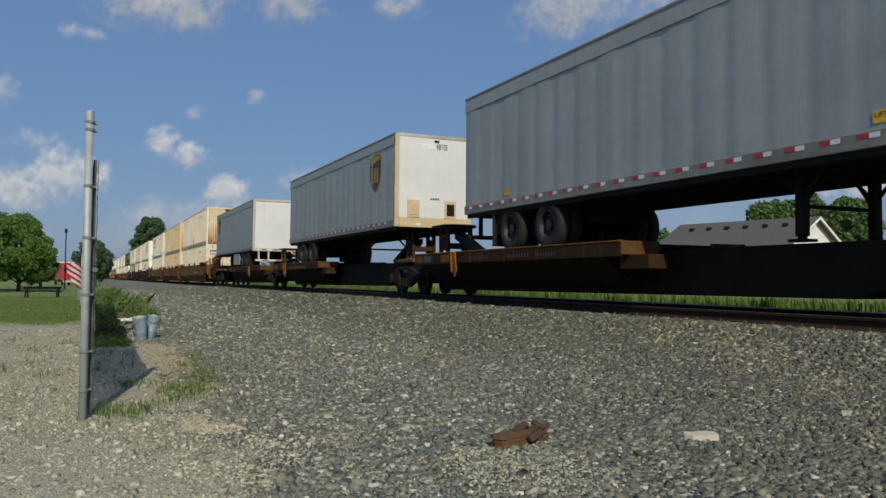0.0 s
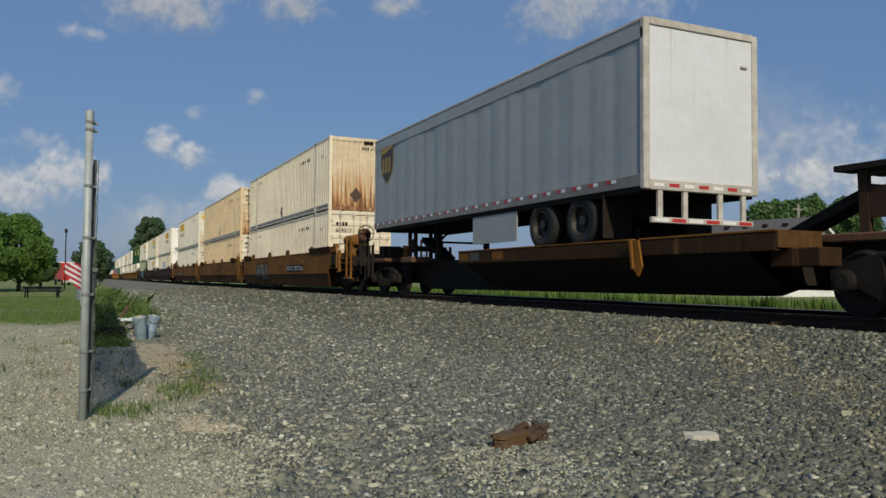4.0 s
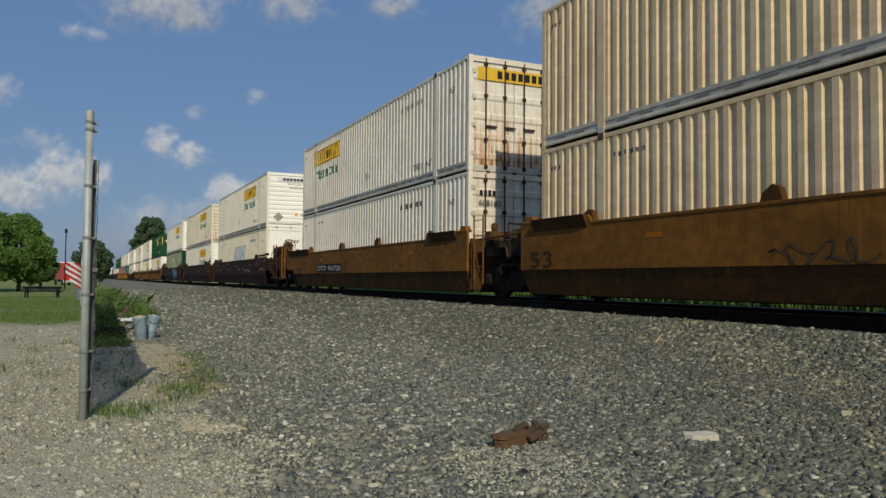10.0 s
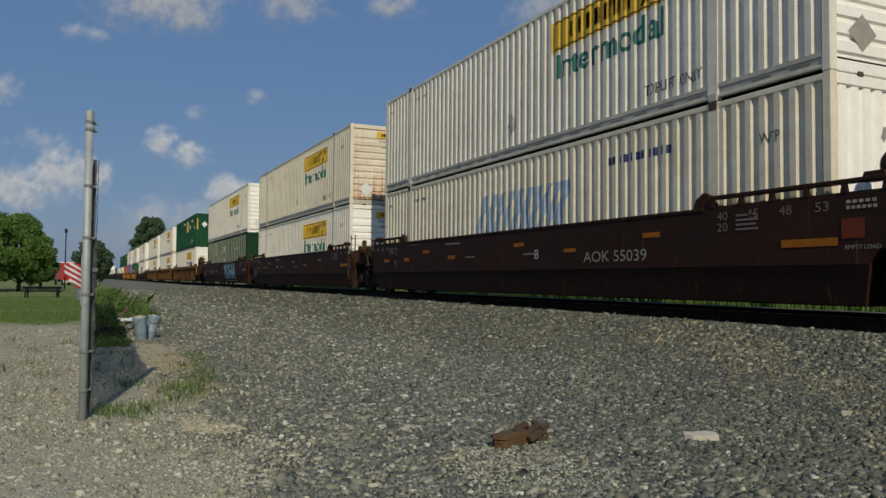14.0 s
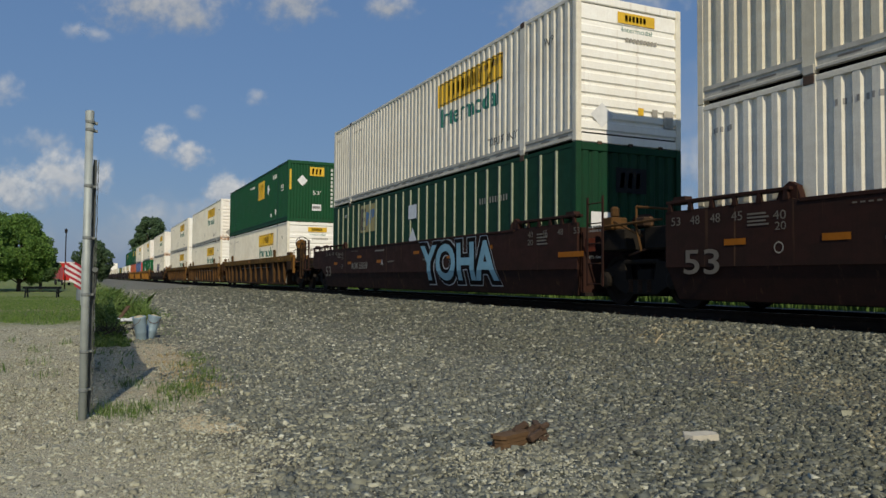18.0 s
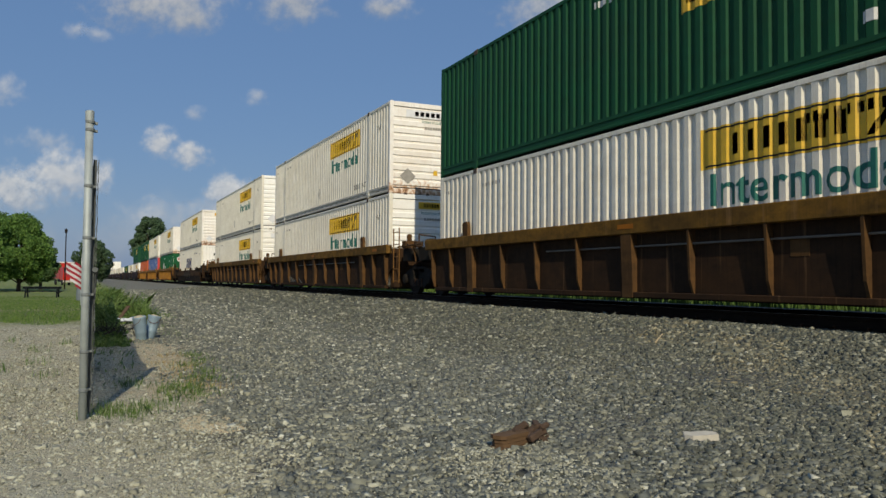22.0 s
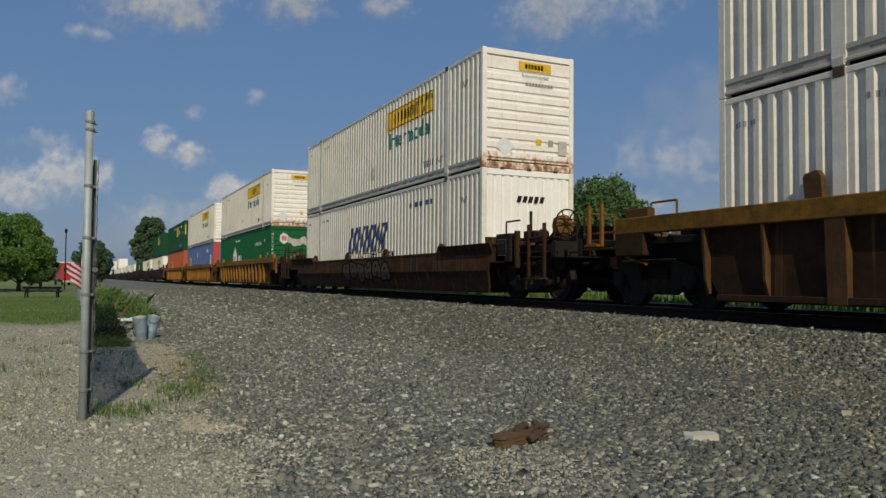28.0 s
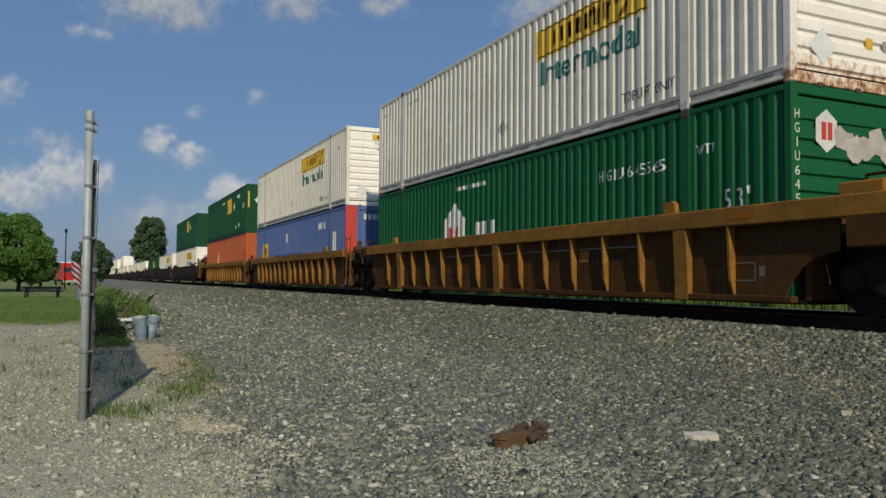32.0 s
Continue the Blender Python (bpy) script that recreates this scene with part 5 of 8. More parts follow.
def container(label, paintwork, x, level, side="ribs", end="hribs", end_paint=None, rail=None, post=None, far=False, lift_marks=True):
    """A 53-foot box. Its front end is at x; level 0 sits in the well, level 1 on top of another."""
    ob = thing("container", label, "container", group="containers on the train")
    on_train(ob, x, RAIL + 0.23 + level * (HIGH + 0.004))
    end_paint, rail, post = end_paint or paintwork, rail or M_BOXRAIL, post or paintwork
    pn, en = paintwork.name, end_paint.name
    h = HALF
    for sgn, tag in ((-1, "near"), (1, "off")):
        if side == "ribs":
            me = shared(("wall", pn, tag), lambda: corrugated(sgn * (h - 0.006), 0.26, HIGH - 0.09, sgn).mesh("side_wall"))
            part("side_wall", me, paintwork, ob)
        else:
            me = shared(("flat", pn, tag), lambda: Shape().box(-LEN + 0.1, -0.1, sgn * h - 0.02 - sgn * 0.03, sgn * h + 0.02 - sgn * 0.03, 0.2, HIGH - 0.08).mesh("side_wall"))
            part("side_wall", me, paintwork, ob)
        me = shared(("trail", pn, tag), lambda: Shape().box(-LEN + 0.14, -0.14, sgn * h - (0.0 if sgn < 0 else 0.07), sgn * h + (0.07 if sgn < 0 else 0.0), HIGH - 0.1, HIGH - 0.02, 0.008).mesh("top_rail"))
        part("top_rail", me, paintwork, ob)

        def low():
            sh = Shape()
            o, m, q = sgn * h, sgn * (h - 0.016), sgn * (h - 0.08)
            sh.prism([(q, 0.05), (o, 0.05), (o, 0.085), (m, 0.1), (m, 0.185), (o, 0.2), (o, 0.262), (q, 0.27)], "x", -LEN + 0.14, -0.14)
            return sh.mesh("bottom_rail")

        def slots():
            # slots are bars on the strip; on pale rails their shade is painted
            sh = Shape()
            for k in range(24):
                xx = -LEN + 0.5 + k * 0.645
                if abs(xx + 0.15 + 2.02) > 0.35 and abs(xx + 0.15 + LEN - 2.02) > 0.35:
                    sh.box(xx, xx + 0.34, *sorted((sgn * (h - 0.0145), sgn * (h - 0.03))), 0.128, 0.156)
            return sh.mesh("slotted_strip")
        part("bottom_rail", shared(("brail", rail.name, tag), low), rail, ob, "pale dirty bottom rail" if not far else "")
        if far:
            continue
        if sgn < 0:
            tagged(part("slotted_strip", shared(("slots", rail.name), slots), M_SLOT if rail is M_BOXRAIL else rail, ob), kind="stuff")
        for xx, nm in ((-2.02, "fore"), (-LEN + 2.02, "aft")):
            me = shared(("lift", pn, tag, nm), lambda: Shape().box(xx - 0.11, xx + 0.11, sgn * h - (0.004 if sgn < 0 else 0.07), sgn * h + (0.07 if sgn < 0 else 0.004), 0.03, HIGH - 0.005, 0.01).mesh("lifting_post"))
            part("lifting_post", me, paintwork, ob)
            for zz in (0.0, HIGH - 0.13):
                me = shared(("cast", rail.name, tag, nm, zz), lambda: Shape().box(xx - 0.09, xx + 0.09, sgn * h - (0.012 if sgn < 0 else 0.1), sgn * h + (0.1 if sgn < 0 else 0.012), zz, zz + 0.13, 0.012).mesh("corner_casting"))
                part("corner_casting", me, M_DARKRUST if zz > 1 else rail, ob, "rust-stained corner casting")
    for sgn, tag in ((-1, "near"), (1, "off")):
        for xx, nm in ((-0.14, "fore"), (-LEN, "aft")):
            me = shared(("post", post.name, tag, nm), lambda: Shape().box(xx, xx + 0.14, sgn * h - (0.0 if sgn < 0 else 0.13), sgn * h + (0.13 if sgn < 0 else 0.0), 0.0, HIGH, 0.015).mesh("corner_post"))
            part("corner_post", me, post, ob)

    def lid():
        s = Shape().box(-LEN + 0.05, -0.05, -h + 0.04, h - 0.04, HIGH - 0.05, HIGH - 0.005)
        for i in range(26):
            xx = -LEN + 0.4 + i * 0.6
            s.box(xx, xx + 0.25, -h + 0.15, h - 0.15, HIGH - 0.01, HIGH + 0.002)
        return s.mesh("roof")
    part("roof", shared(("roof", pn), lid), paintwork, ob)
    part("floor", shared("floor", lambda: Shape().box(-LEN + 0.05, -0.05, -h + 0.09, h - 0.09, 0.06, 0.2).mesh("floor")), M_BLACK, ob)
    part("rear_wall", shared(("rear", pn), lambda: Shape().box(-LEN + 0.01, -LEN + 0.06, -h + 0.12, h - 0.12, 0.05, HIGH - 0.06).mesh("rear_wall")), paintwork, ob)
    # front end
    part("end_sill", shared(("esill", rail.name, en), lambda: Shape().box(-0.12, -0.005, -h + 0.13, h - 0.13, 0.0, 0.16, 0.012).mesh("end_sill")), end_paint if end != "doors" else rail, ob)
    part("end_header", shared(("ehead", en), lambda: Shape().box(-0.12, -0.002, -h + 0.13, h - 0.13, HIGH - 0.16, HIGH - 0.01, 0.012).mesh("end_header")), end_paint, ob)
    if end == "doors":
        dark = end_paint in (M_STREAKDOOR, M_CREAM_END)
        for sgn in (-1, 1):
            def leaf():
                y0, y1 = (-h + 0.13, -0.01) if sgn < 0 else (0.01, h - 0.13)
                out = [(-0.09, 0.16), (-0.045, 0.16)]
                for k in range(5):
                    z = 0.28 + k * 0.5
                    out += [(-0.045, z), (-0.02, z + 0.05), (-0.02, z + 0.16), (-0.045, z + 0.21)]
                out += [(-0.045, HIGH - 0.16), (-0.09, HIGH - 0.16)]
                return Shape().prism(out, "y", y0, y1).mesh("door")
            d = part("door", shared(("door", en, sgn), leaf), end_paint, ob)
            for yy in (0.28, 0.82):
                def bar():
                    y = sgn * yy
                    s = Shape().rod((0.0, y, 0.05), (0.0, y, HIGH - 0.06), 0.019, 8)
                    for z in (0.12, 0.8, 1.9, HIGH - 0.2):
                        s.box(-0.03, 0.022, y - 0.05, y + 0.05, z - 0.045, z + 0.045, 0.008)
                    s.box(-0.005, 0.03, y - 0.02, y + 0.3, 1.12, 1.16)
                    return s.mesh("lock_rod")
                part("lock_rod", shared(("rod", sgn, yy, dark), bar), M_HITCH if dark else M_GREYRAIL, d, "dark rusty lock rod" if dark else "galvanised lock rod")

            for z in (0.4, 1.1, 1.8, 2.45):
                me = shared(("hinge", rail.name, sgn, z), lambda: Shape().box(-0.04, 0.012, sgn * (h - 0.13) - 0.06, sgn * (h - 0.13) + 0.06, z, z + 0.1).mesh("hinge"))
                part("hinge", me, rail, d)
    elif end == "hribs":
        def panel():
            out = [(-0.1, 0.16), (-0.055, 0.16)]
            for k in range(9):
                z = 0.24 + k * 0.235
                out += [(-0.055, z), (-0.02, z + 0.03), (-0.02, z + 0.165), (-0.055, z + 0.195)]
            out += [(-0.055, 2.4), (-0.03, 2.42), (-0.03, HIGH - 0.2), (-0.055, HIGH - 0.17), (-0.1, HIGH - 0.16)]
            return Shape().prism(out, "y", -h + 0.13, h - 0.13).mesh("end_wall")
        part("end_wall", shared(("hr", en), panel), end_paint, ob)
    else:
        def panel2():
            k = 10 if end == "vribs" else 16
            w = (2 * h - 0.3) / k
            out = [(-0.1, -h + 0.13), (-0.055, -h + 0.13)]
            for i in range(k):
                y = -h + 0.15 + i * w
                out += [(-0.055, y), (-0.02, y + 0.15 * w), (-0.02, y + 0.65 * w), (-0.055, y + 0.8 * w)]
            out += [(-0.055, h - 0.13), (-0.1, h - 0.13)]
            return Shape().prism(out, "z", 0.16, HIGH - 0.16).mesh("end_wall")
        part("end_wall", shared(("vr", en, end), panel2), end_paint, ob)
    for y in (-0.75, 0.0, 0.75):
        if not far:
            me = shared(("lug", y), lambda: Shape().box(-0.1, 0.01, y - 0.05, y + 0.05, -0.03, 0.03).mesh("lug"))
            part("lug", me, M_DARKRUST, ob)
    return ob


def side_mark(ob, name, flat, material, ribs=True, label="", lift=0.005):
    return decal(name, flat, material, ob, "side", -HALF + 0.006 if ribs else -HALF + 0.05 - 0.04, RIBS if ribs else None, lift, label)


def end_mark(ob, name, flat, material, label=""):
    return decal(name, flat, material, ob, "end", -0.018, None, 0.004, label)


def shipper_sign(ob, u0=-6.45, faded=False):
    """A yellow panel with dark withheld lettering, and a green word below it."""
    side_mark(ob, "sign_panel", rect(u0, u0 + 3.55, 1.9, 2.52), M_YELSIGN, label="yellow sign panel")
    side_mark(ob, "sign_mark", bars(u0 + 0.6, u0 + 2.6, 2.06, 2.37, 7, 0.0, 0.48), M_INK)
    for v in (1.93, 2.47):
        side_mark(ob, "sign_border", rect(u0 + 0.06, u0 + 3.49, v, v + 0.025), M_INK, lift=0.008)
    side_mark(ob, "sign_scroll", poly((u0 + 2.75, 1.98), (u0 + 2.85, 1.98), (u0 + 3.2, 2.42), (u0 + 3.1, 2.46)), M_INK)
    side_mark(ob, "word", glyphs("Intermodal", u0 + 0.2, u0 + 3.35, 1.33, 1.82, 0, 0.012), M_TEAL, label="green word Intermodal")


def top_lift(ob, u=-3.6):
    side_mark(ob, "notice", glyphs("TOP LIFT ONLY", u, u + 1.35, 0.42, 0.6), M_OLDINK)


def small_marks(ob, seed, ink=None):
    r = random.Random(seed)
    ink = ink or M_GREYINK
    side_mark(ob, "marking", bars(-4.6, -2.9, 2.28, 2.42, 11, 0.0, 0.5), ink)
    side_mark(ob, "notice", glyphs("WTP", -1.15, -0.8, 2.12, 2.28), M_OLDINK)
    side_mark(ob, "marking", bars(-LEN + 0.3, -LEN + 0.75, 2.42, 2.5, 5, 0.0, 0.4), ink)
    side_mark(ob, "marking", bars(-LEN + 2.4, -LEN + 3.3, 2.42, 2.5, 9, 0.0, 0.4), ink)
    if r.random() < 0.8:
        u = -8.6 + r.random()
        side_mark(ob, "placard", poly((u, 0.75), (u + 0.2, 0.5), (u + 0.4, 0.75), (u + 0.2, 1.0)), M_GREYRAIL)


def end_sign(ob, big=False):
    if big:
        end_mark(ob, "sign_panel", rect(-0.75, 0.95, 2.42, 2.66), M_WHITETAPE, "white sign panel")
        end_mark(ob, "sign_mark", bars(-0.45, 0.65, 2.47, 2.61, 6), M_INK)
    else:
        end_mark(ob, "sign_panel", rect(-0.3, 0.62, 2.44, 2.66), M_YELSIGN, "yellow sign panel")
        end_mark(ob, "sign_mark", bars(-0.12, 0.42, 2.49, 2.61, 6), M_INK)
    end_mark(ob, "word", glyphs("Intermodal", -0.2, 0.55, 2.27, 2.37), M_TEAL)
    end_mark(ob, "number", bars(-0.1, 0.7, 2.08, 2.16, 9), M_GREYINK)
    end_mark(ob, "placard", poly((-0.95, 0.55), (-0.68, 0.3), (-0.41, 0.55), (-0.68, 0.8)), M_GREYINK if big else M_WHITETAPE)
    for u, m in ((0.2, M_YELSIGN), (0.55, M_GREYINK)):
        end_mark(ob, "sticker", rect(u, u + 0.14, 0.62, 0.78), m)
    s = Shape().box(-0.02, 0.012, 0.84, 1.08, 0.42, 0.78, 0.01)
    part("document_box", s, M_GREYRAIL, ob, "grey document box")


WHITE53 = "white corrugated 53-foot container with yellow sign panels"
CREAM53 = "cream corrugated 53-foot container stained with rust"


def jb(x, level, label=WHITE53, paintwork=None, end="hribs", big=False, sign=-6.45, end_paint=None, far=False):
    c = container(label, paintwork or M_WHITE, x, level, "ribs", end, end_paint or M_WHITE_END, far=far, post=M_RUSTWHITE if end_paint is M_RUSTWHITE else None)
    shipper_sign(c, sign)
    if far:
        return c
    top_lift(c)
    small_marks(c, x + level)
    if end == "hribs":
        end_sign(c, big)
    return c


def ups(x, level, number, end="doors", end_paint=None, paintwork=None):
    c = container(CREAM53, paintwork or M_CREAM, x, level, "ribs", end, end_paint or M_DOOR_END)
    small_marks(c, x, M_OLDINK)
    side_mark(c, "placard", poly((-8.3, 0.5), (-8.05, 0.2), (-7.8, 0.5), (-8.05, 0.8)), M_DARKRUST, label="rusted diamond placard")
    if end == "doors":
        decal("owner_mark", bars(-0.98, -0.5, 2.3, 2.44, 4), M_INK, c, "end", -0.01)
        decal("number", glyphs(number, -1.0, -0.38, 2.05, 2.2), M_INK, c, "end", -0.01)
    else:
        end_mark(c, "owner_mark", bars(0.05, 0.35, 2.42, 2.54, 4), M_INK)
        end_mark(c, "number", glyphs(number, 0.4, 0.85, 2.42, 2.54), M_INK)
        end_mark(c, "placard", poly((-0.45, 0.62), (-0.2, 0.32), (0.05, 0.62), (-0.2, 0.92)), M_DARKRUST, "rusted diamond placard")
        s = Shape().box(-0.02, 0.01, 0.1, 0.5, 2.64, 2.78, 0.01)
        part("vent", s, M_BLACK, c, "dark vent")
    return c


def swift(x, material, whole=True):
    c = container("white corrugated 53-foot container with blue slanted lettering", M_WHITE if whole else M_CREAMWHITE, x, 0, "ribs", "vribs", M_WHITE_END)
    u, lo = (-10.3, 1.12) if whole else (-9.75, 1.3)
    for a, b in ((0.0, 0.24), (0.42, 0.7), (0.84, 1.06), (1.24, 1.44), (1.62, 1.86), (1.98, 2.24), (2.38, 2.62), (2.74, 2.94), (3.08, 3.26), (3.36, 3.6)):
        for name, m, off in (("letter_shade", M_GOLD, -0.05), ("letter_shape", material, 0.0)) if whole else (("letter_shape", material, 0.0),):
            mark = poly((u + a + off, lo + off), (u + b + off, lo + off), (u + b + 0.4 + off, lo + 0.88 + off), (u + a + 0.4 + off, lo + 0.88 + off))
            side_mark(c, name, mark, m, lift=0.004 if off else 0.008)
    side_mark(c, "word", glyphs("INTERMODAL", u + 1.2, u + 4.6, lo - 0.24, lo - 0.04), M_INK if whole else M_GREYINK)
    small_marks(c, x, M_NAVY)
    end_mark(c, "letter_shape", bars(-0.35, 0.45, 2.1, 2.26, 5, 0.3), M_INK if whole else M_GREYINK)
    end_mark(c, "sticker", rect(0.02, 0.1, 1.25, 1.9), M_INK)
    end_mark(c, "placard", poly((-0.85, 0.95), (-0.55, 0.6), (-0.25, 0.95), (-0.55, 1.3)), M_WHITETAPE)
    end_mark(c, "number", glyphs("53ft", -0.1, 0.35, 0.28, 0.46), M_INK)
    end_mark(c, "marking", bars(0.72, 0.8, 0.5, 1.6, 1), M_GREYINK)
    return c


def emp(x, level, far=False):
    c = container("dark green corrugated 53-foot container with yellow emblem", M_GREEN, x, level, "ribs", "fine", M_GREEN, rail=M_GREEN, far=far)
    side_mark(c, "emblem", rect(-6.9, -5.35, 1.55, 2.5), M_YELSIGN, label="yellow emblem")
    side_mark(c, "emblem_mark", bars(-6.75, -6.15, 1.68, 2.36, 2, 0.1, 0.55), M_INK)
    side_mark(c, "emblem_mark", bars(-6.1, -5.6, 1.68, 2.36, 2, 0.1, 0.55), M_NAVY)
    side_mark(c, "placard", poly((-4.55, 1.9), (-4.3, 1.6), (-4.05, 1.9), (-4.3, 2.2)), M_WHITETAPE)
    if far:
        return c
    side_mark(c, "length_mark", glyphs("53'", -1.35, -0.9, 1.55, 1.85), M_WHITEINK)
    side_mark(c, "number", bars(-3.3, -2.4, 2.3, 2.5, 6), M_WHITEINK)
    side_mark(c, "marking", bars(-9.2, -7.9, 2.35, 2.47, 9), M_WHITEINK)
    side_mark(c, "sticker", rect(-2.75, -2.5, 0.5, 0.75), M_WHITEINK)
    side_mark(c, "sticker", rect(-3.75, -3.55, 0.45, 0.6), M_WHITEINK)
    end_mark(c, "emblem", rect(-0.25, 0.45, 2.2, 2.62), M_YELSIGN, "yellow emblem")
    end_mark(c, "emblem_mark", bars(-0.15, 0.38, 2.27, 2.54, 3, 0.1, 0.5), M_NAVY)
    end_mark(c, "placard", poly((-0.85, 1.95), (-0.6, 1.68), (-0.35, 1.95), (-0.6, 2.22)), M_WHITETAPE)
    end_mark(c, "length_mark", glyphs("53'", -0.1, 0.3, 1.3, 1.5), M_WHITEINK)
    end_mark(c, "label_plate", rect(-0.12, 0.32, 0.55, 0.85), M_WHITETAPE)
    end_mark(c, "label_bars", bars(-0.08, 0.28, 0.64, 0.76, 7), M_GREYINK)
    for k in range(10):
        end_mark(c, "digit", rect(0.78, 0.88, 2.45 - 0.19 * k, 2.57 - 0.19 * k), M_WHITEINK)
    for u in (-1.22, 1.13):
        decal("reflector", rect(u, u + 0.09, 1.5, 2.45), M_YELSIGN, c, "end", 0.002)
    return c


def posted_green(x):
    """Smooth-sided green box with upright outside posts."""
    c = container("dark green smooth-sided container with pale upright outside posts", M_DEEPGREEN, x, 0, "flat", "vribs", M_DEEPGREEN, rail=M_DEEPGREEN)
    for i in range(26):
        xx = -LEN + 0.66 + i * 0.5853
        me = shared("stake", lambda: Shape().prism([(-0.045, -HALF + 0.02), (-0.02, -HALF - 0.02), (0.02, -HALF - 0.02), (0.045, -HALF + 0.02)], "z", 0.22, HIGH - 0.1).mesh("stake"))
        part("stake", me, M_PALEGREEN, c).matrix_basis = pose(xx, 0, 0)
    at = -HALF + 0.006
    decal("emblem", rect(-12.77, -11.27, 1.79, 2.7), M_FADEDGOLD, c, "side", at, label="faded yellow emblem panel")
    for marks, m in ((rect(-12.7, -12.55, 1.86, 2.6), M_BROWNLOGO), (rect(-12.55, -12.24, 1.86, 1.97), M_BROWNLOGO), (rect(-12.55, -12.24, 2.46, 2.58), M_BROWNLOGO), (rect(-12.55, -12.3, 2.16, 2.28), M_BROWNLOGO),
                     (poly((-12.2, 2.0), (-12.06, 2.0), (-11.97, 2.3), (-11.88, 2.05), (-11.72, 2.05), (-11.62, 2.5), (-11.78, 2.5), (-11.97, 2.42), (-12.2, 2.48)), M_BLUEMARK), (poly((-11.6, 2.2), (-11.42, 2.26), (-11.36, 2.42), (-11.42, 2.52), (-11.6, 2.52)), M_BLUEMARK)):
        decal("emblem_mark", marks, m, c, "side", at - 0.003)
    decal("stencil", bars(-14.55, -14.3, 2.42, 2.52, 3, 0.0, 0.6), M_WHITEINK, c, "side", at)
    decal("placard", poly((-8.35, 1.35), (-8.08, 1.0), (-7.8, 1.35), (-8.08, 1.7)), M_WHITETAPE, c, "side", -HALF - 0.018)
    decal("plate", rect(-8.4, -7.8, 1.95, 2.35), M_WHITETAPE, c, "side", -HALF - 0.018)
    decal("number", bars(-4.0, -2.6, 2.0, 2.14, 11, 0.0, 0.5), M_FADEDINK, c, "side", -HALF + 0.006)
    end_mark(c, "emblem", rect(-0.35, 0.4, 1.95, 2.45), M_INK)
    end_mark(c, "emblem_mark", bars(-0.25, 0.32, 2.05, 2.35, 3, 0.1, 0.5), M_GREYINK)
    decal("notice", rect(-0.95, -0.4, 1.15, 1.55), M_WHITETAPE, c, "end", 0.0)
    return c


def hub(x):
    c = container("bright green corrugated container with white house emblem", M_HUBGREEN, x, 0, "ribs", "hribs", M_HUBGREEN, rail=M_HUBGREEN)
    u = -10.95
    side_mark(c, "emblem", poly((u, 0.5), (u + 1.15, 0.5), (u + 1.15, 1.75), (u + 0.6, 2.15), (u, 1.75)), M_WHITEINK, label="white house emblem")
    for a, b, z0, z1 in ((0.3, 0.5, 0.6, 1.55), (0.65, 0.85, 0.6, 1.55), (0.5, 0.65, 1.0, 1.15)):
        decal("emblem_stroke", rect(u + a, u + b, z0, z1), M_REDPOST, c, "side", -HALF + 0.0, RIBS, 0.01)
    side_mark(c, "letter_shape", bars(u + 1.75, u + 2.8, 1.2, 1.6, 3), M_WHITEINK)
    side_mark(c, "letter_shape", bars(u + 1.5, u + 3.1, 0.6, 1.05, 5), M_WHITEINK)
    side_mark(c, "length_mark", glyphs("53'", -1.25, -0.75, 1.25, 1.58), M_WHITEINK)
    side_mark(c, "number", glyphs("HGIU 645565", -4.3, -2.5, 2.0, 2.2), M_WHITEINK)
    side_mark(c, "marking", bars(-10.3, -8.6, 2.45, 2.55, 9), M_WHITEINK)
    side_mark(c, "marking", glyphs("WTP", -1.8, -1.4, 2.15, 2.3), M_WHITEINK)
    hexa = [(-0.62 + 0.24 * math.sin(a), 2.28 + 0.3 * math.cos(a)) for a in [k * math.pi / 3 for k in range(6)]]
    end_mark(c, "emblem", poly(*hexa[::-1]), M_WHITEINK, "white hexagon emblem")
    decal("emblem_mark", bars(-0.72, -0.48, 2.16, 2.4, 2), M_REDPOST, c, "end", -0.01)
    r = random.Random(5)
    for k in range(6):
        a, b = -0.3 + k * 0.24, 2.05 + r.random() * 0.2
        pts = [(a + 0.2 * math.cos(t) * (0.7 + 0.6 * r.random()), b + 0.17 * math.sin(t) * (0.7 + 0.6 * r.random())) for t in [j * math.pi / 5 for j in range(10)]]
        decal("bare_patch", poly(*pts), M_GREYRAIL, c, "end", -0.016 + 0.002 * k, label="patch of peeled paint")
    end_mark(c, "notice", glyphs("WARNING HIGH CUBE", -0.25, 0.75, 1.3, 1.4), M_WHITEINK)
    end_mark(c, "length_mark", glyphs("53'", 0.0, 0.4, 0.95, 1.15), M_WHITEINK)
    for k in range(10):
        decal("digit", glyphs("HGIU645565"[k], -1.25 if k != 2 else -1.215, -1.16 if k != 2 else -1.195, 2.4 - 0.19 * k, 2.53 - 0.19 * k), M_WHITEINK, c, "end", 0.002)
    return c


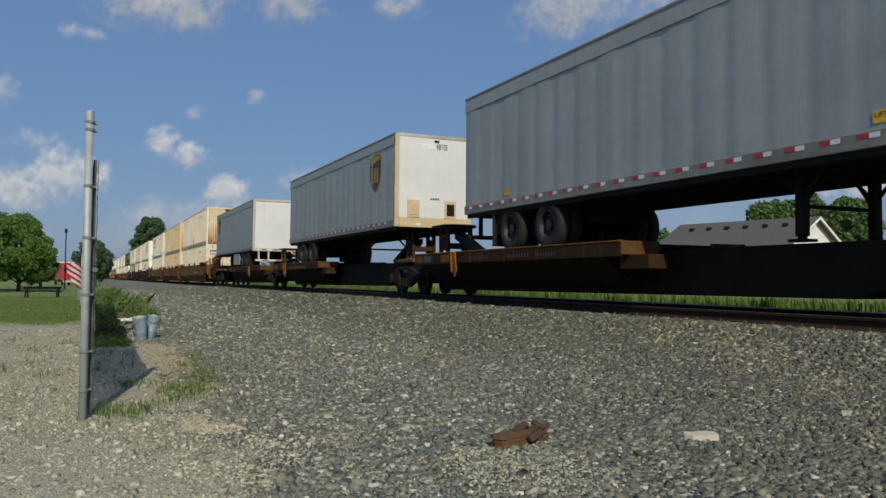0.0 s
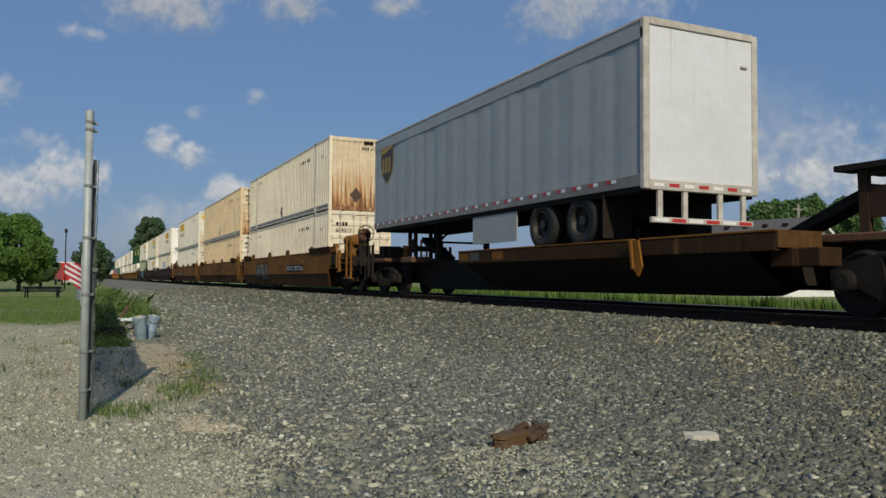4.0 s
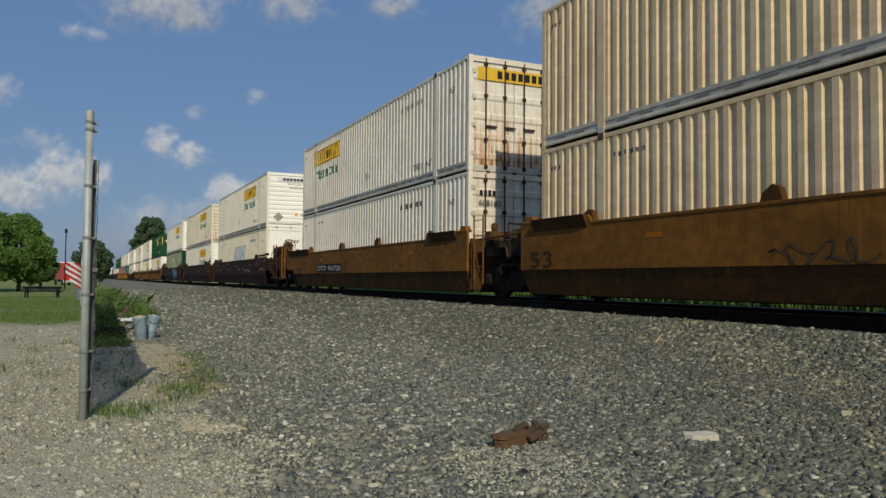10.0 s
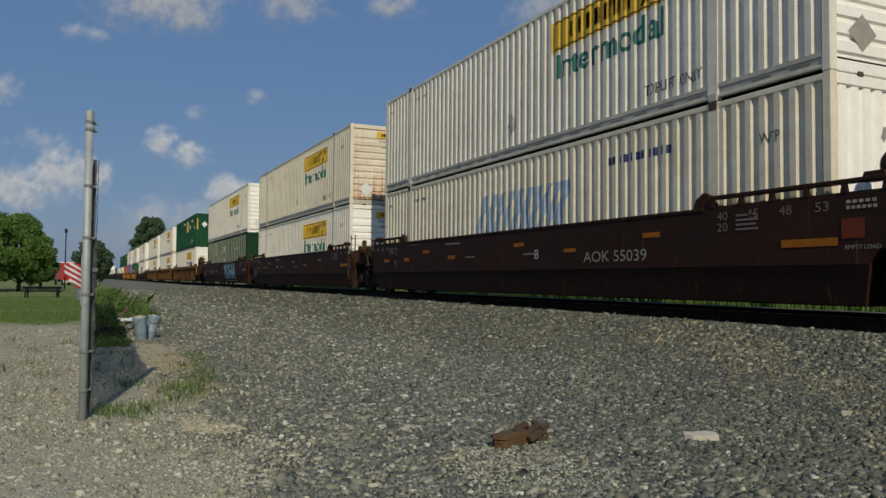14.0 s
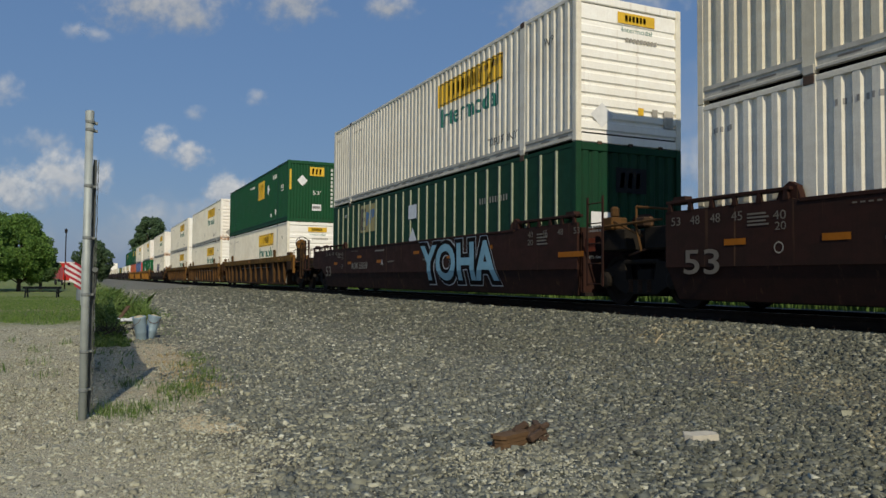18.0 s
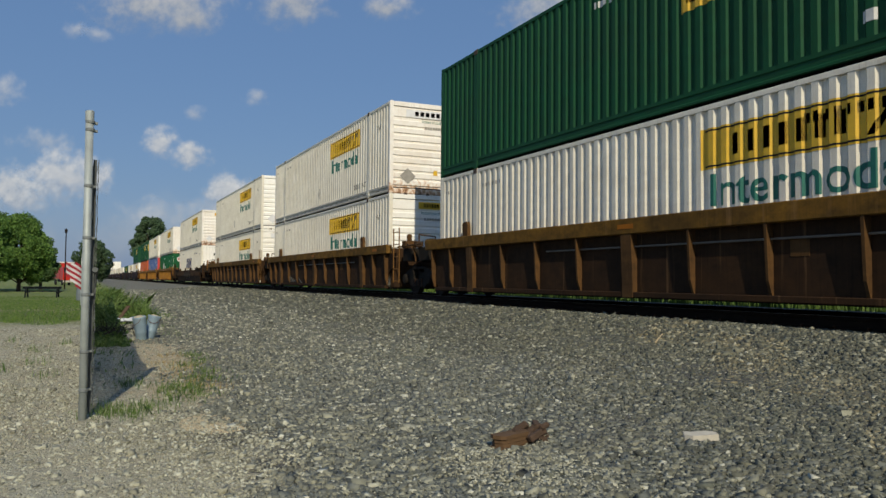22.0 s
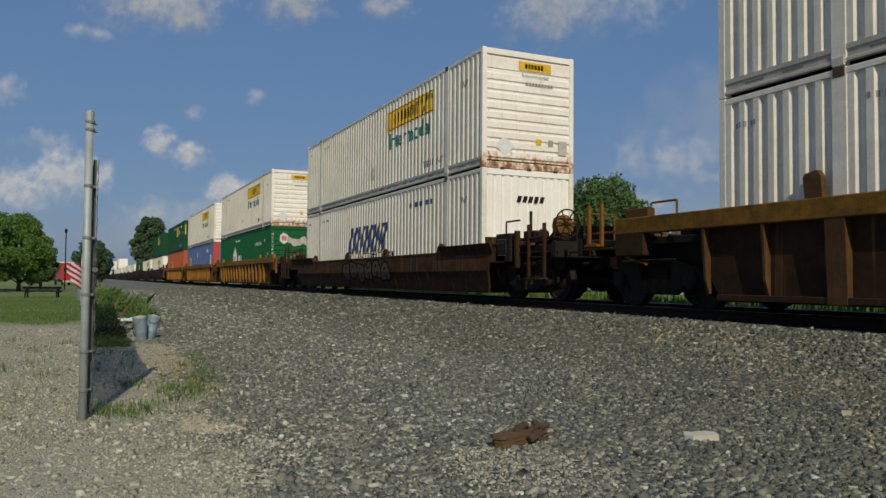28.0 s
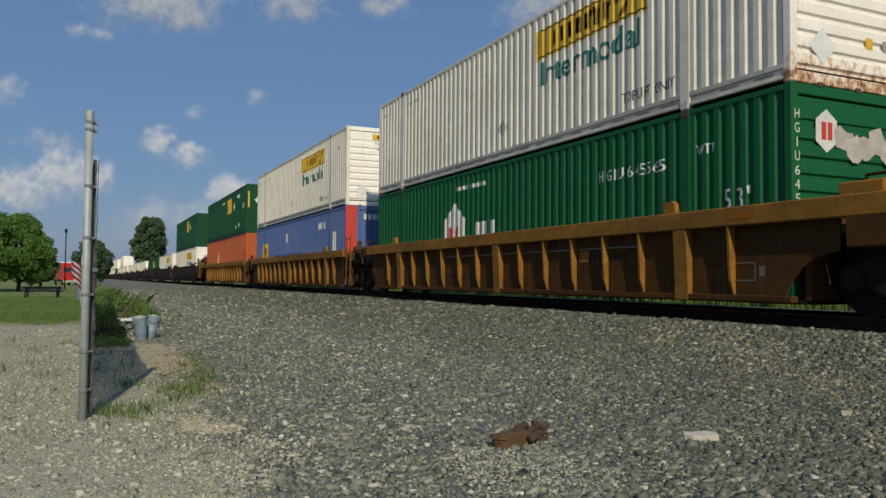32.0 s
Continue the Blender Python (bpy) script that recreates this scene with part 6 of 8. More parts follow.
def blue_box(x):
    c = container("blue corrugated container with red corner post", M_BLUE, x, 0, "ribs", "vribs", M_BLUE, rail=M_BLUE, post=M_BLUE)
    decal("red_post", rect(-HALF, -HALF + 0.42, 0.1, HIGH - 0.02), M_REDPOST, c, "end", 0.003, label="red painted post")
    side_mark(c, "emblem", rect(-14.3, -13.0, 0.9, 2.0), M_YELSIGN)
    side_mark(c, "emblem_mark", bars(-14.1, -13.2, 1.1, 1.8, 2, 0.1), M_INK)
    side_mark(c, "panel", rect(-11.6, -6.2, 0.55, 1.35), M_NAVY)
    side_mark(c, "number", bars(-1.6, -0.9, 0.5, 2.0, 1, 0, 0.6), M_WHITEINK)
    side_mark(c, "placard", rect(-9.2, -8.8, 1.9, 2.3), M_WHITEINK)
    side_mark(c, "notice", bars(-3.6, -2.6, 2.2, 2.45, 5), M_WHITEINK)
    end_mark(c, "marking", bars(-0.6, 0.4, 2.4, 2.6, 6), M_WHITEINK)
    return c
# ---- railway cars ----
M_BROWN = paint("grimy_brown_car_paint", (0.095, 0.046, 0.017), dirt=(0.022, 0.015, 0.01), dirty=0.8, rust=0.25, rough=0.8, streak=0.5, gloss=0.1)
SIDE = 1.48


def truck(parent, x, wheel=0.46, rolling=True, near=True):
    """A two-axle truck under a car, its middle at x."""
    t = part("truck", shared("bolster", lambda: Shape().box(-0.2, 0.2, -1.0, 1.0, 0.42, 0.66, 0.03).mesh("truck")), M_BLACK, parent)
    t.matrix_basis = pose(x, 0, 0)
    for sgn in (-1, 1):
        def side():
            y0, y1 = sgn * 0.95, sgn * 1.09
            s = Shape()
            s.prism([(-1.12, 0.36), (-0.7, 0.36), (-0.42, 0.22), (0.42, 0.22), (0.7, 0.36), (1.12, 0.36), (1.12, 0.6), (0.6, 0.78), (0.42, 0.78), (0.36, 0.46), (-0.36, 0.46), (-0.42, 0.78), (-0.6, 0.78), (-1.12, 0.6)], "y", min(y0, y1), max(y0, y1))
            s.box(-0.5, 0.5, min(y0, y1), max(y0, y1), 0.74, 0.82, 0.02)
            for xx in (-0.89, 0.89):
                s.lathe([(0, 0.15), (0.1, 0.15), (0.13, 0.1)], (xx, sgn * 1.06, 0.46), (0, sgn, 0), 12)
            return s.mesh("side_frame")
        fr = part("side_frame", shared(("frame", sgn), side), M_BLACK, t)
        if near and sgn < 0:
            for sp_x in (-0.24, 0.0, 0.24):
                def coil():
                    rings = []
                    for k in range(7):
                        rings += [(k * 0.033, 0.08), (k * 0.033 + 0.012, 0.098), (k * 0.033 + 0.024, 0.08)]
                    return Shape().lathe(rings, (sp_x, sgn * 1.03, 0.25), (0, 0, 1), 10).mesh("spring")
                part("spring", shared(("coil", sgn, sp_x), coil), M_HITCH, t, "rusty coil spring")
    for xx in (-0.89, 0.89):
        def axle():
            s = Shape().rod((0, -1.0, 0), (0, 1.0, 0), 0.085, 10)
            for sg in (-1, 1):
                s.lathe([(-0.07, 0.13), (-0.05, 0.2), (-0.045, 0.37), (-0.065, 0.385), (-0.065, wheel + 0.005), (-0.04, wheel + 0.025), (-0.03, wheel), (0.07, wheel - 0.01), (0.07, 0.39), (0.045, 0.37), (0.03, 0.2), (0.06, 0.13)] if sg > 0 else
                        [(-0.06, 0.13), (-0.03, 0.2), (-0.045, 0.37), (-0.07, 0.39), (-0.07, wheel - 0.01), (0.03, wheel), (0.04, wheel + 0.025), (0.065, wheel + 0.005), (0.065, 0.385), (0.045, 0.37), (0.05, 0.2), (0.07, 0.13)], (0, sg * 0.75, 0), (0, 1, 0), 28)
                for k in range(3):
                    a = k * 2 * math.pi / 3
                    s.box(0.25 * math.cos(a) - 0.03, 0.25 * math.cos(a) + 0.03, sg * 0.75 - 0.05, sg * 0.75 + 0.05, 0.25 * math.sin(a) - 0.03, 0.25 * math.sin(a) + 0.03)
            return s.mesh("wheelset")
        ws = part("wheelset", shared(("axle", wheel), axle), M_STEEL, t, "rust-brown steel wheelset with worn tread")
        ws.matrix_basis = pose(xx, 0, wheel)
        if rolling:
            turners.append((ws, xx, wheel))
    return t


def ladder(parent, x, y, z0, z1, wide=0.42, paintwork=None, along="x"):
    s = Shape()
    a, b = ((x, y), (x + wide, y)) if along == "x" else ((x, y), (x, y + wide))
    for p in (a, b):
        s.box(p[0] - 0.018, p[0] + 0.018, p[1] - 0.012, p[1] + 0.012, z0, z1)
    z = z0 + 0.04
    while z < z1 - 0.1:
        s.rod((*a, z), (*b, z), 0.011, 6)
        z += 0.36
    return part("ladder", s, paintwork or M_OCHRE, parent)


def stand(parent, a, b, y, z0, z1, paintwork, rungs=3):
    """A pair of end posts with rungs between them."""
    for xx in (a, b):
        part("post", Shape().box(xx - 0.035, xx + 0.035, y - 0.03, y + 0.03, z0, z1, 0.008), paintwork, parent)
    s = Shape()
    for k in range(rungs):
        z = z0 + 0.06 + k * 0.4
        s.rod((a, y, z), (b, y, z), 0.014, 6)
    part("rung_set", s, paintwork, parent)
    part("step", Shape().box(min(a, b), max(a, b), y - 0.12, y + 0.1, z0, z0 + 0.04, 0.006), paintwork, parent)


def end_gear(parent, x, d, paintwork, posts, reach, foot=0.46):
    """What both ends of a well car have; x is the container's end face, d the way outwards."""
    def bx(name, a, b, y0, y1, z0, z1, m, c=0.012, label=""):
        lo, hi = sorted((x + d * a, x + d * b))
        return part(name, Shape().box(lo, hi, y0, y1, z0, z1, c), m, parent, label)
    bx("end_platform", 0.25, reach, -1.15, 1.15, 1.06, 1.18, M_BLACK)
    bx("end_sill", reach - 0.12, reach + 0.04, -1.42, 1.42, 0.9, 1.22, M_BLACK)
    bx("draft_sill", 0.1, reach + 0.05, -0.3, 0.3, 0.66, 1.02, M_BLACK)
    # solid black filler, added to block the view through below the platform
    part("brake_rigging", Shape().prism([(x + d * 0.5, 0.8), (x + d * 0.7, 0.5), (x + d * 1.2, 0.45), (x + d * 2.4, 0.45), (x + d * 2.9, 0.7), (x + d * 2.9, 1.06), (x + d * 0.5, 1.06)], "y", -0.92, 0.92), M_BLACK, parent)
    for y, sg in ((-1.43, -1), (1.43, 1)):
        stand(parent, x + d * posts[0][0], x + d * posts[1][0], y, foot, posts[0][1], paintwork, 3 if foot < 1 else 1)
    bx("valve_box", 1.75, 2.2, -1.2, -0.85, 1.18, 1.5, M_BLACK)
    bx("valve_box", 2.3, 2.6, 0.3, 0.8, 1.18, 1.62, M_BLACK)
    bx("reservoir_box", 1.1, 1.6, 0.4, 1.1, 1.18, 1.7, M_BLACK)
    s = Shape()
    for p, q in (((1.2, -1.38, 1.3), (reach, -1.3, 1.3)), ((1.7, -1.38, 1.02), (reach + 0.1, -1.38, 1.02)), ((1.9, -1.3, 0.8), (reach, -0.6, 0.8)), ((2.2, -1.2, 1.32), (2.5, -0.9, 0.9)), ((1.5, -1.4, 0.72), (2.4, -1.1, 0.86)), ((1.0, -1.2, 1.2), (1.0, -1.2, 1.75)), ((1.0, -1.2, 1.75), (1.6, -1.2, 1.75)), ((reach - 0.3, -0.5, 1.2), (reach - 0.3, -0.5, 1.75))):
        s.rod((x + d * p[0], p[1], p[2]), (x + d * q[0], q[1], q[2]), 0.02, 6)
    part("brake_pipe", s, paintwork, parent)
    part("lever_bracket", Shape().prism([(x + d * 2.25, 0.5), (x + d * 2.5, 0.5), (x + d * 2.6, 1.1), (x + d * 2.2, 1.15)], "y", -1.0, -0.9), M_BLACK, parent)
    s = Shape()
    for p, q in (((reach - 0.2, -1.3, 1.2), (reach - 0.2, -1.3, 1.68)), ((reach - 0.2, -1.3, 1.68), (reach - 0.2, -0.75, 1.68)), ((reach - 0.2, -0.75, 1.68), (reach - 0.2, -0.75, 1.2))):
        s.rod((x + d * p[0], p[1], p[2]), (x + d * q[0], q[1], q[2]), 0.014, 6)
    part("grab_iron", s, paintwork, parent)
    lo, hi = sorted((x + d * 1.5, x + d * 2.2))
    part("walkway", Shape().box(lo, hi, -1.4, 1.4, 1.19, 1.23), M_RUST, parent)
    lo, hi = sorted((x + d * (reach - 0.1), x + d * (reach + 0.35)))
    s = Shape().box(lo, hi, -0.12, 0.12, 0.72, 0.98, 0.03)
    e = x + d * (reach + 0.3)
    s.prism([(e, -0.2 * d), (e + d * 0.3, -0.22 * d), (e + d * 0.35, -0.05 * d), (e + d * 0.15, 0.0), (e + d * 0.35, 0.1 * d), (e + d * 0.27, 0.22 * d), (e, 0.2 * d)], "z", 0.68, 1.02)
    part("coupler", s, M_RUST, parent, "rusty knuckle coupler")
    s = Shape()
    s.rod((x + d * (reach - 0.1), 0.25 * d, 0.75), (x + d * (reach + 0.25), 0.33 * d, 0.45), 0.025, 6)
    s.rod((x + d * (reach + 0.25), 0.33 * d, 0.45), (x + d * (reach + 0.55), 0.3 * d, 0.42), 0.025, 6)
    part("air_hose", s, M_BLACK, parent)


def car_end(parent, x, paintwork, wheel=(2.95, -0.78, 2.07), tank=(0.5, 1.95), posts=((2.46, 2.07), (3.05, 2.07)), reach=3.3, trim=None):
    """The leading end of a well car over its truck: platform, brake gear, posts, coupler. x is the container's front face."""
    end_gear(parent, x, 1, M_DUSK if tank is None or paintwork is M_MAROON else M_OCHRE if paintwork is M_OCHRE_END else paintwork, posts, reach)
    # placard frame beside the side panel
    bx = part("placard_box", Shape().box(x + 1.02, x + 1.66, -SIDE, -SIDE + 0.2, 0.84, 1.46, 0.02), trim or M_BLACK, parent)
    decal("placard", rect(x + 1.12, x + 1.5, 0.98, 1.34), M_DIMINK, bx, "side", -SIDE, None, 0.004)
    decal("placard_face", rect(x + 1.135, x + 1.485, 0.995, 1.325), M_INK, bx, "side", -SIDE, None, 0.007)
    part("post", Shape().box(x + 1.8, x + 1.9, -SIDE + 0.02, -SIDE + 0.12, 0.7, 1.5, 0.01), paintwork, parent)
    part("valve", Shape().lathe([(0, 0.08), (0.04, 0.13), (0.22, 0.13), (0.28, 0.06)], (x + 2.3, -1.05, 1.24), (0, 0, 1), 12), paintwork, parent)
    if tank:
        a, b = x + tank[0], tank[1] - tank[0]
        part("air_tank", Shape().lathe([(0, 0.05), (0.04, 0.17), (0.1, 0.21), (b - 0.1, 0.21), (b - 0.04, 0.17), (b, 0.05)], (a, -0.78, 1.88), (1, 0, 0), 18), paintwork, parent, "cylindrical air tank", smooth=True)
        for xx in (a + 0.25, a + b - 0.3):
            part("tank_bracket", Shape().box(xx, xx + 0.06, -1.0, -0.56, 1.18, 1.72), paintwork, parent)
    # brake stand with its hand wheel
    wx, wy, wz = x + wheel[0], wheel[1], wheel[2]
    s = Shape().box(wx - 0.3, wx - 0.16, wy - 0.18, wy + 0.18, 1.1, wz, 0.02)
    s.prism([(wx - 1.0, 1.15), (wx - 0.8, 1.15), (wx - 0.2, wz - 0.25), (wx - 0.2, wz - 0.02)], "y", wy - 0.07, wy + 0.08)
    s.box(wx - 0.42, wx - 0.1, wy - 0.12, wy + 0.12, wz - 0.5, wz - 0.16, 0.02)
    part("brake_stand", s, M_BLACK, parent)
    s = Shape()
    n = 24
    for i in range(n):
        a, b = 2 * math.pi * i / n, 2 * math.pi * (i + 1) / n
        s.rod((wx, wy + 0.29 * math.cos(a), wz + 0.29 * math.sin(a)), (wx, wy + 0.29 * math.cos(b), wz + 0.29 * math.sin(b)), 0.017, 6, caps=False)
    for i in range(6):
        a = 2 * math.pi * i / 6
        s.rod((wx - 0.05, wy, wz), (wx, wy + 0.28 * math.cos(a), wz + 0.28 * math.sin(a)), 0.014, 5)
    s.rod((wx - 0.18, wy, wz), (wx - 0.02, wy, wz), 0.045, 10)
    bw = part("brake_wheel", s, M_BLACK, parent, "black spoked hand-brake wheel")
    part("gear_case", Shape().lathe([(0, 0.15), (0.03, 0.23), (0.15, 0.23), (0.18, 0.13)], (wx - 0.26, wy, wz - 0.04), (1, 0, 0), 16), M_OCHRE_END if tank is None else M_RUST, bw, "rusty round gear case")


def smooth_unit(parent, x, paintwork, low_paint, outer_front, outer_rear, high=1.5, plates=True, reach=1.6, open_rail=False):
    """One well with smooth sides; x is its container's front face."""
    fx = x + (reach if outer_front else 0.3)
    rx = x - LEN - (2.06 if outer_rear else 0.5)
    for sgn in (-1, 1):
        # upper panel, with raised ends
        lip = 0.03 if open_rail else 0.13
        top = [(rx, high + lip), (x - LEN + 1.9, high + lip), (x - LEN + 2.0, high), (x - 2.0, high), (x - 1.9, high + lip), (fx, high + lip)]
        low = [(fx, 0.9), (fx - 0.06, 0.84), (x + 0.75, 0.84), (x + 0.6, 0.66)] if outer_front else [(fx, 0.66)]
        low += [(x - LEN - 0.6, 0.66), (x - LEN - 0.75, 0.84), (rx + 0.25, 0.84), (rx + 0.07, 0.88), (rx, 1.0)] if outer_rear else [(rx, 0.66)]
        s = Shape().prism(top + low, "y", *sorted((sgn * SIDE, sgn * (SIDE - 0.06))))
        p = part("side_panel", s, paintwork, parent)
        # lower sheet leans in, in low_paint: darker than the panel above, except on maroon
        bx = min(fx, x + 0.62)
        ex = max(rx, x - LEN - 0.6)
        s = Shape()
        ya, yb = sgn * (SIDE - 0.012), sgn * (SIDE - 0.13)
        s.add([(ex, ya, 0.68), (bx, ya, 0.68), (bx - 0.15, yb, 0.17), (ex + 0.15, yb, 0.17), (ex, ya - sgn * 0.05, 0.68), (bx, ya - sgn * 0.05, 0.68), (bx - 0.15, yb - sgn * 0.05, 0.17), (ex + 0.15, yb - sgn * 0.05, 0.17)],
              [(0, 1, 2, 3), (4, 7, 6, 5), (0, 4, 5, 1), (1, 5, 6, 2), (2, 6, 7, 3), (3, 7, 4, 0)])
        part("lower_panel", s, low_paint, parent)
        # top edge
        s = Shape()
        a, b = sorted((sgn * (SIDE + 0.015), sgn * (HALF + 0.03)))
        s.box(x - LEN + 2.02, x - 2.02, a, b, high - 0.03, high + 0.025, 0.008)
        up = high + (0.14 if open_rail else 0.1)
        s.box(x - 1.88, fx - 0.02, a, b, up, up + 0.05, 0.008)
        s.box(rx + 0.02, x - LEN + 1.88, a, b, up, up + 0.05, 0.008)
        part("top_chord", s, paintwork, parent)
        # the raised ends flare outwards; dark low_paint holds the shade of their undersides
        o, w = sgn * (SIDE + 0.002), sgn * (SIDE + 0.11)
        if open_rail:
            for a, b in ((x - 1.86, fx - 0.1), (rx + 0.1, x - LEN + 1.8)):
                for k in range(6):
                    e = a + (b - a) * k / 5.0
                    part("rail_stub", Shape().prism([(e - 0.05, high + 0.02), (e + 0.05, high + 0.02), (e + 0.025, high + 0.15), (e - 0.025, high + 0.15)], "y", *sorted((sgn * (SIDE - 0.03), sgn * (SIDE + 0.012)))), paintwork, p)
        for a, b in () if open_rail else ((x - 1.86, fx - 0.55), (rx + 0.55, x - LEN + 1.86)):
            part("flange", Shape().prism([(o, high - 0.08), (w, high + 0.16), (o, high + 0.16)], "x", a, b), low_paint, p)
        for a, b in ((fx - 0.45, fx - 0.1), (rx + 0.1, rx + 0.45)):
            part("stop_block", Shape().prism([(a, high + 0.13), (b, high + 0.13), (b - 0.05, high + 0.25), (a + 0.06, high + 0.25)], "y", *sorted((sgn * (SIDE - 0.02), sgn * (SIDE - 0.16)))), paintwork, p)
        # corner guides for the load
        for gx in (x - LEN + 1.8, x - 2.1) if open_rail else (x - LEN + 1.8, x - 6.2, x - 10.0, x - 2.1):
            s = Shape().prism([(gx - 0.2, high + 0.02), (gx + 0.2, high + 0.02), (gx + 0.14, high + 0.2), (gx + 0.02, high + 0.26), (gx - 0.14, high + 0.16)], "y", *sorted((sgn * (HALF + 0.04), sgn * (HALF + 0.14))))
            part("guide", s, low_paint, p)
        if sgn < 0 and plates:
            for gx in (x - 3.4, x - 7.6, x - 12.5):
                decal("reflector", rect(gx, gx + 0.42, 1.15, 1.23), M_ORASTRIP, p, "side", -SIDE, None, 0.006)
    part("well_floor", Shape().box(x - LEN - 0.3, x + 0.3, -1.3, 1.3, 0.15, 0.22), M_BLACK, parent)
    for xx in ((x + 0.12) if not outer_front else (x + 0.2), x - LEN - 0.35):
        part("bulkhead", Shape().box(xx, xx + 0.1, -1.32, 1.32, 0.2, 1.45, 0.01), low_paint, parent)


def ribbed_unit(parent, x, chord_paint, sheet_paint, rib_paint, outer_front, outer_rear, high=1.5, dense=False):
    """One well with a deep top chord and upright outside ribs."""
    fx = x + (1.68 if outer_front else 0.35)
    rx = x - LEN - (2.2 if outer_rear else 0.5)
    for sgn in (-1, 1):
        a, b = sorted((sgn * (SIDE + 0.03), sgn * (HALF + 0.02)))
        s = Shape().box(rx, fx, a, b, high - 0.27, high, 0.015)
        c = part("top_chord", s, chord_paint, parent)
        # recessed sheet: its dark paint includes the shade under the chord
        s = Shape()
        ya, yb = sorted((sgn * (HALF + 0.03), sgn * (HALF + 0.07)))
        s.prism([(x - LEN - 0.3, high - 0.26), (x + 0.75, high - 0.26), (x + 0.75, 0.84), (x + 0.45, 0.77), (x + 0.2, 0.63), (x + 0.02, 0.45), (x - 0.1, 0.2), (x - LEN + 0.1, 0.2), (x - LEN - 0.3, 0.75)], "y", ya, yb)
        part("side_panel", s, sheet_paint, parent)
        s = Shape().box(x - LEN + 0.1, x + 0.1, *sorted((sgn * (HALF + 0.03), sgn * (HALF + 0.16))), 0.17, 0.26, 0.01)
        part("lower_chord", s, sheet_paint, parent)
        few = ((0.13, 0), (-0.99, 0), (-2.1, 1), (-3.62, 0), (-5.05, 0), (-6.52, 0), (-8.0, 1), (-9.47, 0), (-10.94, 0), (-12.37, 0), (-13.89, 1), (-15.0, 0), (-16.1, 0))
        many = [(-0.95 - 0.98 * k, int(k in (1, 7, 13))) for k in range(15)]
        for at, stout in many if dense else few:
            wide = 0.14 if stout else 0.022

            def gusset():
                y0, y1, y2 = sgn * (HALF + 0.06), sgn * (SIDE + 0.02), sgn * (SIDE - 0.02)
                foot = 0.17 if stout else 0.26
                sh = Shape()
                sh.prism([(y0, foot), (sgn * (HALF + (0.17 if stout else 0.1)), foot), (y2, foot + 0.2), (y1, high - 0.27), (y0, high - 0.27)], "x", -wide, wide)
                return sh.mesh("rib")
            part("rib", shared(("rib", rib_paint.name, sgn, stout), gusset), rib_paint, parent).matrix_basis = pose(x + at, 0, 0)
        for ends, e, d in ((outer_front, fx, 1), (outer_rear, rx, -1)):
            if ends:
                lo, hi = sorted((e, e - d * 0.75))
                part("chord_end", Shape().box(lo, hi, a + 0.004, b - 0.004, high - 0.64, high - 0.06, 0.02), sheet_paint, c)
                lo, hi = sorted((e - d * 0.25, e - d * 0.85))
                part("stop_block", Shape().box(lo, hi, a + 0.02, b - 0.02, high - 0.02, high + 0.15, 0.02), rib_paint, c)
        if sgn < 0:
            part("train_pipe", Shape().rod((x - 3.0, -HALF - 0.11, 1.02), (x - 10.6, -HALF - 0.11, 1.02), 0.016, 6), M_DIMINK, parent, "thin grey pipe")
            part("patch", Shape().box(x - 4.75, x - 4.45, -HALF - 0.076, -HALF - 0.07, 0.78, 1.0), rib_paint, parent)
        top = 0.2 if dense else 0.36
        for gx in (x - LEN + 1.72, x - 2.25):
            s = Shape().prism([(gx - 0.12, high), (gx + 0.14, high), (gx + 0.12, high + 0.78 * top), (gx + 0.06, high + top), (gx - 0.12, high + 0.92 * top), (gx - 0.15, high + 0.78 * top)], "y", *sorted((sgn * (HALF + 0.03), sgn * (HALF + 0.12))))
            part("guide", s, rib_paint, c)
        if sgn < 0:
            for gx in (x - 0.9, x - 8.2):
                decal("reflector", rect(gx, gx + 0.42, high - 0.18, high - 0.1), M_ORASTRIP, c, "side", -SIDE - 0.03, None, 0.005)
    part("well_floor", Shape().box(x - LEN - 0.2, x + 0.2, -1.3, 1.3, 0.15, 0.22), M_BLACK, parent)
    for xx in (x + 0.18, x - LEN - 0.3):
        part("bulkhead", Shape().box(xx, xx + 0.1, -1.3, 1.3, 0.2, 1.4, 0.01), sheet_paint, parent)


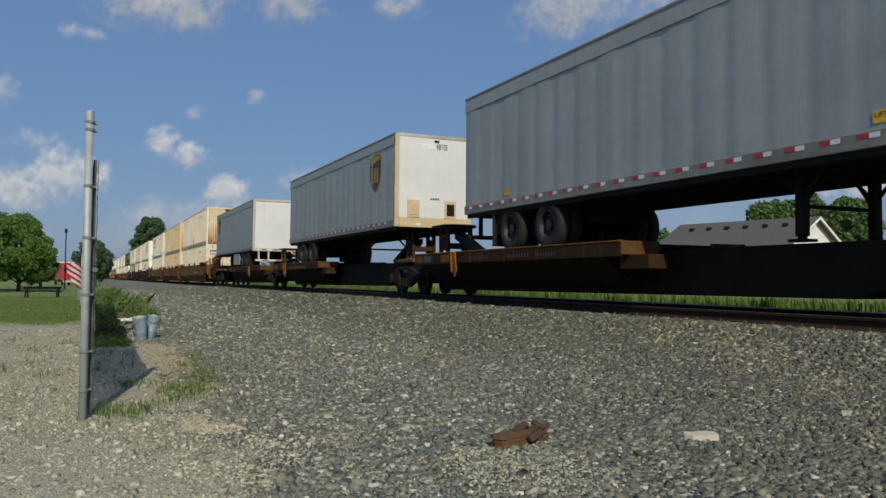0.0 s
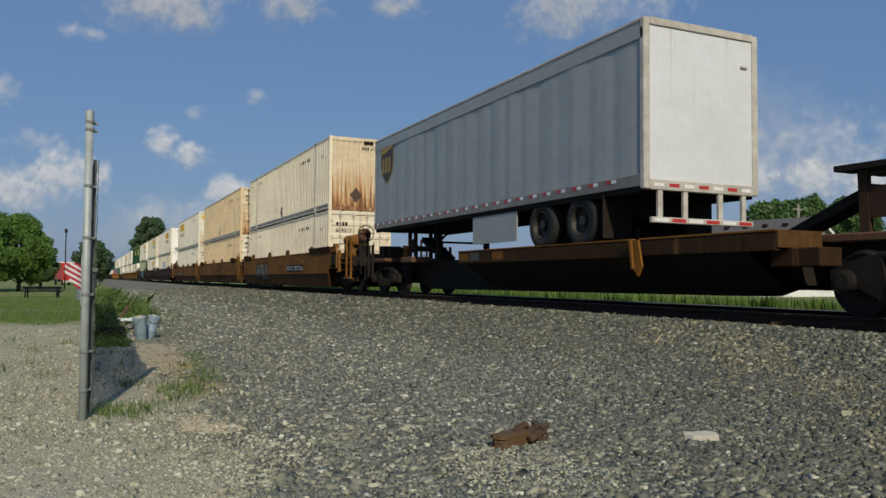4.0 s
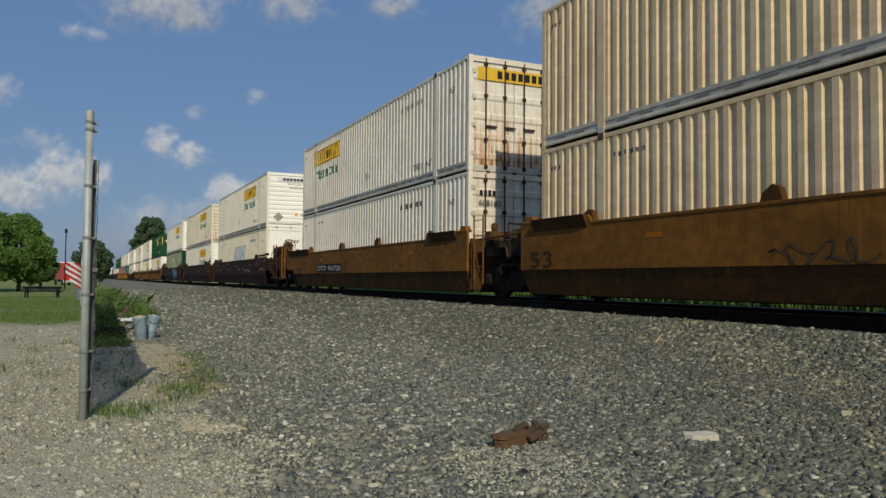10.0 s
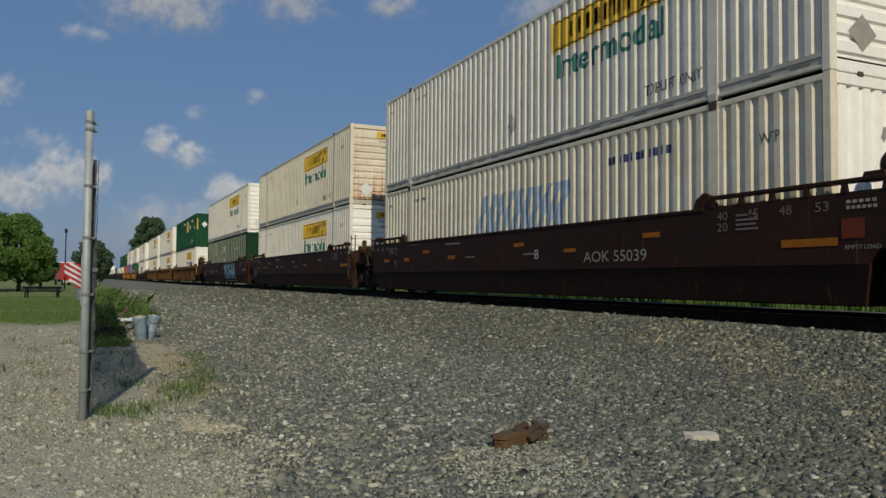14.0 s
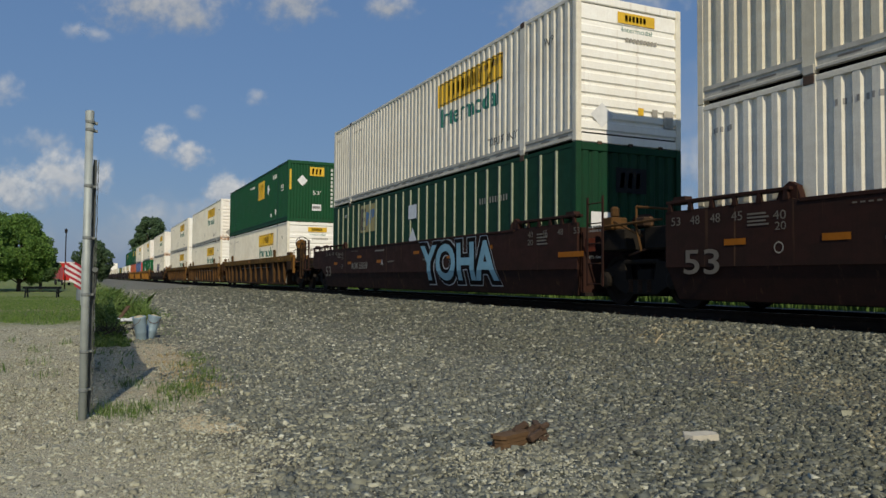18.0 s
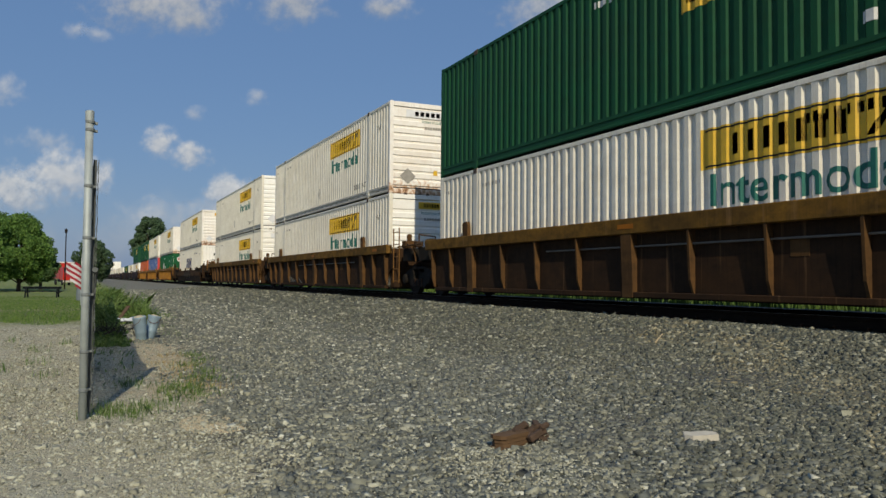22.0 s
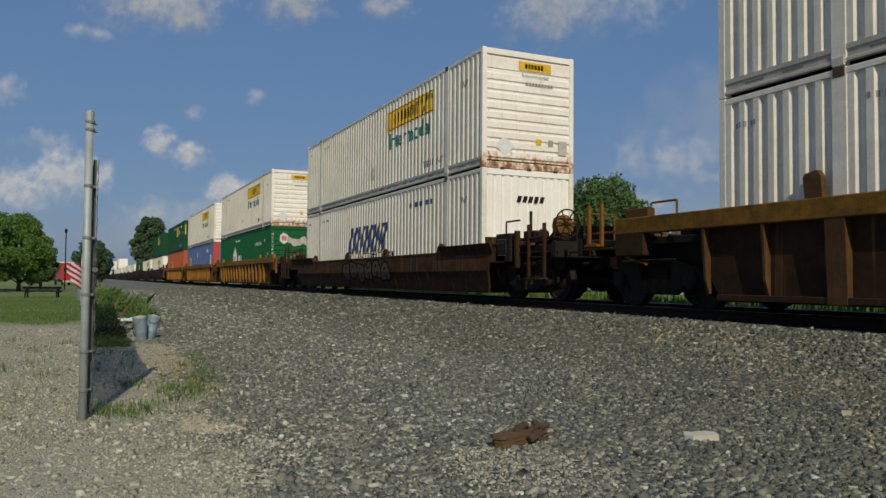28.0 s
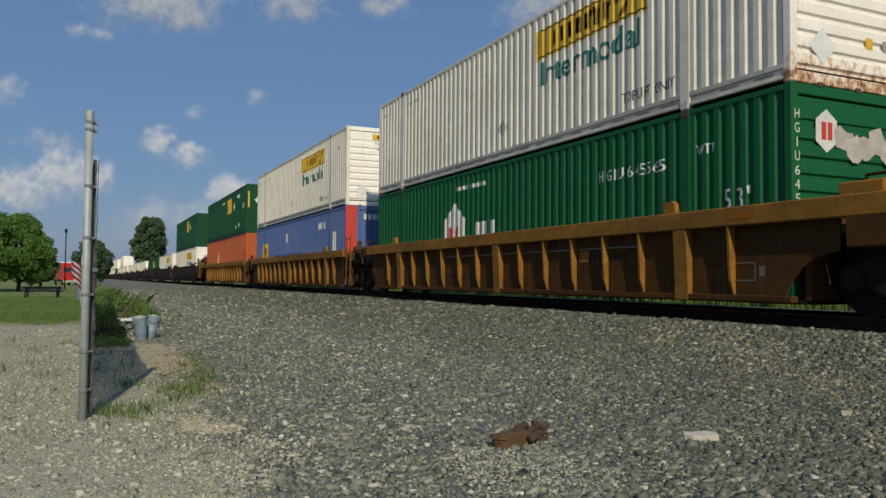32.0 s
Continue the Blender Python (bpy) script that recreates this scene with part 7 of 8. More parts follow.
def joint(parent, x, paintwork):
    """What stands between two wells over their shared truck; x is its middle."""
    part("articulation", Shape().box(x - 1.0, x + 1.0, -0.32, 0.32, 0.62, 1.02, 0.03), M_BLACK, parent)
    part("end_shelf", Shape().box(x - 0.95, x - 0.25, -1.2, 1.2, 0.98, 1.36, 0.02), M_BLACK, parent)
    part("end_shelf", Shape().box(x + 0.25, x + 0.95, -1.2, 1.2, 0.98, 1.36, 0.02), M_BLACK, parent)
    part("valve_box", Shape().box(x - 0.8, x - 0.5, -1.3, -0.95, 1.36, 1.58, 0.02).lathe([(0, 0.05), (0.03, 0.08), (0.16, 0.08), (0.2, 0.04)], (x - 0.65, -1.12, 1.58), (0, 0, 1), 10), M_RIB, parent)
    s = Shape()
    for p, q in (((-0.9, -1.38, 1.4), (0.9, -1.38, 1.44)), ((-0.5, -1.25, 1.5), (0.3, -1.3, 1.2)), ((0.2, -1.35, 1.44), (0.3, -1.3, 0.95)), ((-0.2, -1.0, 1.36), (-0.2, -1.0, 1.75)), ((0.5, -0.8, 1.36), (0.5, -0.8, 1.66)), ((-0.2, -1.0, 1.75), (0.5, -0.8, 1.66))):
        s.rod((x + p[0], p[1], p[2]), (x + q[0], q[1], q[2]), 0.022, 6)
    part("brake_pipe", s, M_RIB, parent)
    part("angle_cock", Shape().box(x + 0.2, x + 0.42, -1.34, -1.12, 1.36, 1.52, 0.02), M_HITCH, parent)
    part("valve_box", Shape().lathe([(0, 0.1), (0.05, 0.13), (0.35, 0.13), (0.4, 0.1)], (x - 0.95, -0.4, 1.55), (1, 0, 0), 12), paintwork, parent)
    ladder(parent, x - 0.95, -1.5, 0.35, 1.95, 0.45, paintwork)
    s = Shape()
    s.rod((x - 0.4, -1.0, 0.9), (x + 0.7, -1.1, 1.1), 0.02, 6)
    part("brake_pipe", s, M_RUST, parent)


GEAR = {"ochre": dict(tank=(0.86, 2.02), posts=((2.77, 1.91), (3.27, 1.91)), trim=M_OCHRE_END), "maroon": dict(tank=(0.35, 1.95)), "dusk": dict(wheel=(2.81, -0.78, 1.62), tank=None, posts=((2.35, 1.6), (2.95, 1.78))),
        "brownrib": dict(wheel=(1.48, -0.95, 2.04), tank=None, posts=((3.1, 1.91), (3.49, 1.91))), "yellowrib": dict(wheel=(2.4, -0.5, 1.5), tank=None, posts=((3.1, 1.5), (3.49, 1.5)))}


def car(label, style, fronts, rolling=True):
    """An articulated well car; fronts are its containers' front faces."""
    x0 = fronts[0]
    ob = on_train(thing("well_car", label, "railway car", group="cars of the train"), x0)
    loc = [f - x0 for f in fronts]
    for i, x in enumerate(loc):
        first, last = i == 0, i == len(loc) - 1
        if style == "ochre":
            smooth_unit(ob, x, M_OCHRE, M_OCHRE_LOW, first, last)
        elif style == "maroon":
            smooth_unit(ob, x, M_MAROON, M_MAROON, first, last, reach=0.95, open_rail=True)
        elif style == "dusk":
            smooth_unit(ob, x, M_BROWN, M_DUSK, first, last, 1.12, False, reach=1.43)
        elif style == "brownrib":
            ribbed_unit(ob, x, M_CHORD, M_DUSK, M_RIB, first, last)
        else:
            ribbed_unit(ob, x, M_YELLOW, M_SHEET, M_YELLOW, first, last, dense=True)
        p = {"ochre": M_OCHRE_END, "maroon": M_MAROON, "dusk": M_DUSK}.get(style, M_OCHRE_END)
        if first:
            truck(ob, x + 1.66, rolling=rolling)
            car_end(ob, x, p, **GEAR[style])
        else:
            xm = (loc[i - 1] - LEN + x) / 2
            truck(ob, xm, rolling=rolling)
            joint(ob, xm, p)
        if last:
            truck(ob, x - LEN - 1.66, rolling=rolling)
            end_gear(ob, x - LEN, -1, M_OCHRE if p is M_OCHRE_END else p, *{"maroon": (((2.98, 2.05), (3.53, 2.05)), 3.4, 0.8), "brownrib": (((2.67, 1.81), (3.05, 1.81)), 3.4, 1.05)}.get(style, (((2.64, 1.92), (3.19, 1.92)), 3.4)))
    return ob


def car_word(ob, x, words, u0, u1, v0, v1, material, back=None, bold=0.0):
    """Stencilled marks on a car's near side; u counts from the container's front at x."""
    at = -SIDE
    if back:
        decal("number_panel", rect(u0 - 0.1, u1 + 0.1, v0 - 0.06, v1 + 0.06), back, ob, "side", at, None, 0.006).matrix_basis = pose(x, 0, 0)
    flat = glyphs(words, u0, u1, v0, v1, 0, bold) if isinstance(words, str) else words
    decal("stencil", flat, material, ob, "side", at, None, 0.010).matrix_basis = pose(x, 0, 0)


# ---- trailers on spine cars ----
TL = 13.35


def road_wheel(parent, x, y, z, r=0.5):
    t = part("tyre", shared("tyre", lambda: Shape().lathe([(0.005, 0.29), (-0.13, 0.3), (-0.13, 0.42), (-0.1, 0.49), (-0.05, r), (0.05, r), (0.1, 0.49), (0.13, 0.42), (0.13, 0.3), (0.01, 0.29)], (0, 0, 0), (0, 1, 0), 28).mesh("tyre", True)), M_RUBBER, parent)
    t.matrix_basis = pose(x, y, z)
    part("rim", shared("rim", lambda: Shape().lathe([(0.12, 0.3), (-0.128, 0.302), (-0.132, 0.285), (-0.10, 0.265), (-0.02, 0.24), (0.0, 0.12), (-0.08, 0.11), (-0.1, 0.07)], (0, 0, 0), (0, 1, 0), 24).mesh("rim")), M_RIM, t, "pale wheel rim")
    return t


def trailer(label, x, backward=False, z0=2.05, top=4.93, emblem=None, lift_marks=()):
    """A semi-trailer; x is the end that leads on the train."""
    ob = on_train(thing("semi_trailer", label, "trailer", group="trailers on the train"), x)
    h = 1.29
    for sgn in (-1, 1):
        def skin():
            s, k = Shape(), 220
            pts = []
            for i in range(k + 1):
                xx = -TL + 0.03 + i * (TL - 0.06) / k
                pts.append((xx, sgn * (h - 0.006 + 0.006 * math.sin(xx * 8.2 + math.sin(xx * 1.3)) + 0.002 * math.sin(xx * 17.7 + 1) + 0.007 * math.sin(xx * 2.3))))
            za, zb = z0 + 0.14, top - 0.34
            vs = [(a, c, z) for a, c in pts for z in (za, zb)]
            s.add(vs, [(2 * i, 2 * i + 2, 2 * i + 3, 2 * i + 1) for i in range(k)])
            return s.mesh("side_wall", True)
        part("side_wall", shared(("skin", sgn, z0, top), skin), M_SILVER, ob)
        part("top_band", Shape().box(-TL + 0.02, -0.02, *sorted((sgn * (h - 0.045), sgn * (h + 0.014))), top - 0.36, top - 0.17, 0.006), M_SILVER, ob)
        part("upper_band", Shape().box(-TL + 0.02, -0.02, *sorted((sgn * (h - 0.045), sgn * (h + 0.004))), top - 0.17, top - 0.05, 0.004), M_SILVER, ob)
        part("roof_rail", Shape().box(-TL, 0, *sorted((sgn * (h - 0.08), sgn * (h + 0.018))), top - 0.06, top, 0.012), M_TRAILRAIL if not backward else M_GREYRAIL, ob, "dull grey roof rail" if not backward else "")
        part("bottom_rail", Shape().box(-TL, 0, *sorted((sgn * (h - 0.06), sgn * (h + 0.012))), z0 + 0.0, z0 + 0.205, 0.008), M_TRAILRAIL, ob)
        part("floor_edge", Shape().box(-TL + 0.1, -0.1, *sorted((sgn * (h - 0.1), sgn * (h - 0.02))), z0 - 0.1, z0 + 0.02, 0.01), M_BLACK, ob)
    n = 24
    for i in range(n):
        u = -TL + 0.12 + i * 0.53
        decal("red_tape", rect(u, u + 0.15, z0 + 0.115, z0 + 0.18), M_REDTAPE, ob, "side", -h - 0.012, None, 0.004)
        decal("white_tape", rect(u + 0.155, u + 0.3, z0 + 0.115, z0 + 0.18), M_WHITETAPE, ob, "side", -h - 0.012, None, 0.004)
    part("roof", Shape().box(-TL + 0.02, -0.02, -h + 0.06, h - 0.06, top - 0.05, top + 0.012, 0.01), M_SILVER, ob)
    part("floor", Shape().box(-TL + 0.05, -0.05, -h + 0.07, h - 0.07, z0 - 0.02, z0 + 0.12), M_BLACK, ob)
    for i in range(26):
        part("cross_member", shared("cross_member", lambda: Shape().box(0, 0.06, -h + 0.1, h - 0.1, z0 - 0.095, z0 - 0.02).mesh("cross_member")), M_BLACK, ob).matrix_basis = pose(-TL + 0.3 + i * 0.5, 0, 0)
    # wheels sit at the trailing end of a trailer that rides nose first
    wx = [-TL + 2.2, -TL + 3.7] if not backward else [-1.9, -3.3]
    part("slider", Shape().box(min(wx) - 0.9, max(wx) + 0.9, -0.55, 0.55, z0 - 0.42, z0 - 0.1), M_BLACK, ob)
    for w in wx:
        part("axle", Shape().rod((w, -1.1, 1.58), (w, 1.1, 1.58), 0.07, 10), M_BLACK, ob)
        for y in (-1.13, -0.82, 0.82, 1.13):
            road_wheel(ob, w, y, 1.58)
        part("suspension", Shape().prism([(w - 0.5, z0 - 0.42), (w + 0.5, z0 - 0.42), (w + 0.15, 1.55), (w - 0.15, 1.55)], "y", -0.6, 0.6), M_BLACK, ob)
    fx = min(wx) - 0.75 if not backward else max(wx) + 0.75
    for y in (-0.97, 0.97):
        part("mud_flap", Shape().box(fx - 0.01, fx + 0.01, y - 0.32, y + 0.32, 1.22, z0 - 0.05), M_BLACK, ob)
    if not backward:
        part("rear_crossframe", Shape().box(fx + 0.05, fx + 0.3, -1.2, 1.2, 1.45, z0 - 0.05, 0.02), M_BLACK, ob)
    # landing gear
    gx = -3.9 if not backward else -TL + 3.9
    for y in (-0.75, 0.75):
        leg = Shape().box(gx - 0.07, gx + 0.07, y - 0.07, y + 0.07, 1.08, z0, 0.01)
        leg.box(gx - 0.045, gx + 0.045, y - 0.045, y + 0.045, 1.02, 1.1)
        leg.box(gx - 0.14, gx + 0.14, y - 0.13, y + 0.13, 1.0, 1.04)
        part("landing_leg", leg, M_BLACK, ob)
    rods = [((gx, -0.7, 1.5), (gx, 0.7, 1.5)), ((gx, -0.7, 1.56), (gx, -0.2, z0)), ((gx, 0.7, 1.56), (gx, 0.2, z0))]
    for y in (-0.75, 0.75):
        rods += [((gx - 0.06, y, 1.68), (gx - 0.42, y, z0)), ((gx + 0.06, y, 1.68), (gx + 0.42, y, z0))]
    for a, b in rods:
        part("landing_brace", Shape().rod(a, b, 0.032, 6), M_BLACK, ob)
    part("crank_handle", Shape().rod((gx + 0.1, -0.95, 1.75), (gx + 0.1, -0.75, 1.75), 0.016, 6).rod((gx + 0.1, -0.95, 1.75), (gx + 0.1, -0.95, 1.5), 0.016, 6), M_BLACK, ob)
    if not backward:
        part("nose_wall", Shape().box(-0.04, 0.0, -h + 0.1, h - 0.1, z0 + 0.3, top - 0.1, 0.004), M_SILVER_END, ob, "white nose wall")
        for sgn in (-1, 1):
            part("nose_post", Shape().box(-0.1, 0.012, *sorted((sgn * (h - 0.13), sgn * (h + 0.014))), z0, top - 0.02, 0.02), M_TAN, ob, "tan corner post")
        part("nose_sill", Shape().box(-0.08, 0.014, -h + 0.13, h - 0.13, z0, z0 + 0.3, 0.01), M_TAN, ob, "tan lower sill")
        part("nose_header", Shape().box(-0.08, 0.014, -h + 0.13, h - 0.13, top - 0.1, top, 0.01), M_GREYRAIL, ob)
        for y in (-0.7, 0.55):
            s = Shape().box(0.0, 0.03, y - 0.2, y + 0.2, z0 + 0.3, z0 + 0.85, 0.01)
            bx = part("service_box", s, M_TAN, ob, "tan service box")
            part("box_lid", Shape().box(0.03, 0.045, y - 0.13, y + 0.13, z0 + 0.38, z0 + 0.75, 0.006), M_TAN if y < 0 else M_BLACK, bx)
            if y > 0:
                s = Shape()
                for k in range(5):
                    s.rod((0.05, y - 0.1 + 0.05 * k, z0 + 0.42), (0.09, y - 0.08 + 0.04 * k, z0 + 0.68), 0.018, 6)
                part("air_line", s, M_INK, bx)
        decal("number_panel", rect(-0.45, 0.1, 4.5, 4.68), M_WHITETAPE, ob, "end", 0.0)
        decal("number", glyphs("48705", 0.06, 0.45, 4.49, 4.67), M_INK, ob, "end", 0.0, None, 0.007)
        decal("notice", bars(-0.12, 0.2, z0 + 0.86, z0 + 0.92, 4), M_INK, ob, "end", 0.0)
        part("marker_lamp", Shape().box(0.0, 0.03, 0.0, 0.16, top - 0.22, top - 0.15, 0.01), M_INK, ob)
        for y in (-0.6, 0.95):
            decal("white_tape", rect(y, y + 0.14, z0 + 0.06, z0 + 0.14), M_WHITETAPE, ob, "end", 0.014)
        s = Shape().box(-TL - 0.02, -TL + 0.06, -1.2, 1.2, z0 - 0.6, z0 - 0.5, 0.01)
        s.box(-TL, -TL + 0.05, -0.9, -0.8, z0 - 0.55, z0).box(-TL, -TL + 0.05, 0.8, 0.9, z0 - 0.55, z0)
        part("bumper_guard", s, M_BLACK, ob)
        part("far_end", Shape().box(-TL, -TL + 0.05, -h + 0.05, h - 0.05, z0, top - 0.05), M_SILVER, ob)
    else:
        d = part("roll_door", Shape().box(-0.06, -0.02, -h + 0.12, h - 0.12, z0 + 0.12, top - 0.12), M_SILVER_END, ob, "white rear door")
        part("door_latch", Shape().box(-0.02, 0.02, 0.9, 1.05, 4.3, 4.34, 0.005), M_GREYRAIL, d)
        for sgn in (-1, 1):
            part("rear_post", Shape().box(-0.1, 0.012, *sorted((sgn * (h - 0.12), sgn * (h + 0.014))), z0 - 0.05, top, 0.015), M_GREYRAIL, ob)
        part("rear_header", Shape().box(-0.1, 0.012, -h + 0.12, h - 0.12, top - 0.12, top + 0.01, 0.01), M_GREYRAIL, ob)
        part("rear_sill", Shape().box(-0.1, 0.016, -h + 0.12, h - 0.12, z0 - 0.06, z0 + 0.12, 0.01), M_GREYRAIL, ob)
        for i in range(7):
            y = -1.1 + i * 0.33
            decal("red_tape" if i % 2 else "white_tape", rect(y, y + 0.22, z0, z0 + 0.06), M_REDTAPE if i % 2 else M_WHITETAPE, ob, "end", 0.016)
        s = Shape().box(-0.05, 0.03, -1.15, 1.15, z0 - 0.62, z0 - 0.52, 0.01)
        for y in (-0.95, -0.4, 0.4, 0.95):
            s.box(-0.05, 0.0, y - 0.05, y + 0.05, z0 - 0.55, z0 - 0.05)
        g = part("bumper_guard", s, M_GREYRAIL, ob)
        for i in range(6):
            y = -1.1 + i * 0.38
            decal("red_tape" if i % 2 else "white_tape", rect(y, y + 0.3, z0 - 0.6, z0 - 0.54), M_REDTAPE if i % 2 else M_WHITETAPE, g, "end", 0.03)
        part("side_skirt", Shape().box(-6.4, -4.3, -1.25, -1.22, 1.3, z0), M_SILVER, ob, "grey side fairing")
        part("nose", Shape().box(-TL - 0.01, -TL + 0.06, -h, h, z0, top), M_SILVER, ob)
    for u, zz in lift_marks:
        decal("lift_sign", rect(u, u + 0.22, zz, zz + 0.15), M_YELSIGN, ob, "side", -h, None, 0.005, "yellow LIFT sign")
        decal("word", glyphs("LIFT", u + 0.03, u + 0.19, zz + 0.07, zz + 0.13), M_INK, ob, "side", -h, None, 0.008)
    if emblem is not None:
        u, z = emblem
        shield = [(u, z + 0.62), (u, z + 0.1), (u + 0.12, z - 0.22), (u + 0.5, z - 0.5), (u + 0.88, z - 0.22), (u + 1.0, z + 0.1), (u + 1.0, z + 0.62), (u + 0.75, z + 0.72), (u + 0.3, z + 0.72)]
        decal("emblem", poly(*shield), M_BROWNLOGO, ob, "side", -h, None, 0.008, "brown and gold shield emblem")
        decal("emblem_top", poly((u + 0.04, z + 0.42), (u + 0.96, z + 0.56), (u + 0.96, z + 0.6), (u + 0.72, z + 0.69), (u + 0.3, z + 0.69), (u + 0.04, z + 0.6)), M_GOLD, ob, "side", -h, None, 0.011)
        decal("emblem_mark", bars(u + 0.12, u + 0.9, z - 0.18, z + 0.3, 3, 0.0, 0.6), M_GOLD, ob, "side", -h, None, 0.011)
        mid = [(u + 0.5 + (a - u - 0.5) * 1.07, z + 0.1 + (b - z - 0.1) * 1.07) for a, b in shield]
        decal("emblem_rim", poly(*mid), M_GOLD, ob, "side", -h, None, 0.005)
    return ob


def spine_car(fronts):
    """A spine car: narrow centre beams with wheel platforms, hitches and shared trucks. fronts are its trucks, first to last."""
    x0 = fronts[0]
    ob = on_train(thing("spine_car", "black spine car with rusty yellow-edged wheel platforms", "railway car", group="cars of the train"), x0)
    loc = [f - x0 for f in fronts]
    for i, t in enumerate(loc):
        truck(ob, t, 0.42)
        part("saddle", Shape().box(t - 0.9, t + 0.9, -0.5, 0.5, 0.62, 1.0, 0.03), M_BLACK, ob)
        if i:
            a, b = loc[i - 1], t
            s = Shape().prism([(b + 0.6, 1.0), (a - 0.6, 1.0), (a - 0.6, 0.86), (a - 1.4, 0.8), (a - 3.2, 0.22), (b + 2.0, 0.17), (b + 0.6, 0.8)], "y", -0.42, 0.42)
            part("centre_beam", s, M_BLACK, ob)
    return ob


def wheel_deck(ob, x_lead, x_split, x_tail, z=1.1):
    """A platform that carries a trailer's wheels, in a long and a short piece with a guide between."""
    d = part("wheel_platform", Shape().box(x_tail, x_lead, -1.36, 1.36, z - 0.05, z, 0.008), M_BLACK, ob)
    for sgn in (-1, 1):
        for a, b, edge in ((x_split + 0.06, x_lead, 0.24), (x_tail, x_split - 0.12, 0.26)):
            part("platform_edge", Shape().box(a, b, *sorted((sgn * 1.36, sgn * 1.44)), z - edge, z + 0.02, 0.01), M_DUSK, d, "grimy brown platform edge")
            part("edge_strip", Shape().box(a, b, *sorted((sgn * 1.35, sgn * 1.45)), z + 0.02, z + 0.05, 0.005), M_OCHRE, d, "worn yellow edge strip")
        part("end_cap", Shape().box(x_lead, x_lead + 0.04, *sorted((sgn * 0.6, sgn * 1.44)), z - 0.2, z + 0.04, 0.006), M_RIB, d, "rusty end cap")
        part("platform_skirt", Shape().prism([(sgn * 1.34, z - 0.24), (sgn * 1.28, z - 0.24), (sgn * 0.5, z - 0.78), (sgn * 0.56, z - 0.78)], "x", x_tail + 0.1, x_lead - 0.6), M_BLACK, d)
    for u, m in ((x_tail + 0.06, M_OCHRE), (x_tail + 0.62, M_GHOST), (x_tail + 1.75, M_OCHRE)):
        decal("reflector", rect(u, u + 0.5, z - 0.2, z - 0.02), m, d, "side", -1.44, None, 0.005)
    for xx in np.arange(x_tail + 0.4, x_lead - 0.2, 0.9):
        part("bracket", Shape().prism([(-1.34, z - 0.1), (-0.4, z - 0.1), (-0.4, z - 0.7), (-0.6, z - 0.7)], "x", float(xx), float(xx) + 0.04), M_BLACK, d)
    s = Shape().prism([(x_split - 0.08, z + 0.02), (x_split + 0.1, z + 0.02), (x_split + 0.2, z - 0.42), (x_split + 0.1, z - 0.58), (x_split - 0.02, z - 0.45)], "y", -1.5, -1.46)
    s.prism([(x_split - 0.1, z + 0.02), (x_split - 0.04, z + 0.02), (x_split + 0.02, z - 0.45), (x_split - 0.02, z - 0.47)], "y", -1.54, -1.5)
    part("side_guide", s, M_OCHRE, d, "worn yellow hanging bracket")
    part("step_box", Shape().box(x_lead - 0.3, x_lead + 0.5, -1.22, -0.8, z - 0.45, z - 0.2, 0.015), M_DUSK, d)
    return d


def hitch(ob, x, lean=1):
    """A trailer hitch stand; lean tells which way its strut falls."""
    hh = part("hitch_stand", Shape().box(x - 0.26, x + 0.26, -0.3, 0.3, 1.35, 1.5, 0.01), M_HITCH, ob, "rust-brown hitch stand")
    for y in (-0.4, 0.32):
        s = Shape().prism([(x - 0.3, 1.0), (x - 0.16, 1.0), (x - 0.2, 1.95), (x - 0.34, 1.95)], "y", y, y + 0.08)
        s.prism([(x + 0.16, 1.0), (x + 0.3, 1.0), (x + 0.26, 1.95), (x + 0.12, 1.95)], "y", y, y + 0.08)
        s.box(x - 0.28, x + 0.24, y + 0.01, y + 0.07, 1.3, 1.72)
        part("hitch_leg", s, M_HITCH, hh)
    part("hitch_plate", Shape().prism([(x - 0.62, -0.5), (x + 0.3, -0.5), (x + 0.48, -0.3), (x + 0.48, 0.3), (x + 0.3, 0.5), (x - 0.62, 0.5), (x - 0.62, 0.12), (x - 0.2, 0.05), (x - 0.2, -0.05), (x - 0.62, -0.12)], "z", 1.95, 2.03), M_BLACK, hh)
    part("hitch_strut", Shape().prism([(x + lean * 0.3, 1.78), (x + lean * 0.32, 1.62), (x + lean * 1.85, 1.0), (x + lean * 1.95, 1.1)], "y", -0.2, 0.2), M_BLACK, hh)
    part("hitch_base", Shape().box(x - 0.75, x + 0.75, -0.62, 0.62, 0.98, 1.1, 0.02), M_RUST, hh)
    return hh


# ---- the train, from its head to its tail ----
M_GHOST = plain("worn_grey_lettering", (0.07, 0.066, 0.058), 0.8, 0, 0.4)
sp = spine_car([-0.7, -18.4, -36.1, -53.5])
SX = -0.7
deck = wheel_deck(sp, -7.55 - SX, -14.1 - SX, -16.65 - SX)
for a, b, k in ((-13.3, -12.3, 6), (-11.4, -10.5, 4), (-10.3, -9.5, 4)):
    decal("stencil", bars(a - SX, b - SX, 0.93, 1.01, k + 4, 0.1, 0.4), M_GHOST, deck, "side", -1.44, None, 0.006)
deck = wheel_deck(sp, -26.6 - SX, -32.0 - SX, -34.72 - SX)
decal("stencil", glyphs("TWIN 28 - ALL PURPOSE SPINE CAR", -31.4 - SX, -28.5 - SX, 0.88, 1.0), M_DIMINK, deck, "side", -1.44, None, 0.006)
deck = wheel_deck(sp, -37.76 - SX, -40.62 - SX, -47.4 - SX)
for hx, ln in ((-19.6, -1), (-52.9, 1), (-37.0, -1), (-17.0, 1)):
    hitch(sp, hx - SX, ln)
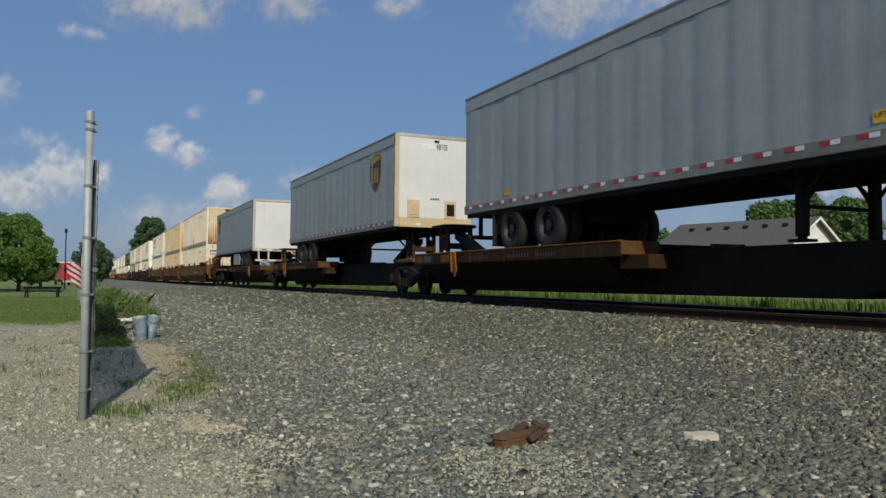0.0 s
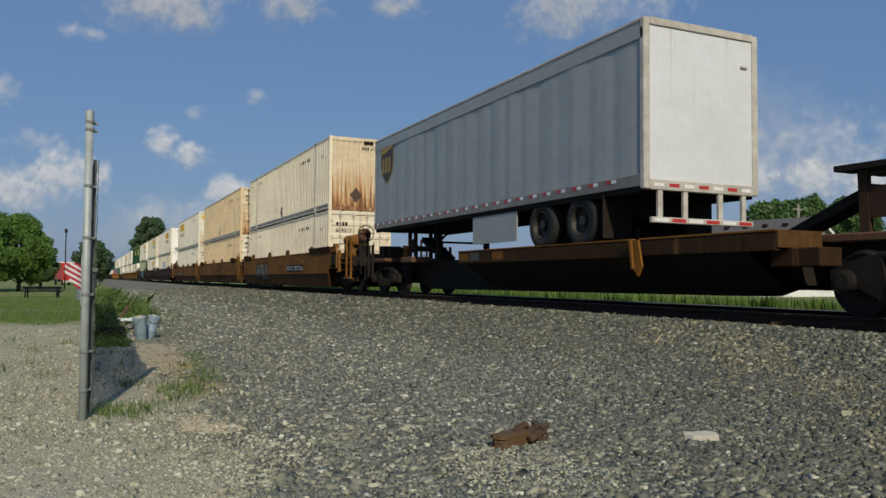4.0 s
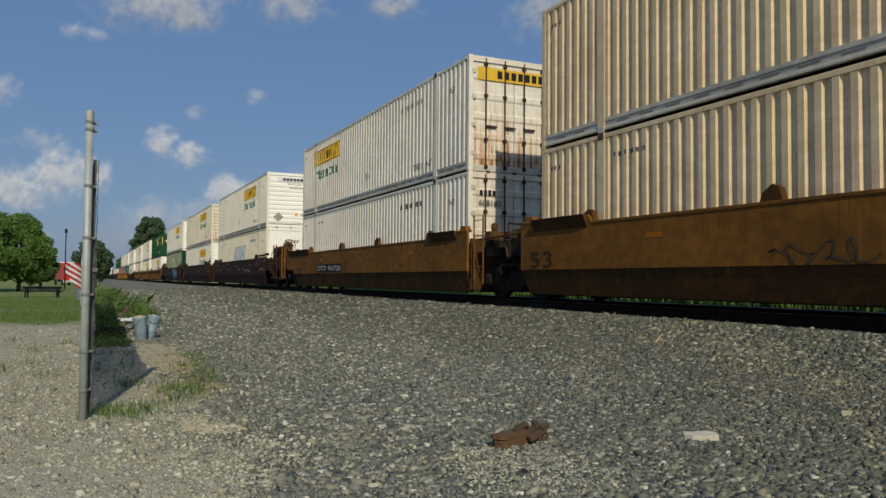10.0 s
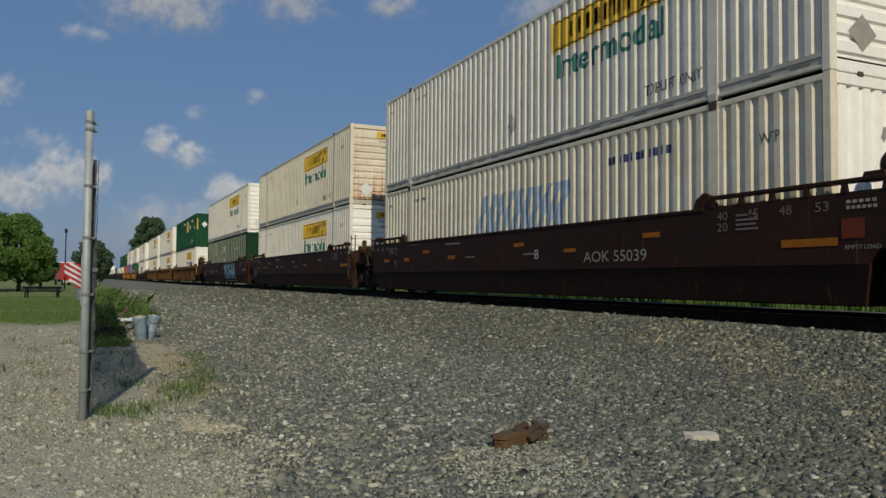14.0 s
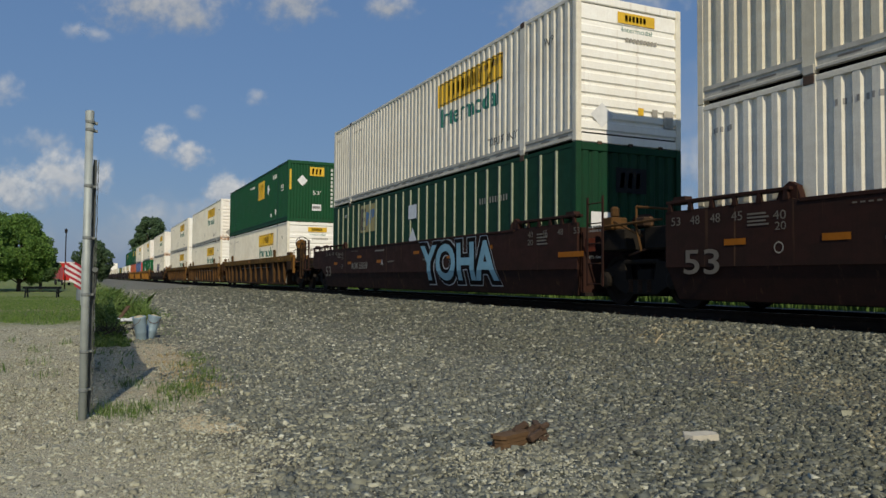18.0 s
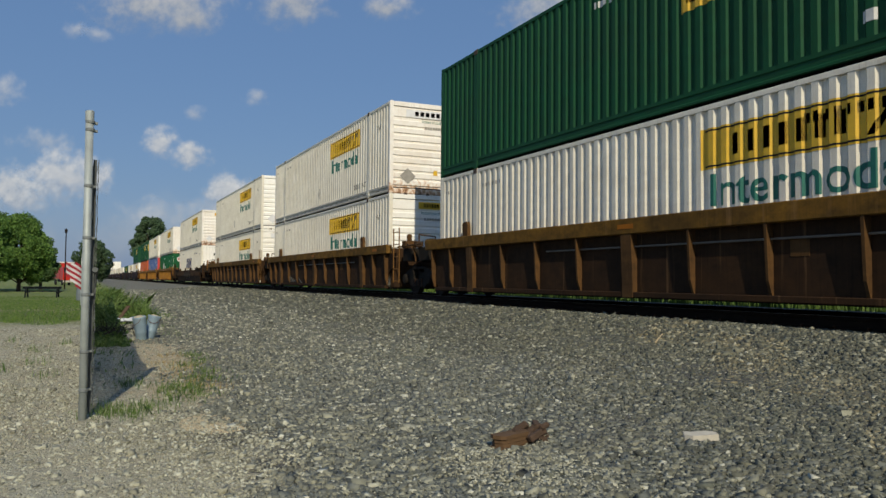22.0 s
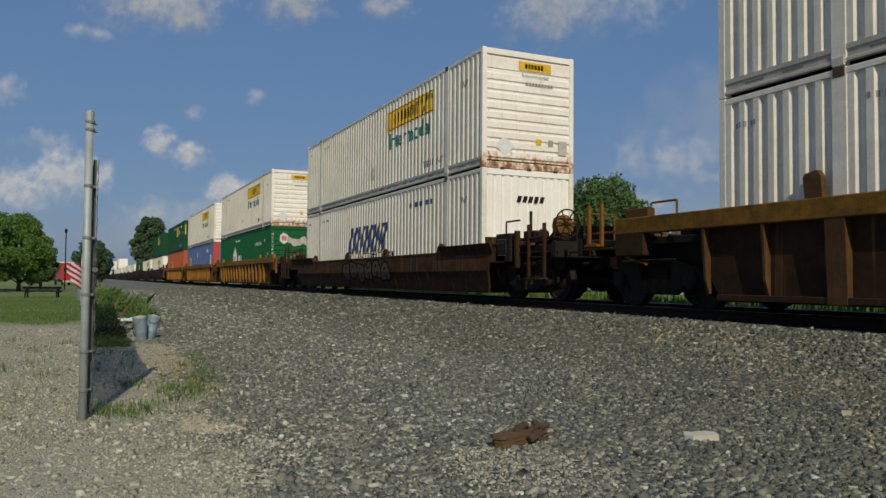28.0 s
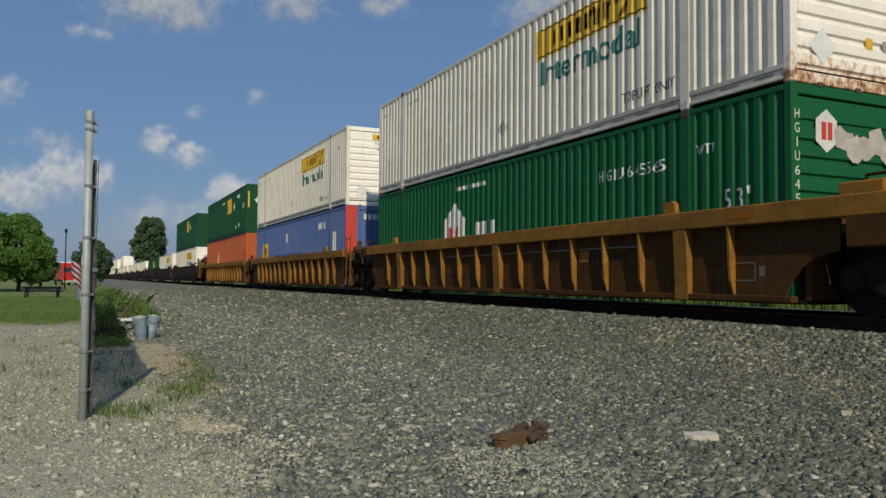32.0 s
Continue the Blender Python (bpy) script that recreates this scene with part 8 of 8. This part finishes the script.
for xx in (-16.6, -34.4, -51.6):
    part("deck_box", Shape().box(xx - SX - 0.5, xx - SX + 0.35, -1.1, -0.5, 0.95, 1.12, 0.02), M_RUST, sp)
part("end_platform", Shape().box(-55.2 - SX, -53.2 - SX, -1.2, 1.2, 1.0, 1.12, 0.02), M_RUST, sp)
part("draft_sill", Shape().box(-55.6 - SX, -53.4 - SX, -0.3, 0.3, 0.66, 1.0, 0.02), M_BLACK, sp)
for xx, zz in ((-54.2, 1.55), (-53.84, 1.55)):
    for yy in (-1.42, 1.34):
        part("post", Shape().box(xx - SX - 0.04, xx - SX + 0.04, yy, yy + 0.08, 0.5, zz, 0.01), M_BLACK, sp)
for yy in (-1.4, 1.4):
    s = Shape().rod((-54.93 - SX, yy, 0.6), (-54.93 - SX, yy, 1.7), 0.018, 6)
    s.rod((-54.93 - SX, yy, 1.7), (-54.48 - SX, yy, 1.72), 0.018, 6).rod((-54.48 - SX, yy, 1.72), (-54.48 - SX, yy, 0.6), 0.018, 6)
    part("grab_iron", s, M_BLACK, sp)

trailer("silver-grey semi-trailer with white-and-red tape along its rail", -0.5, lift_marks=((-11.36, 2.33), (-2.43, 2.33)))
trailer("silver-grey semi-trailer with white nose and shield emblem", -18.6, emblem=(-2.3, 3.75), lift_marks=((-2.75, 2.33), (-10.98, 2.35)))
trailer("silver-grey semi-trailer riding backwards with white rear door", -40.6, backward=True, emblem=(-12.75, 3.95))

c2 = car("ochre-brown smooth-sided well car with graffiti and a stencilled number", "ochre", [-59.2, -78.1, -97.42])
c3 = car("dark maroon smooth-sided well car with graffiti", "maroon", [-120.84, -140.4, -159.6])
c4 = car("rust-brown ribbed well car with yellow top chord", "brownrib", [-183.0, -202.78, -222.13])
c5 = car("grimy brown low-sided well car with faint graffiti", "dusk", [-245.63])
c6 = car("yellow ribbed well car with rust and grime", "yellowrib", [-268.65, -288.06, -307.2])

ups(-59.2, 0, "604013", "doors")
ups(-59.2, 1, "603312", "vribs", M_CREAM_END)
ups(-78.1, 0, "605281", "doors", M_STREAKDOOR, M_TANCREAM)
ups(-78.1, 1, "603805", "doors", M_CREAM_END, M_TANCREAM)
ups(-97.42, 0, "608180", "doors", M_STREAKDOOR, M_WHITE)
top = jb(-97.42, 1, end="doors", sign=-14.3, end_paint=M_STREAKDOOR)
decal("sign_panel", rect(-1.05, 1.05, 2.3, 2.62), M_YELSIGN, top, "end", -0.012)
decal("sign_mark", bars(-0.5, 0.9, 2.36, 2.56, 7), M_INK, top, "end", -0.008)
swift(-120.84, M_PALEBLUE, False)
jb(-120.84, 1, big=True, end_paint=M_WHITE_END)
jb(-140.4, 0)
jb(-140.4, 1, paintwork=M_CREAMWHITE, end_paint=M_DOOR_END)
posted_green(-159.6)
jb(-159.6, 1)
jb(-183.0, 0)
emp(-183.0, 1)
jb(-202.78, 0)
jb(-202.78, 1, big=True, end_paint=M_RUSTWHITE)
jb(-222.13, 0, big=True)
jb(-222.13, 1)
swift(-245.63, M_NAVY)
jb(-245.63, 1, end_paint=M_RUSTWHITE)
hub(-268.65)
jb(-268.65, 1, end_paint=M_RUSTWHITE)
blue_box(-288.06)
jb(-288.06, 1)
emp(-307.2, 1)
o = container("orange corrugated container with white emblem", M_ORANGE, -307.2, 0, "ribs", "vribs", M_ORANGE, rail=M_ORANGE)
side_mark(o, "emblem", poly((-11.0, 0.5), (-9.9, 0.5), (-10.4, 2.1)), M_WHITEINK)

M_OLDSTENCIL = plain("old_black_stencil", (0.06, 0.032, 0.013), 0.9, 0, 0.5, 6, 0.1)
M_REDPANEL = plain("dull_red_panel_paint", (0.16, 0.035, 0.015), 0.8, 0, 0.3, 9, 0.15)
# car lettering and graffiti
car_word(c2, 0.0, "DTTX", -6.0, -4.85, 0.8, 0.99, M_WHITEINK, M_INK)
car_word(c2, 0.0, "765726", -4.7, -3.1, 0.8, 0.99, M_WHITEINK, M_INK)
car_word(c2, -18.88, "53", -16.1, -15.3, 0.7, 1.02, M_OLDSTENCIL)
car_word(c2, 0.0, "53", -16.1, -15.3, 0.7, 1.02, M_OLDSTENCIL)
car_word(c2, -38.04, "DTTX", -12.9, -11.75, 0.76, 0.94, M_WHITEINK, M_INK)
car_word(c2, -38.04, "765726", -11.6, -10.0, 0.76, 0.94, M_WHITEINK, M_INK)
car_word(c3, 0.0, "AOK 55039", -5.05, -3.3, 0.78, 0.97, M_FADEDINK)
car_word(c3, -38.46, "AOK 55039", -13.42, -11.76, 0.79, 1.0, M_FADEDINK)
car_word(c3, -38.46, "53", -16.52, -15.83, 0.55, 0.92, M_DIMINK, None, 0.01)
car_word(c3, -19.35, "53", -16.28, -15.55, 0.55, 0.92, M_DIMINK, None, 0.01)
car_word(c3, -19.35, "C", -13.0, -12.85, 0.88, 1.06, M_WHITEINK)
car_word(c3, 0.0, "B", -6.75, -6.6, 0.88, 1.06, M_WHITEINK)
car_word(c3, -38.46, "A", -10.5, -10.3, 0.88, 1.06, M_WHITEINK)
for x in (0.0, -19.35, -38.46):
    for k, w in enumerate(("40", "45", "48", "53")):
        car_word(c3, x, w, -1.75 + 0.55 * k, -1.55 + 0.55 * k, 1.32, 1.44, M_DIMINK)
    car_word(c3, x, "20", -1.75, -1.55, 1.16, 1.28, M_DIMINK)
    for k in range(4):
        car_word(c3, x, rect(-1.4, -1.0 - 0.04 * (k % 2), 1.16 + 0.065 * k, 1.19 + 0.065 * k), 0, 0, 0, 0, M_DIMINK)
    # the same marks at the rear end, in turned order
    for k, w in enumerate(("53", "48", "48", "45")):
        car_word(c3, x, w, -16.55 + 0.41 * k, -16.35 + 0.41 * k, 1.3, 1.43, M_DIMINK)
    for k in range(4):
        car_word(c3, x, rect(-15.03, -14.66 - 0.05 * (k % 2), 1.21 + 0.05 * k, 1.235 + 0.05 * k), 0, 0, 0, 0, M_DIMINK)
    car_word(c3, x, "40", -14.59, -14.38, 1.27, 1.39, M_DIMINK)
    car_word(c3, x, "20", -14.56, -14.38, 1.13, 1.24, M_DIMINK)
    for u in (-15.46, -13.84, -10.88):
        car_word(c3, x, rect(u, u + 0.4, 0.96, 1.05), 0, 0, 0, 0, M_ORASTRIP)
    car_word(c3, x, bars(-13.42, -12.67, 1.385, 1.405, 7, 0.0, 0.6), 0, 0, 0, 0, M_DIMINK)
    car_word(c3, x, rect(-0.62, 0.22, 0.89, 0.99), 0, 0, 0, 0, M_ORASTRIP)
    car_word(c3, x, rect(-5.7, -5.3, 0.98, 1.05), 0, 0, 0, 0, M_ORASTRIP)
    car_word(c3, x, rect(0.27, 0.58, 0.97, 1.21), 0, 0, 0, 0, M_REDPANEL)
    car_word(c3, x, bars(0.34, 0.76, 1.32, 1.36, 6), 0, 0, 0, 0, M_FADEDINK)
    car_word(c3, x, bars(0.34, 0.76, 1.39, 1.43, 5), 0, 0, 0, 0, M_FADEDINK)
    car_word(c3, x, "EMPTY LOAD", 0.32, 0.78, 0.84, 0.89, M_FADEDINK)
    for u in (-7.2, -9.9):
        car_word(c3, x, bars(u, u + 0.5, 0.97, 1.0, 6), 0, 0, 0, 0, M_FADEDINK)
    car_word(c3, x, bars(-11.0, -10.2, 1.32, 1.36, 7), 0, 0, 0, 0, M_FADEDINK)
    ring = [(-14.5 + r * math.cos(a), 0.9 + r * math.sin(a)) for r in (0.08, 0.062) for a in [2 * math.pi * k / 16 for k in range(16)]]
    car_word(c3, x, (ring, [(k, (k + 1) % 16, 16 + (k + 1) % 16, 16 + k) for k in range(16)]), 0, 0, 0, 0, M_FADEDINK)

# placard frame and old number on the ribbed yellow car
for a, b, c, d in ((-0.98, -0.56, 0.45, 0.47), (-0.98, -0.56, 0.7, 0.72), (-0.98, -0.96, 0.45, 0.72), (-0.58, -0.56, 0.45, 0.72)):
    decal("placard_frame", rect(a, b, c, d), M_DIMINK, c6, "side", -HALF - 0.07, None, 0.005)
decal("notice", rect(-0.5, -0.4, 0.52, 0.66), M_DIMINK, c6, "side", -HALF - 0.07, None, 0.005)
decal("old_number", bars(-4.6, -3.3, 0.8, 0.93, 9, 0.0, 0.55), M_INK, c6, "side", -HALF - 0.07, None, 0.005)

# ---- graffiti on the car sides ----
def sprayed(ob, x, flat, material, lift, name="graffiti", label=""):
    """Spray paint that follows the leaning lower panel."""
    vs, fs = flat
    bm = bmesh.new()
    made = [bm.verts.new((u, 0, v)) for u, v in vs]
    for f in fs:
        try:
            bm.faces.new([made[i] for i in f])
        except ValueError:
            pass
    bmesh.ops.bisect_plane(bm, geom=bm.verts[:] + bm.edges[:] + bm.faces[:], plane_co=(0, 0, 0.68), plane_no=(0, 0, 1))
    for v in bm.verts:
        v.co.y = -SIDE - lift + max(0.0, (0.68 - v.co.z) / 0.51) * 0.118
    me = bpy.data.meshes.new(name)
    bm.to_mesh(me)
    bm.free()
    me.materials.append(material)
    p = part(name, me, material, ob, label)
    p.matrix_basis = pose(x, 0, 0)
    return p


M_SKYBLUE = plain("sky_blue_spray_paint", (0.22, 0.42, 0.52), 0.6, 0, 0.25, 5)
M_PALESPRAY = plain("pale_spray_paint", (0.5, 0.53, 0.54), 0.6, 0, 0.2, 5)
M_DIMSPRAY = plain("faded_grey_spray_paint", (0.075, 0.06, 0.045), 0.9, 0, 0.4, 7, 0.1)
M_DARKSPRAY = plain("dark_spray_paint", (0.012, 0.009, 0.009), 0.9, 0, 0.4, 7, 0.1)


K3 = -38.46
for grow, m, lift in ((0.13, M_PALESPRAY, 0.006), (0.105, M_DARKSPRAY, 0.009)):
    sprayed(c3, K3, glyphs("YOHA", -7.35 - grow, -3.05 + grow, 0.42 - grow, 1.36 + grow, -0.04, 0.03 + grow * 0.75), m, lift, "graffiti_outline")
sprayed(c3, K3, glyphs("YOHA", -7.35, -3.05, 0.42, 1.36, -0.04, 0.03), M_SKYBLUE, 0.012, "graffiti", "large sky-blue graffiti letters YOHA with dark outline")
M_GREYSPRAY = plain("grey_spray_paint", (0.17, 0.17, 0.155), 0.85, 0, 0.4, 6, 0.15)


def bubble(cu, cv, w, h, grow, seed):
    """The rounded outline of one sprayed letter that nobody can read."""
    r = random.Random(seed)
    p, q, k = r.uniform(0, 6), r.uniform(0, 6), r.uniform(0.06, 0.16)
    out = []
    for i in range(26):
        a = 2 * math.pi * i / 26
        rad = 1 + k * math.sin(2 * a + p) + 0.13 * math.sin(3 * a + q) + 0.05 * math.sin(5 * a + p)
        c, sn = math.cos(a), math.sin(a)
        out.append((cu + (w / 2 + grow) * rad * math.copysign(abs(c) ** 0.7, c), cv + (h / 2 + grow) * rad * math.copysign(abs(sn) ** 0.7, sn) * 0.92))
    return poly(*out)


def throw_up(ob, x, u0, u1, v0, v1, n, fill, line, seed, label):
    w = (u1 - u0) / n
    for i in range(n):
        cu, cv = u0 + (i + 0.5) * w, (v0 + v1) / 2 + 0.05 * math.sin(i * 2.1)
        sprayed(ob, x, bubble(cu, cv, w * 0.95, (v1 - v0) * 0.86, 0.06, seed + i), line, 0.006 + 0.0006 * i, "graffiti_outline")
    for i in range(n):
        cu, cv = u0 + (i + 0.5) * w, (v0 + v1) / 2 + 0.05 * math.sin(i * 2.1)
        g = sprayed(ob, x, bubble(cu, cv, w * 0.86, (v1 - v0) * 0.82, 0.0, seed + i), fill, 0.011 + 0.0006 * i, "graffiti_letter", label)
        for k, (du, dv, sw, sh) in enumerate(((-0.06, 0.16, 0.2, 0.16), (0.08, -0.2, 0.14, 0.3))):
            sprayed(ob, x, bubble(cu + du * w, cv + dv * (v1 - v0), w * sw, (v1 - v0) * sh, 0.0, seed + 7 * i + k), line, 0.016, "graffiti_stroke")


M_LOSTSPRAY = plain("worn_brown_spray_paint", (0.1, 0.075, 0.053), 0.9, 0, 0.5, 5, 0.1)
M_PLUM = plain("dull_purple_spray_paint", (0.05, 0.02, 0.05), 0.9, 0, 0.4, 6, 0.1)
throw_up(c2, 0.0, -12.8, -10.05, 0.34, 1.3, 4, M_GREYSPRAY, M_DARKSPRAY, 3, "grey graffiti letters with black outline")
sprayed(c2, 0.0, bubble(-11.35, 1.12, 0.26, 0.16, 0.0, 5), M_GOLD, 0.02, "graffiti_spot", "small yellow spot of spray paint")
throw_up(c5, 0.0, -10.2, -5.6, 0.36, 1.06, 6, M_LOSTSPRAY, M_DARKSPRAY, 40, "faded brown graffiti letters")


def scrawl(ob, x, u0, u1, v0, v1, n, material, wide, seed, label):
    """A thin looping line of spray paint."""
    r = random.Random(seed)
    p, q, w = r.uniform(0, 6), r.uniform(0, 6), r.uniform(0, 6)
    pts = []
    for i in range(n * 14 + 1):
        t = i / (n * 14)
        a = 2 * math.pi * n * t
        pts.append((u0 + (u1 - u0) * (t + 0.32 / n * math.sin(1.3 * a + p)), (v0 + v1) / 2 + (v1 - v0) * (0.3 * math.sin(a + q) + 0.2 * math.sin(1.83 * a + w))))
    vs, fs = [], []
    for (a, b), (c, d) in zip(pts, pts[1:]):
        L = math.hypot(c - a, d - b) or 1
        nx, nz = -(d - b) / L * wide, (c - a) / L * wide
        k = len(vs)
        vs += [(a - nx, b - nz), (c - nx, d - nz), (c + nx, d + nz), (a + nx, b + nz)]
        fs.append((k, k + 1, k + 2, k + 3))
    p = sprayed(ob, x, (vs, fs), material, 0.008, "graffiti_scrawl", label)
    tagged(p, kind="stuff")


scrawl(c2, -18.88, -10.05, -8.5, 0.62, 0.98, 4, M_DIMSPRAY, 0.011, 8, "thin pale spray scrawl")


def outline_letters(ob, x, spots, v0, v1, wide, material, seed, label):
    """Tall rounded letters that nobody can read, drawn as one dark line each."""
    for i, (cu, w) in enumerate(spots):
        outer = bubble(cu, (v0 + v1) / 2, w, (v1 - v0) * 0.9, 0.0, seed + i)[0]
        inner = bubble(cu, (v0 + v1) / 2, w, (v1 - v0) * 0.9, -wide, seed + i)[0]
        k = len(outer)
        ring = outer + inner, [(a, (a + 1) % k, k + (a + 1) % k, k + a) for a in range(k)]
        sprayed(ob, x, ring, material, 0.007 + 0.0008 * i, "graffiti_outline", label)


outline_letters(c2, -18.88, ((-7.35, 0.75), (-6.65, 0.7), (-6.0, 0.72), (-5.3, 0.8), (-4.45, 0.5)), 0.34, 1.36, 0.05, M_DARKSPRAY, 61, "black outlined graffiti letters")
sprayed(c2, -18.88, bubble(-7.2, 1.0, 0.75, 0.3, 0.0, 71), M_PLUM, 0.006, "graffiti", "dull purple fill of spray paint")
for cu in (-6.65, -6.05):
    sprayed(c2, -18.88, bubble(cu, 0.68, 0.28, 0.16, 0.0, 72), M_DIMSPRAY, 0.013, "graffiti_spot")
scrawl(c2, -18.88, -3.9, -2.9, 0.88, 1.06, 4, M_DARKSPRAY, 0.016, 9, "small black spray tag")
car_word(c2, -38.04, "A", -9.5, -9.22, 0.94, 1.1, M_INK)
car_word(c2, -38.04, rect(-7.95, -7.3, 1.0, 1.28), 0, 0, 0, 0, M_OCHRE_END)
scrawl(c5, 0.0, -15.6, -14.4, 0.72, 0.98, 4, M_LOSTSPRAY, 0.012, 11, "faint pale spray scrawl")
# pale scrawl along the ribbed car
s = Shape()
pts = [(-1.0, 0.36), (-1.0, 0.62), (-1.12, 0.36), (-0.9, 0.42), (-0.75, 0.62), (-0.72, 0.38), (-0.55, 0.55), (-0.5, 0.38), (-0.32, 0.5), (-0.2, 0.38), (-0.05, 0.8), (0.05, 0.38), (0.12, 0.6), (0.7, 0.36)]
for (a, c), (b, d) in zip(pts, pts[1:]):
    s.rod((1.2 * a - 11.1, -HALF - 0.076, c - 0.08), (1.2 * b - 11.1, -HALF - 0.076, d - 0.08), 0.01, 4)
part("graffiti", s, M_GREYSPRAY, c4, "thin pale spray scrawl").matrix_basis = pose(-19.78, 0, 0)
M_FADEDBLACK = plain("faded_black_stencil", (0.03, 0.017, 0.009), 0.9, 0, 0.5, 6, 0.1)
sprayed(c2, -38.04, glyphs("53", -16.3, -15.55, 0.5, 0.86), M_FADEDBLACK, 0.006, "stencil")
# ---- tail of the train, far down the line ----
car("dark brown well car far down the train", "maroon", [-330.0, -350.2, -369.6], rolling=False)
jb(-330.0, 0, far=True)
emp(-330.0, 1, far=True)
jb(-350.2, 0, far=True)
emp(-369.6, 0, far=True)
fx = -393.0
r = random.Random(8)
tail = [("w",), ("w",), ("w",), ("w",), ("w", "w"), ("w",), ("g", "w"), ("w", "w"), ("w", "w"), ("w", "w"), ("w", "g"), ("w", "w"), ("w", "w"), ("w", "w"), ("w", "w")]
for i in range(0, len(tail), 3):
    fr = [fx, fx - 19.3, fx - 38.6]
    car("dark brown well car far down the train", "maroon", fr, rolling=False)
    for f, load in zip(fr, tail[i:i + 3]):
        for lv, k in enumerate(load):
            if k == "g":
                container("dark green 53-foot container far down the train", M_GREEN, f, lv, far=True)
            else:
                container("white 53-foot container far down the train", M_WHITE if r.random() < 0.7 else M_CREAMWHITE, f, lv, end_paint=M_WHITE_END, far=True)
    fx -= 62.0


def motions():
    """The train rolls past at an even pace; its wheels turn."""
    times = [2.0 * i for i in range(17)]
    for ob, x, y, z in riders:
        walk(ob, [(t, pose(x + run_at(t), y, z)) for t in times])
    for ob, m0, m1 in drifters:
        walk(ob, [(0.0, m0), (32.0, m1)])
    sway = [(0, 42), (2, 35), (4, 30), (7, 22), (9, 24), (11, 44), (14, 28), (18, 30), (21, 40), (24.5, 30), (28.5, 44), (31, 58), (32, 60)]
    walk(cloth, [(t, pose(0, 0, 0, 0, 0, a)) for t, a in sway])
    steps = [2 * i / 30 for i in range(481)]
    for ws, xx, rad in turners:
        walk(ws, [(t, pose(xx, 0, rad, 0, math.degrees(run_at(t) / rad), 0)) for t in steps])


motions()
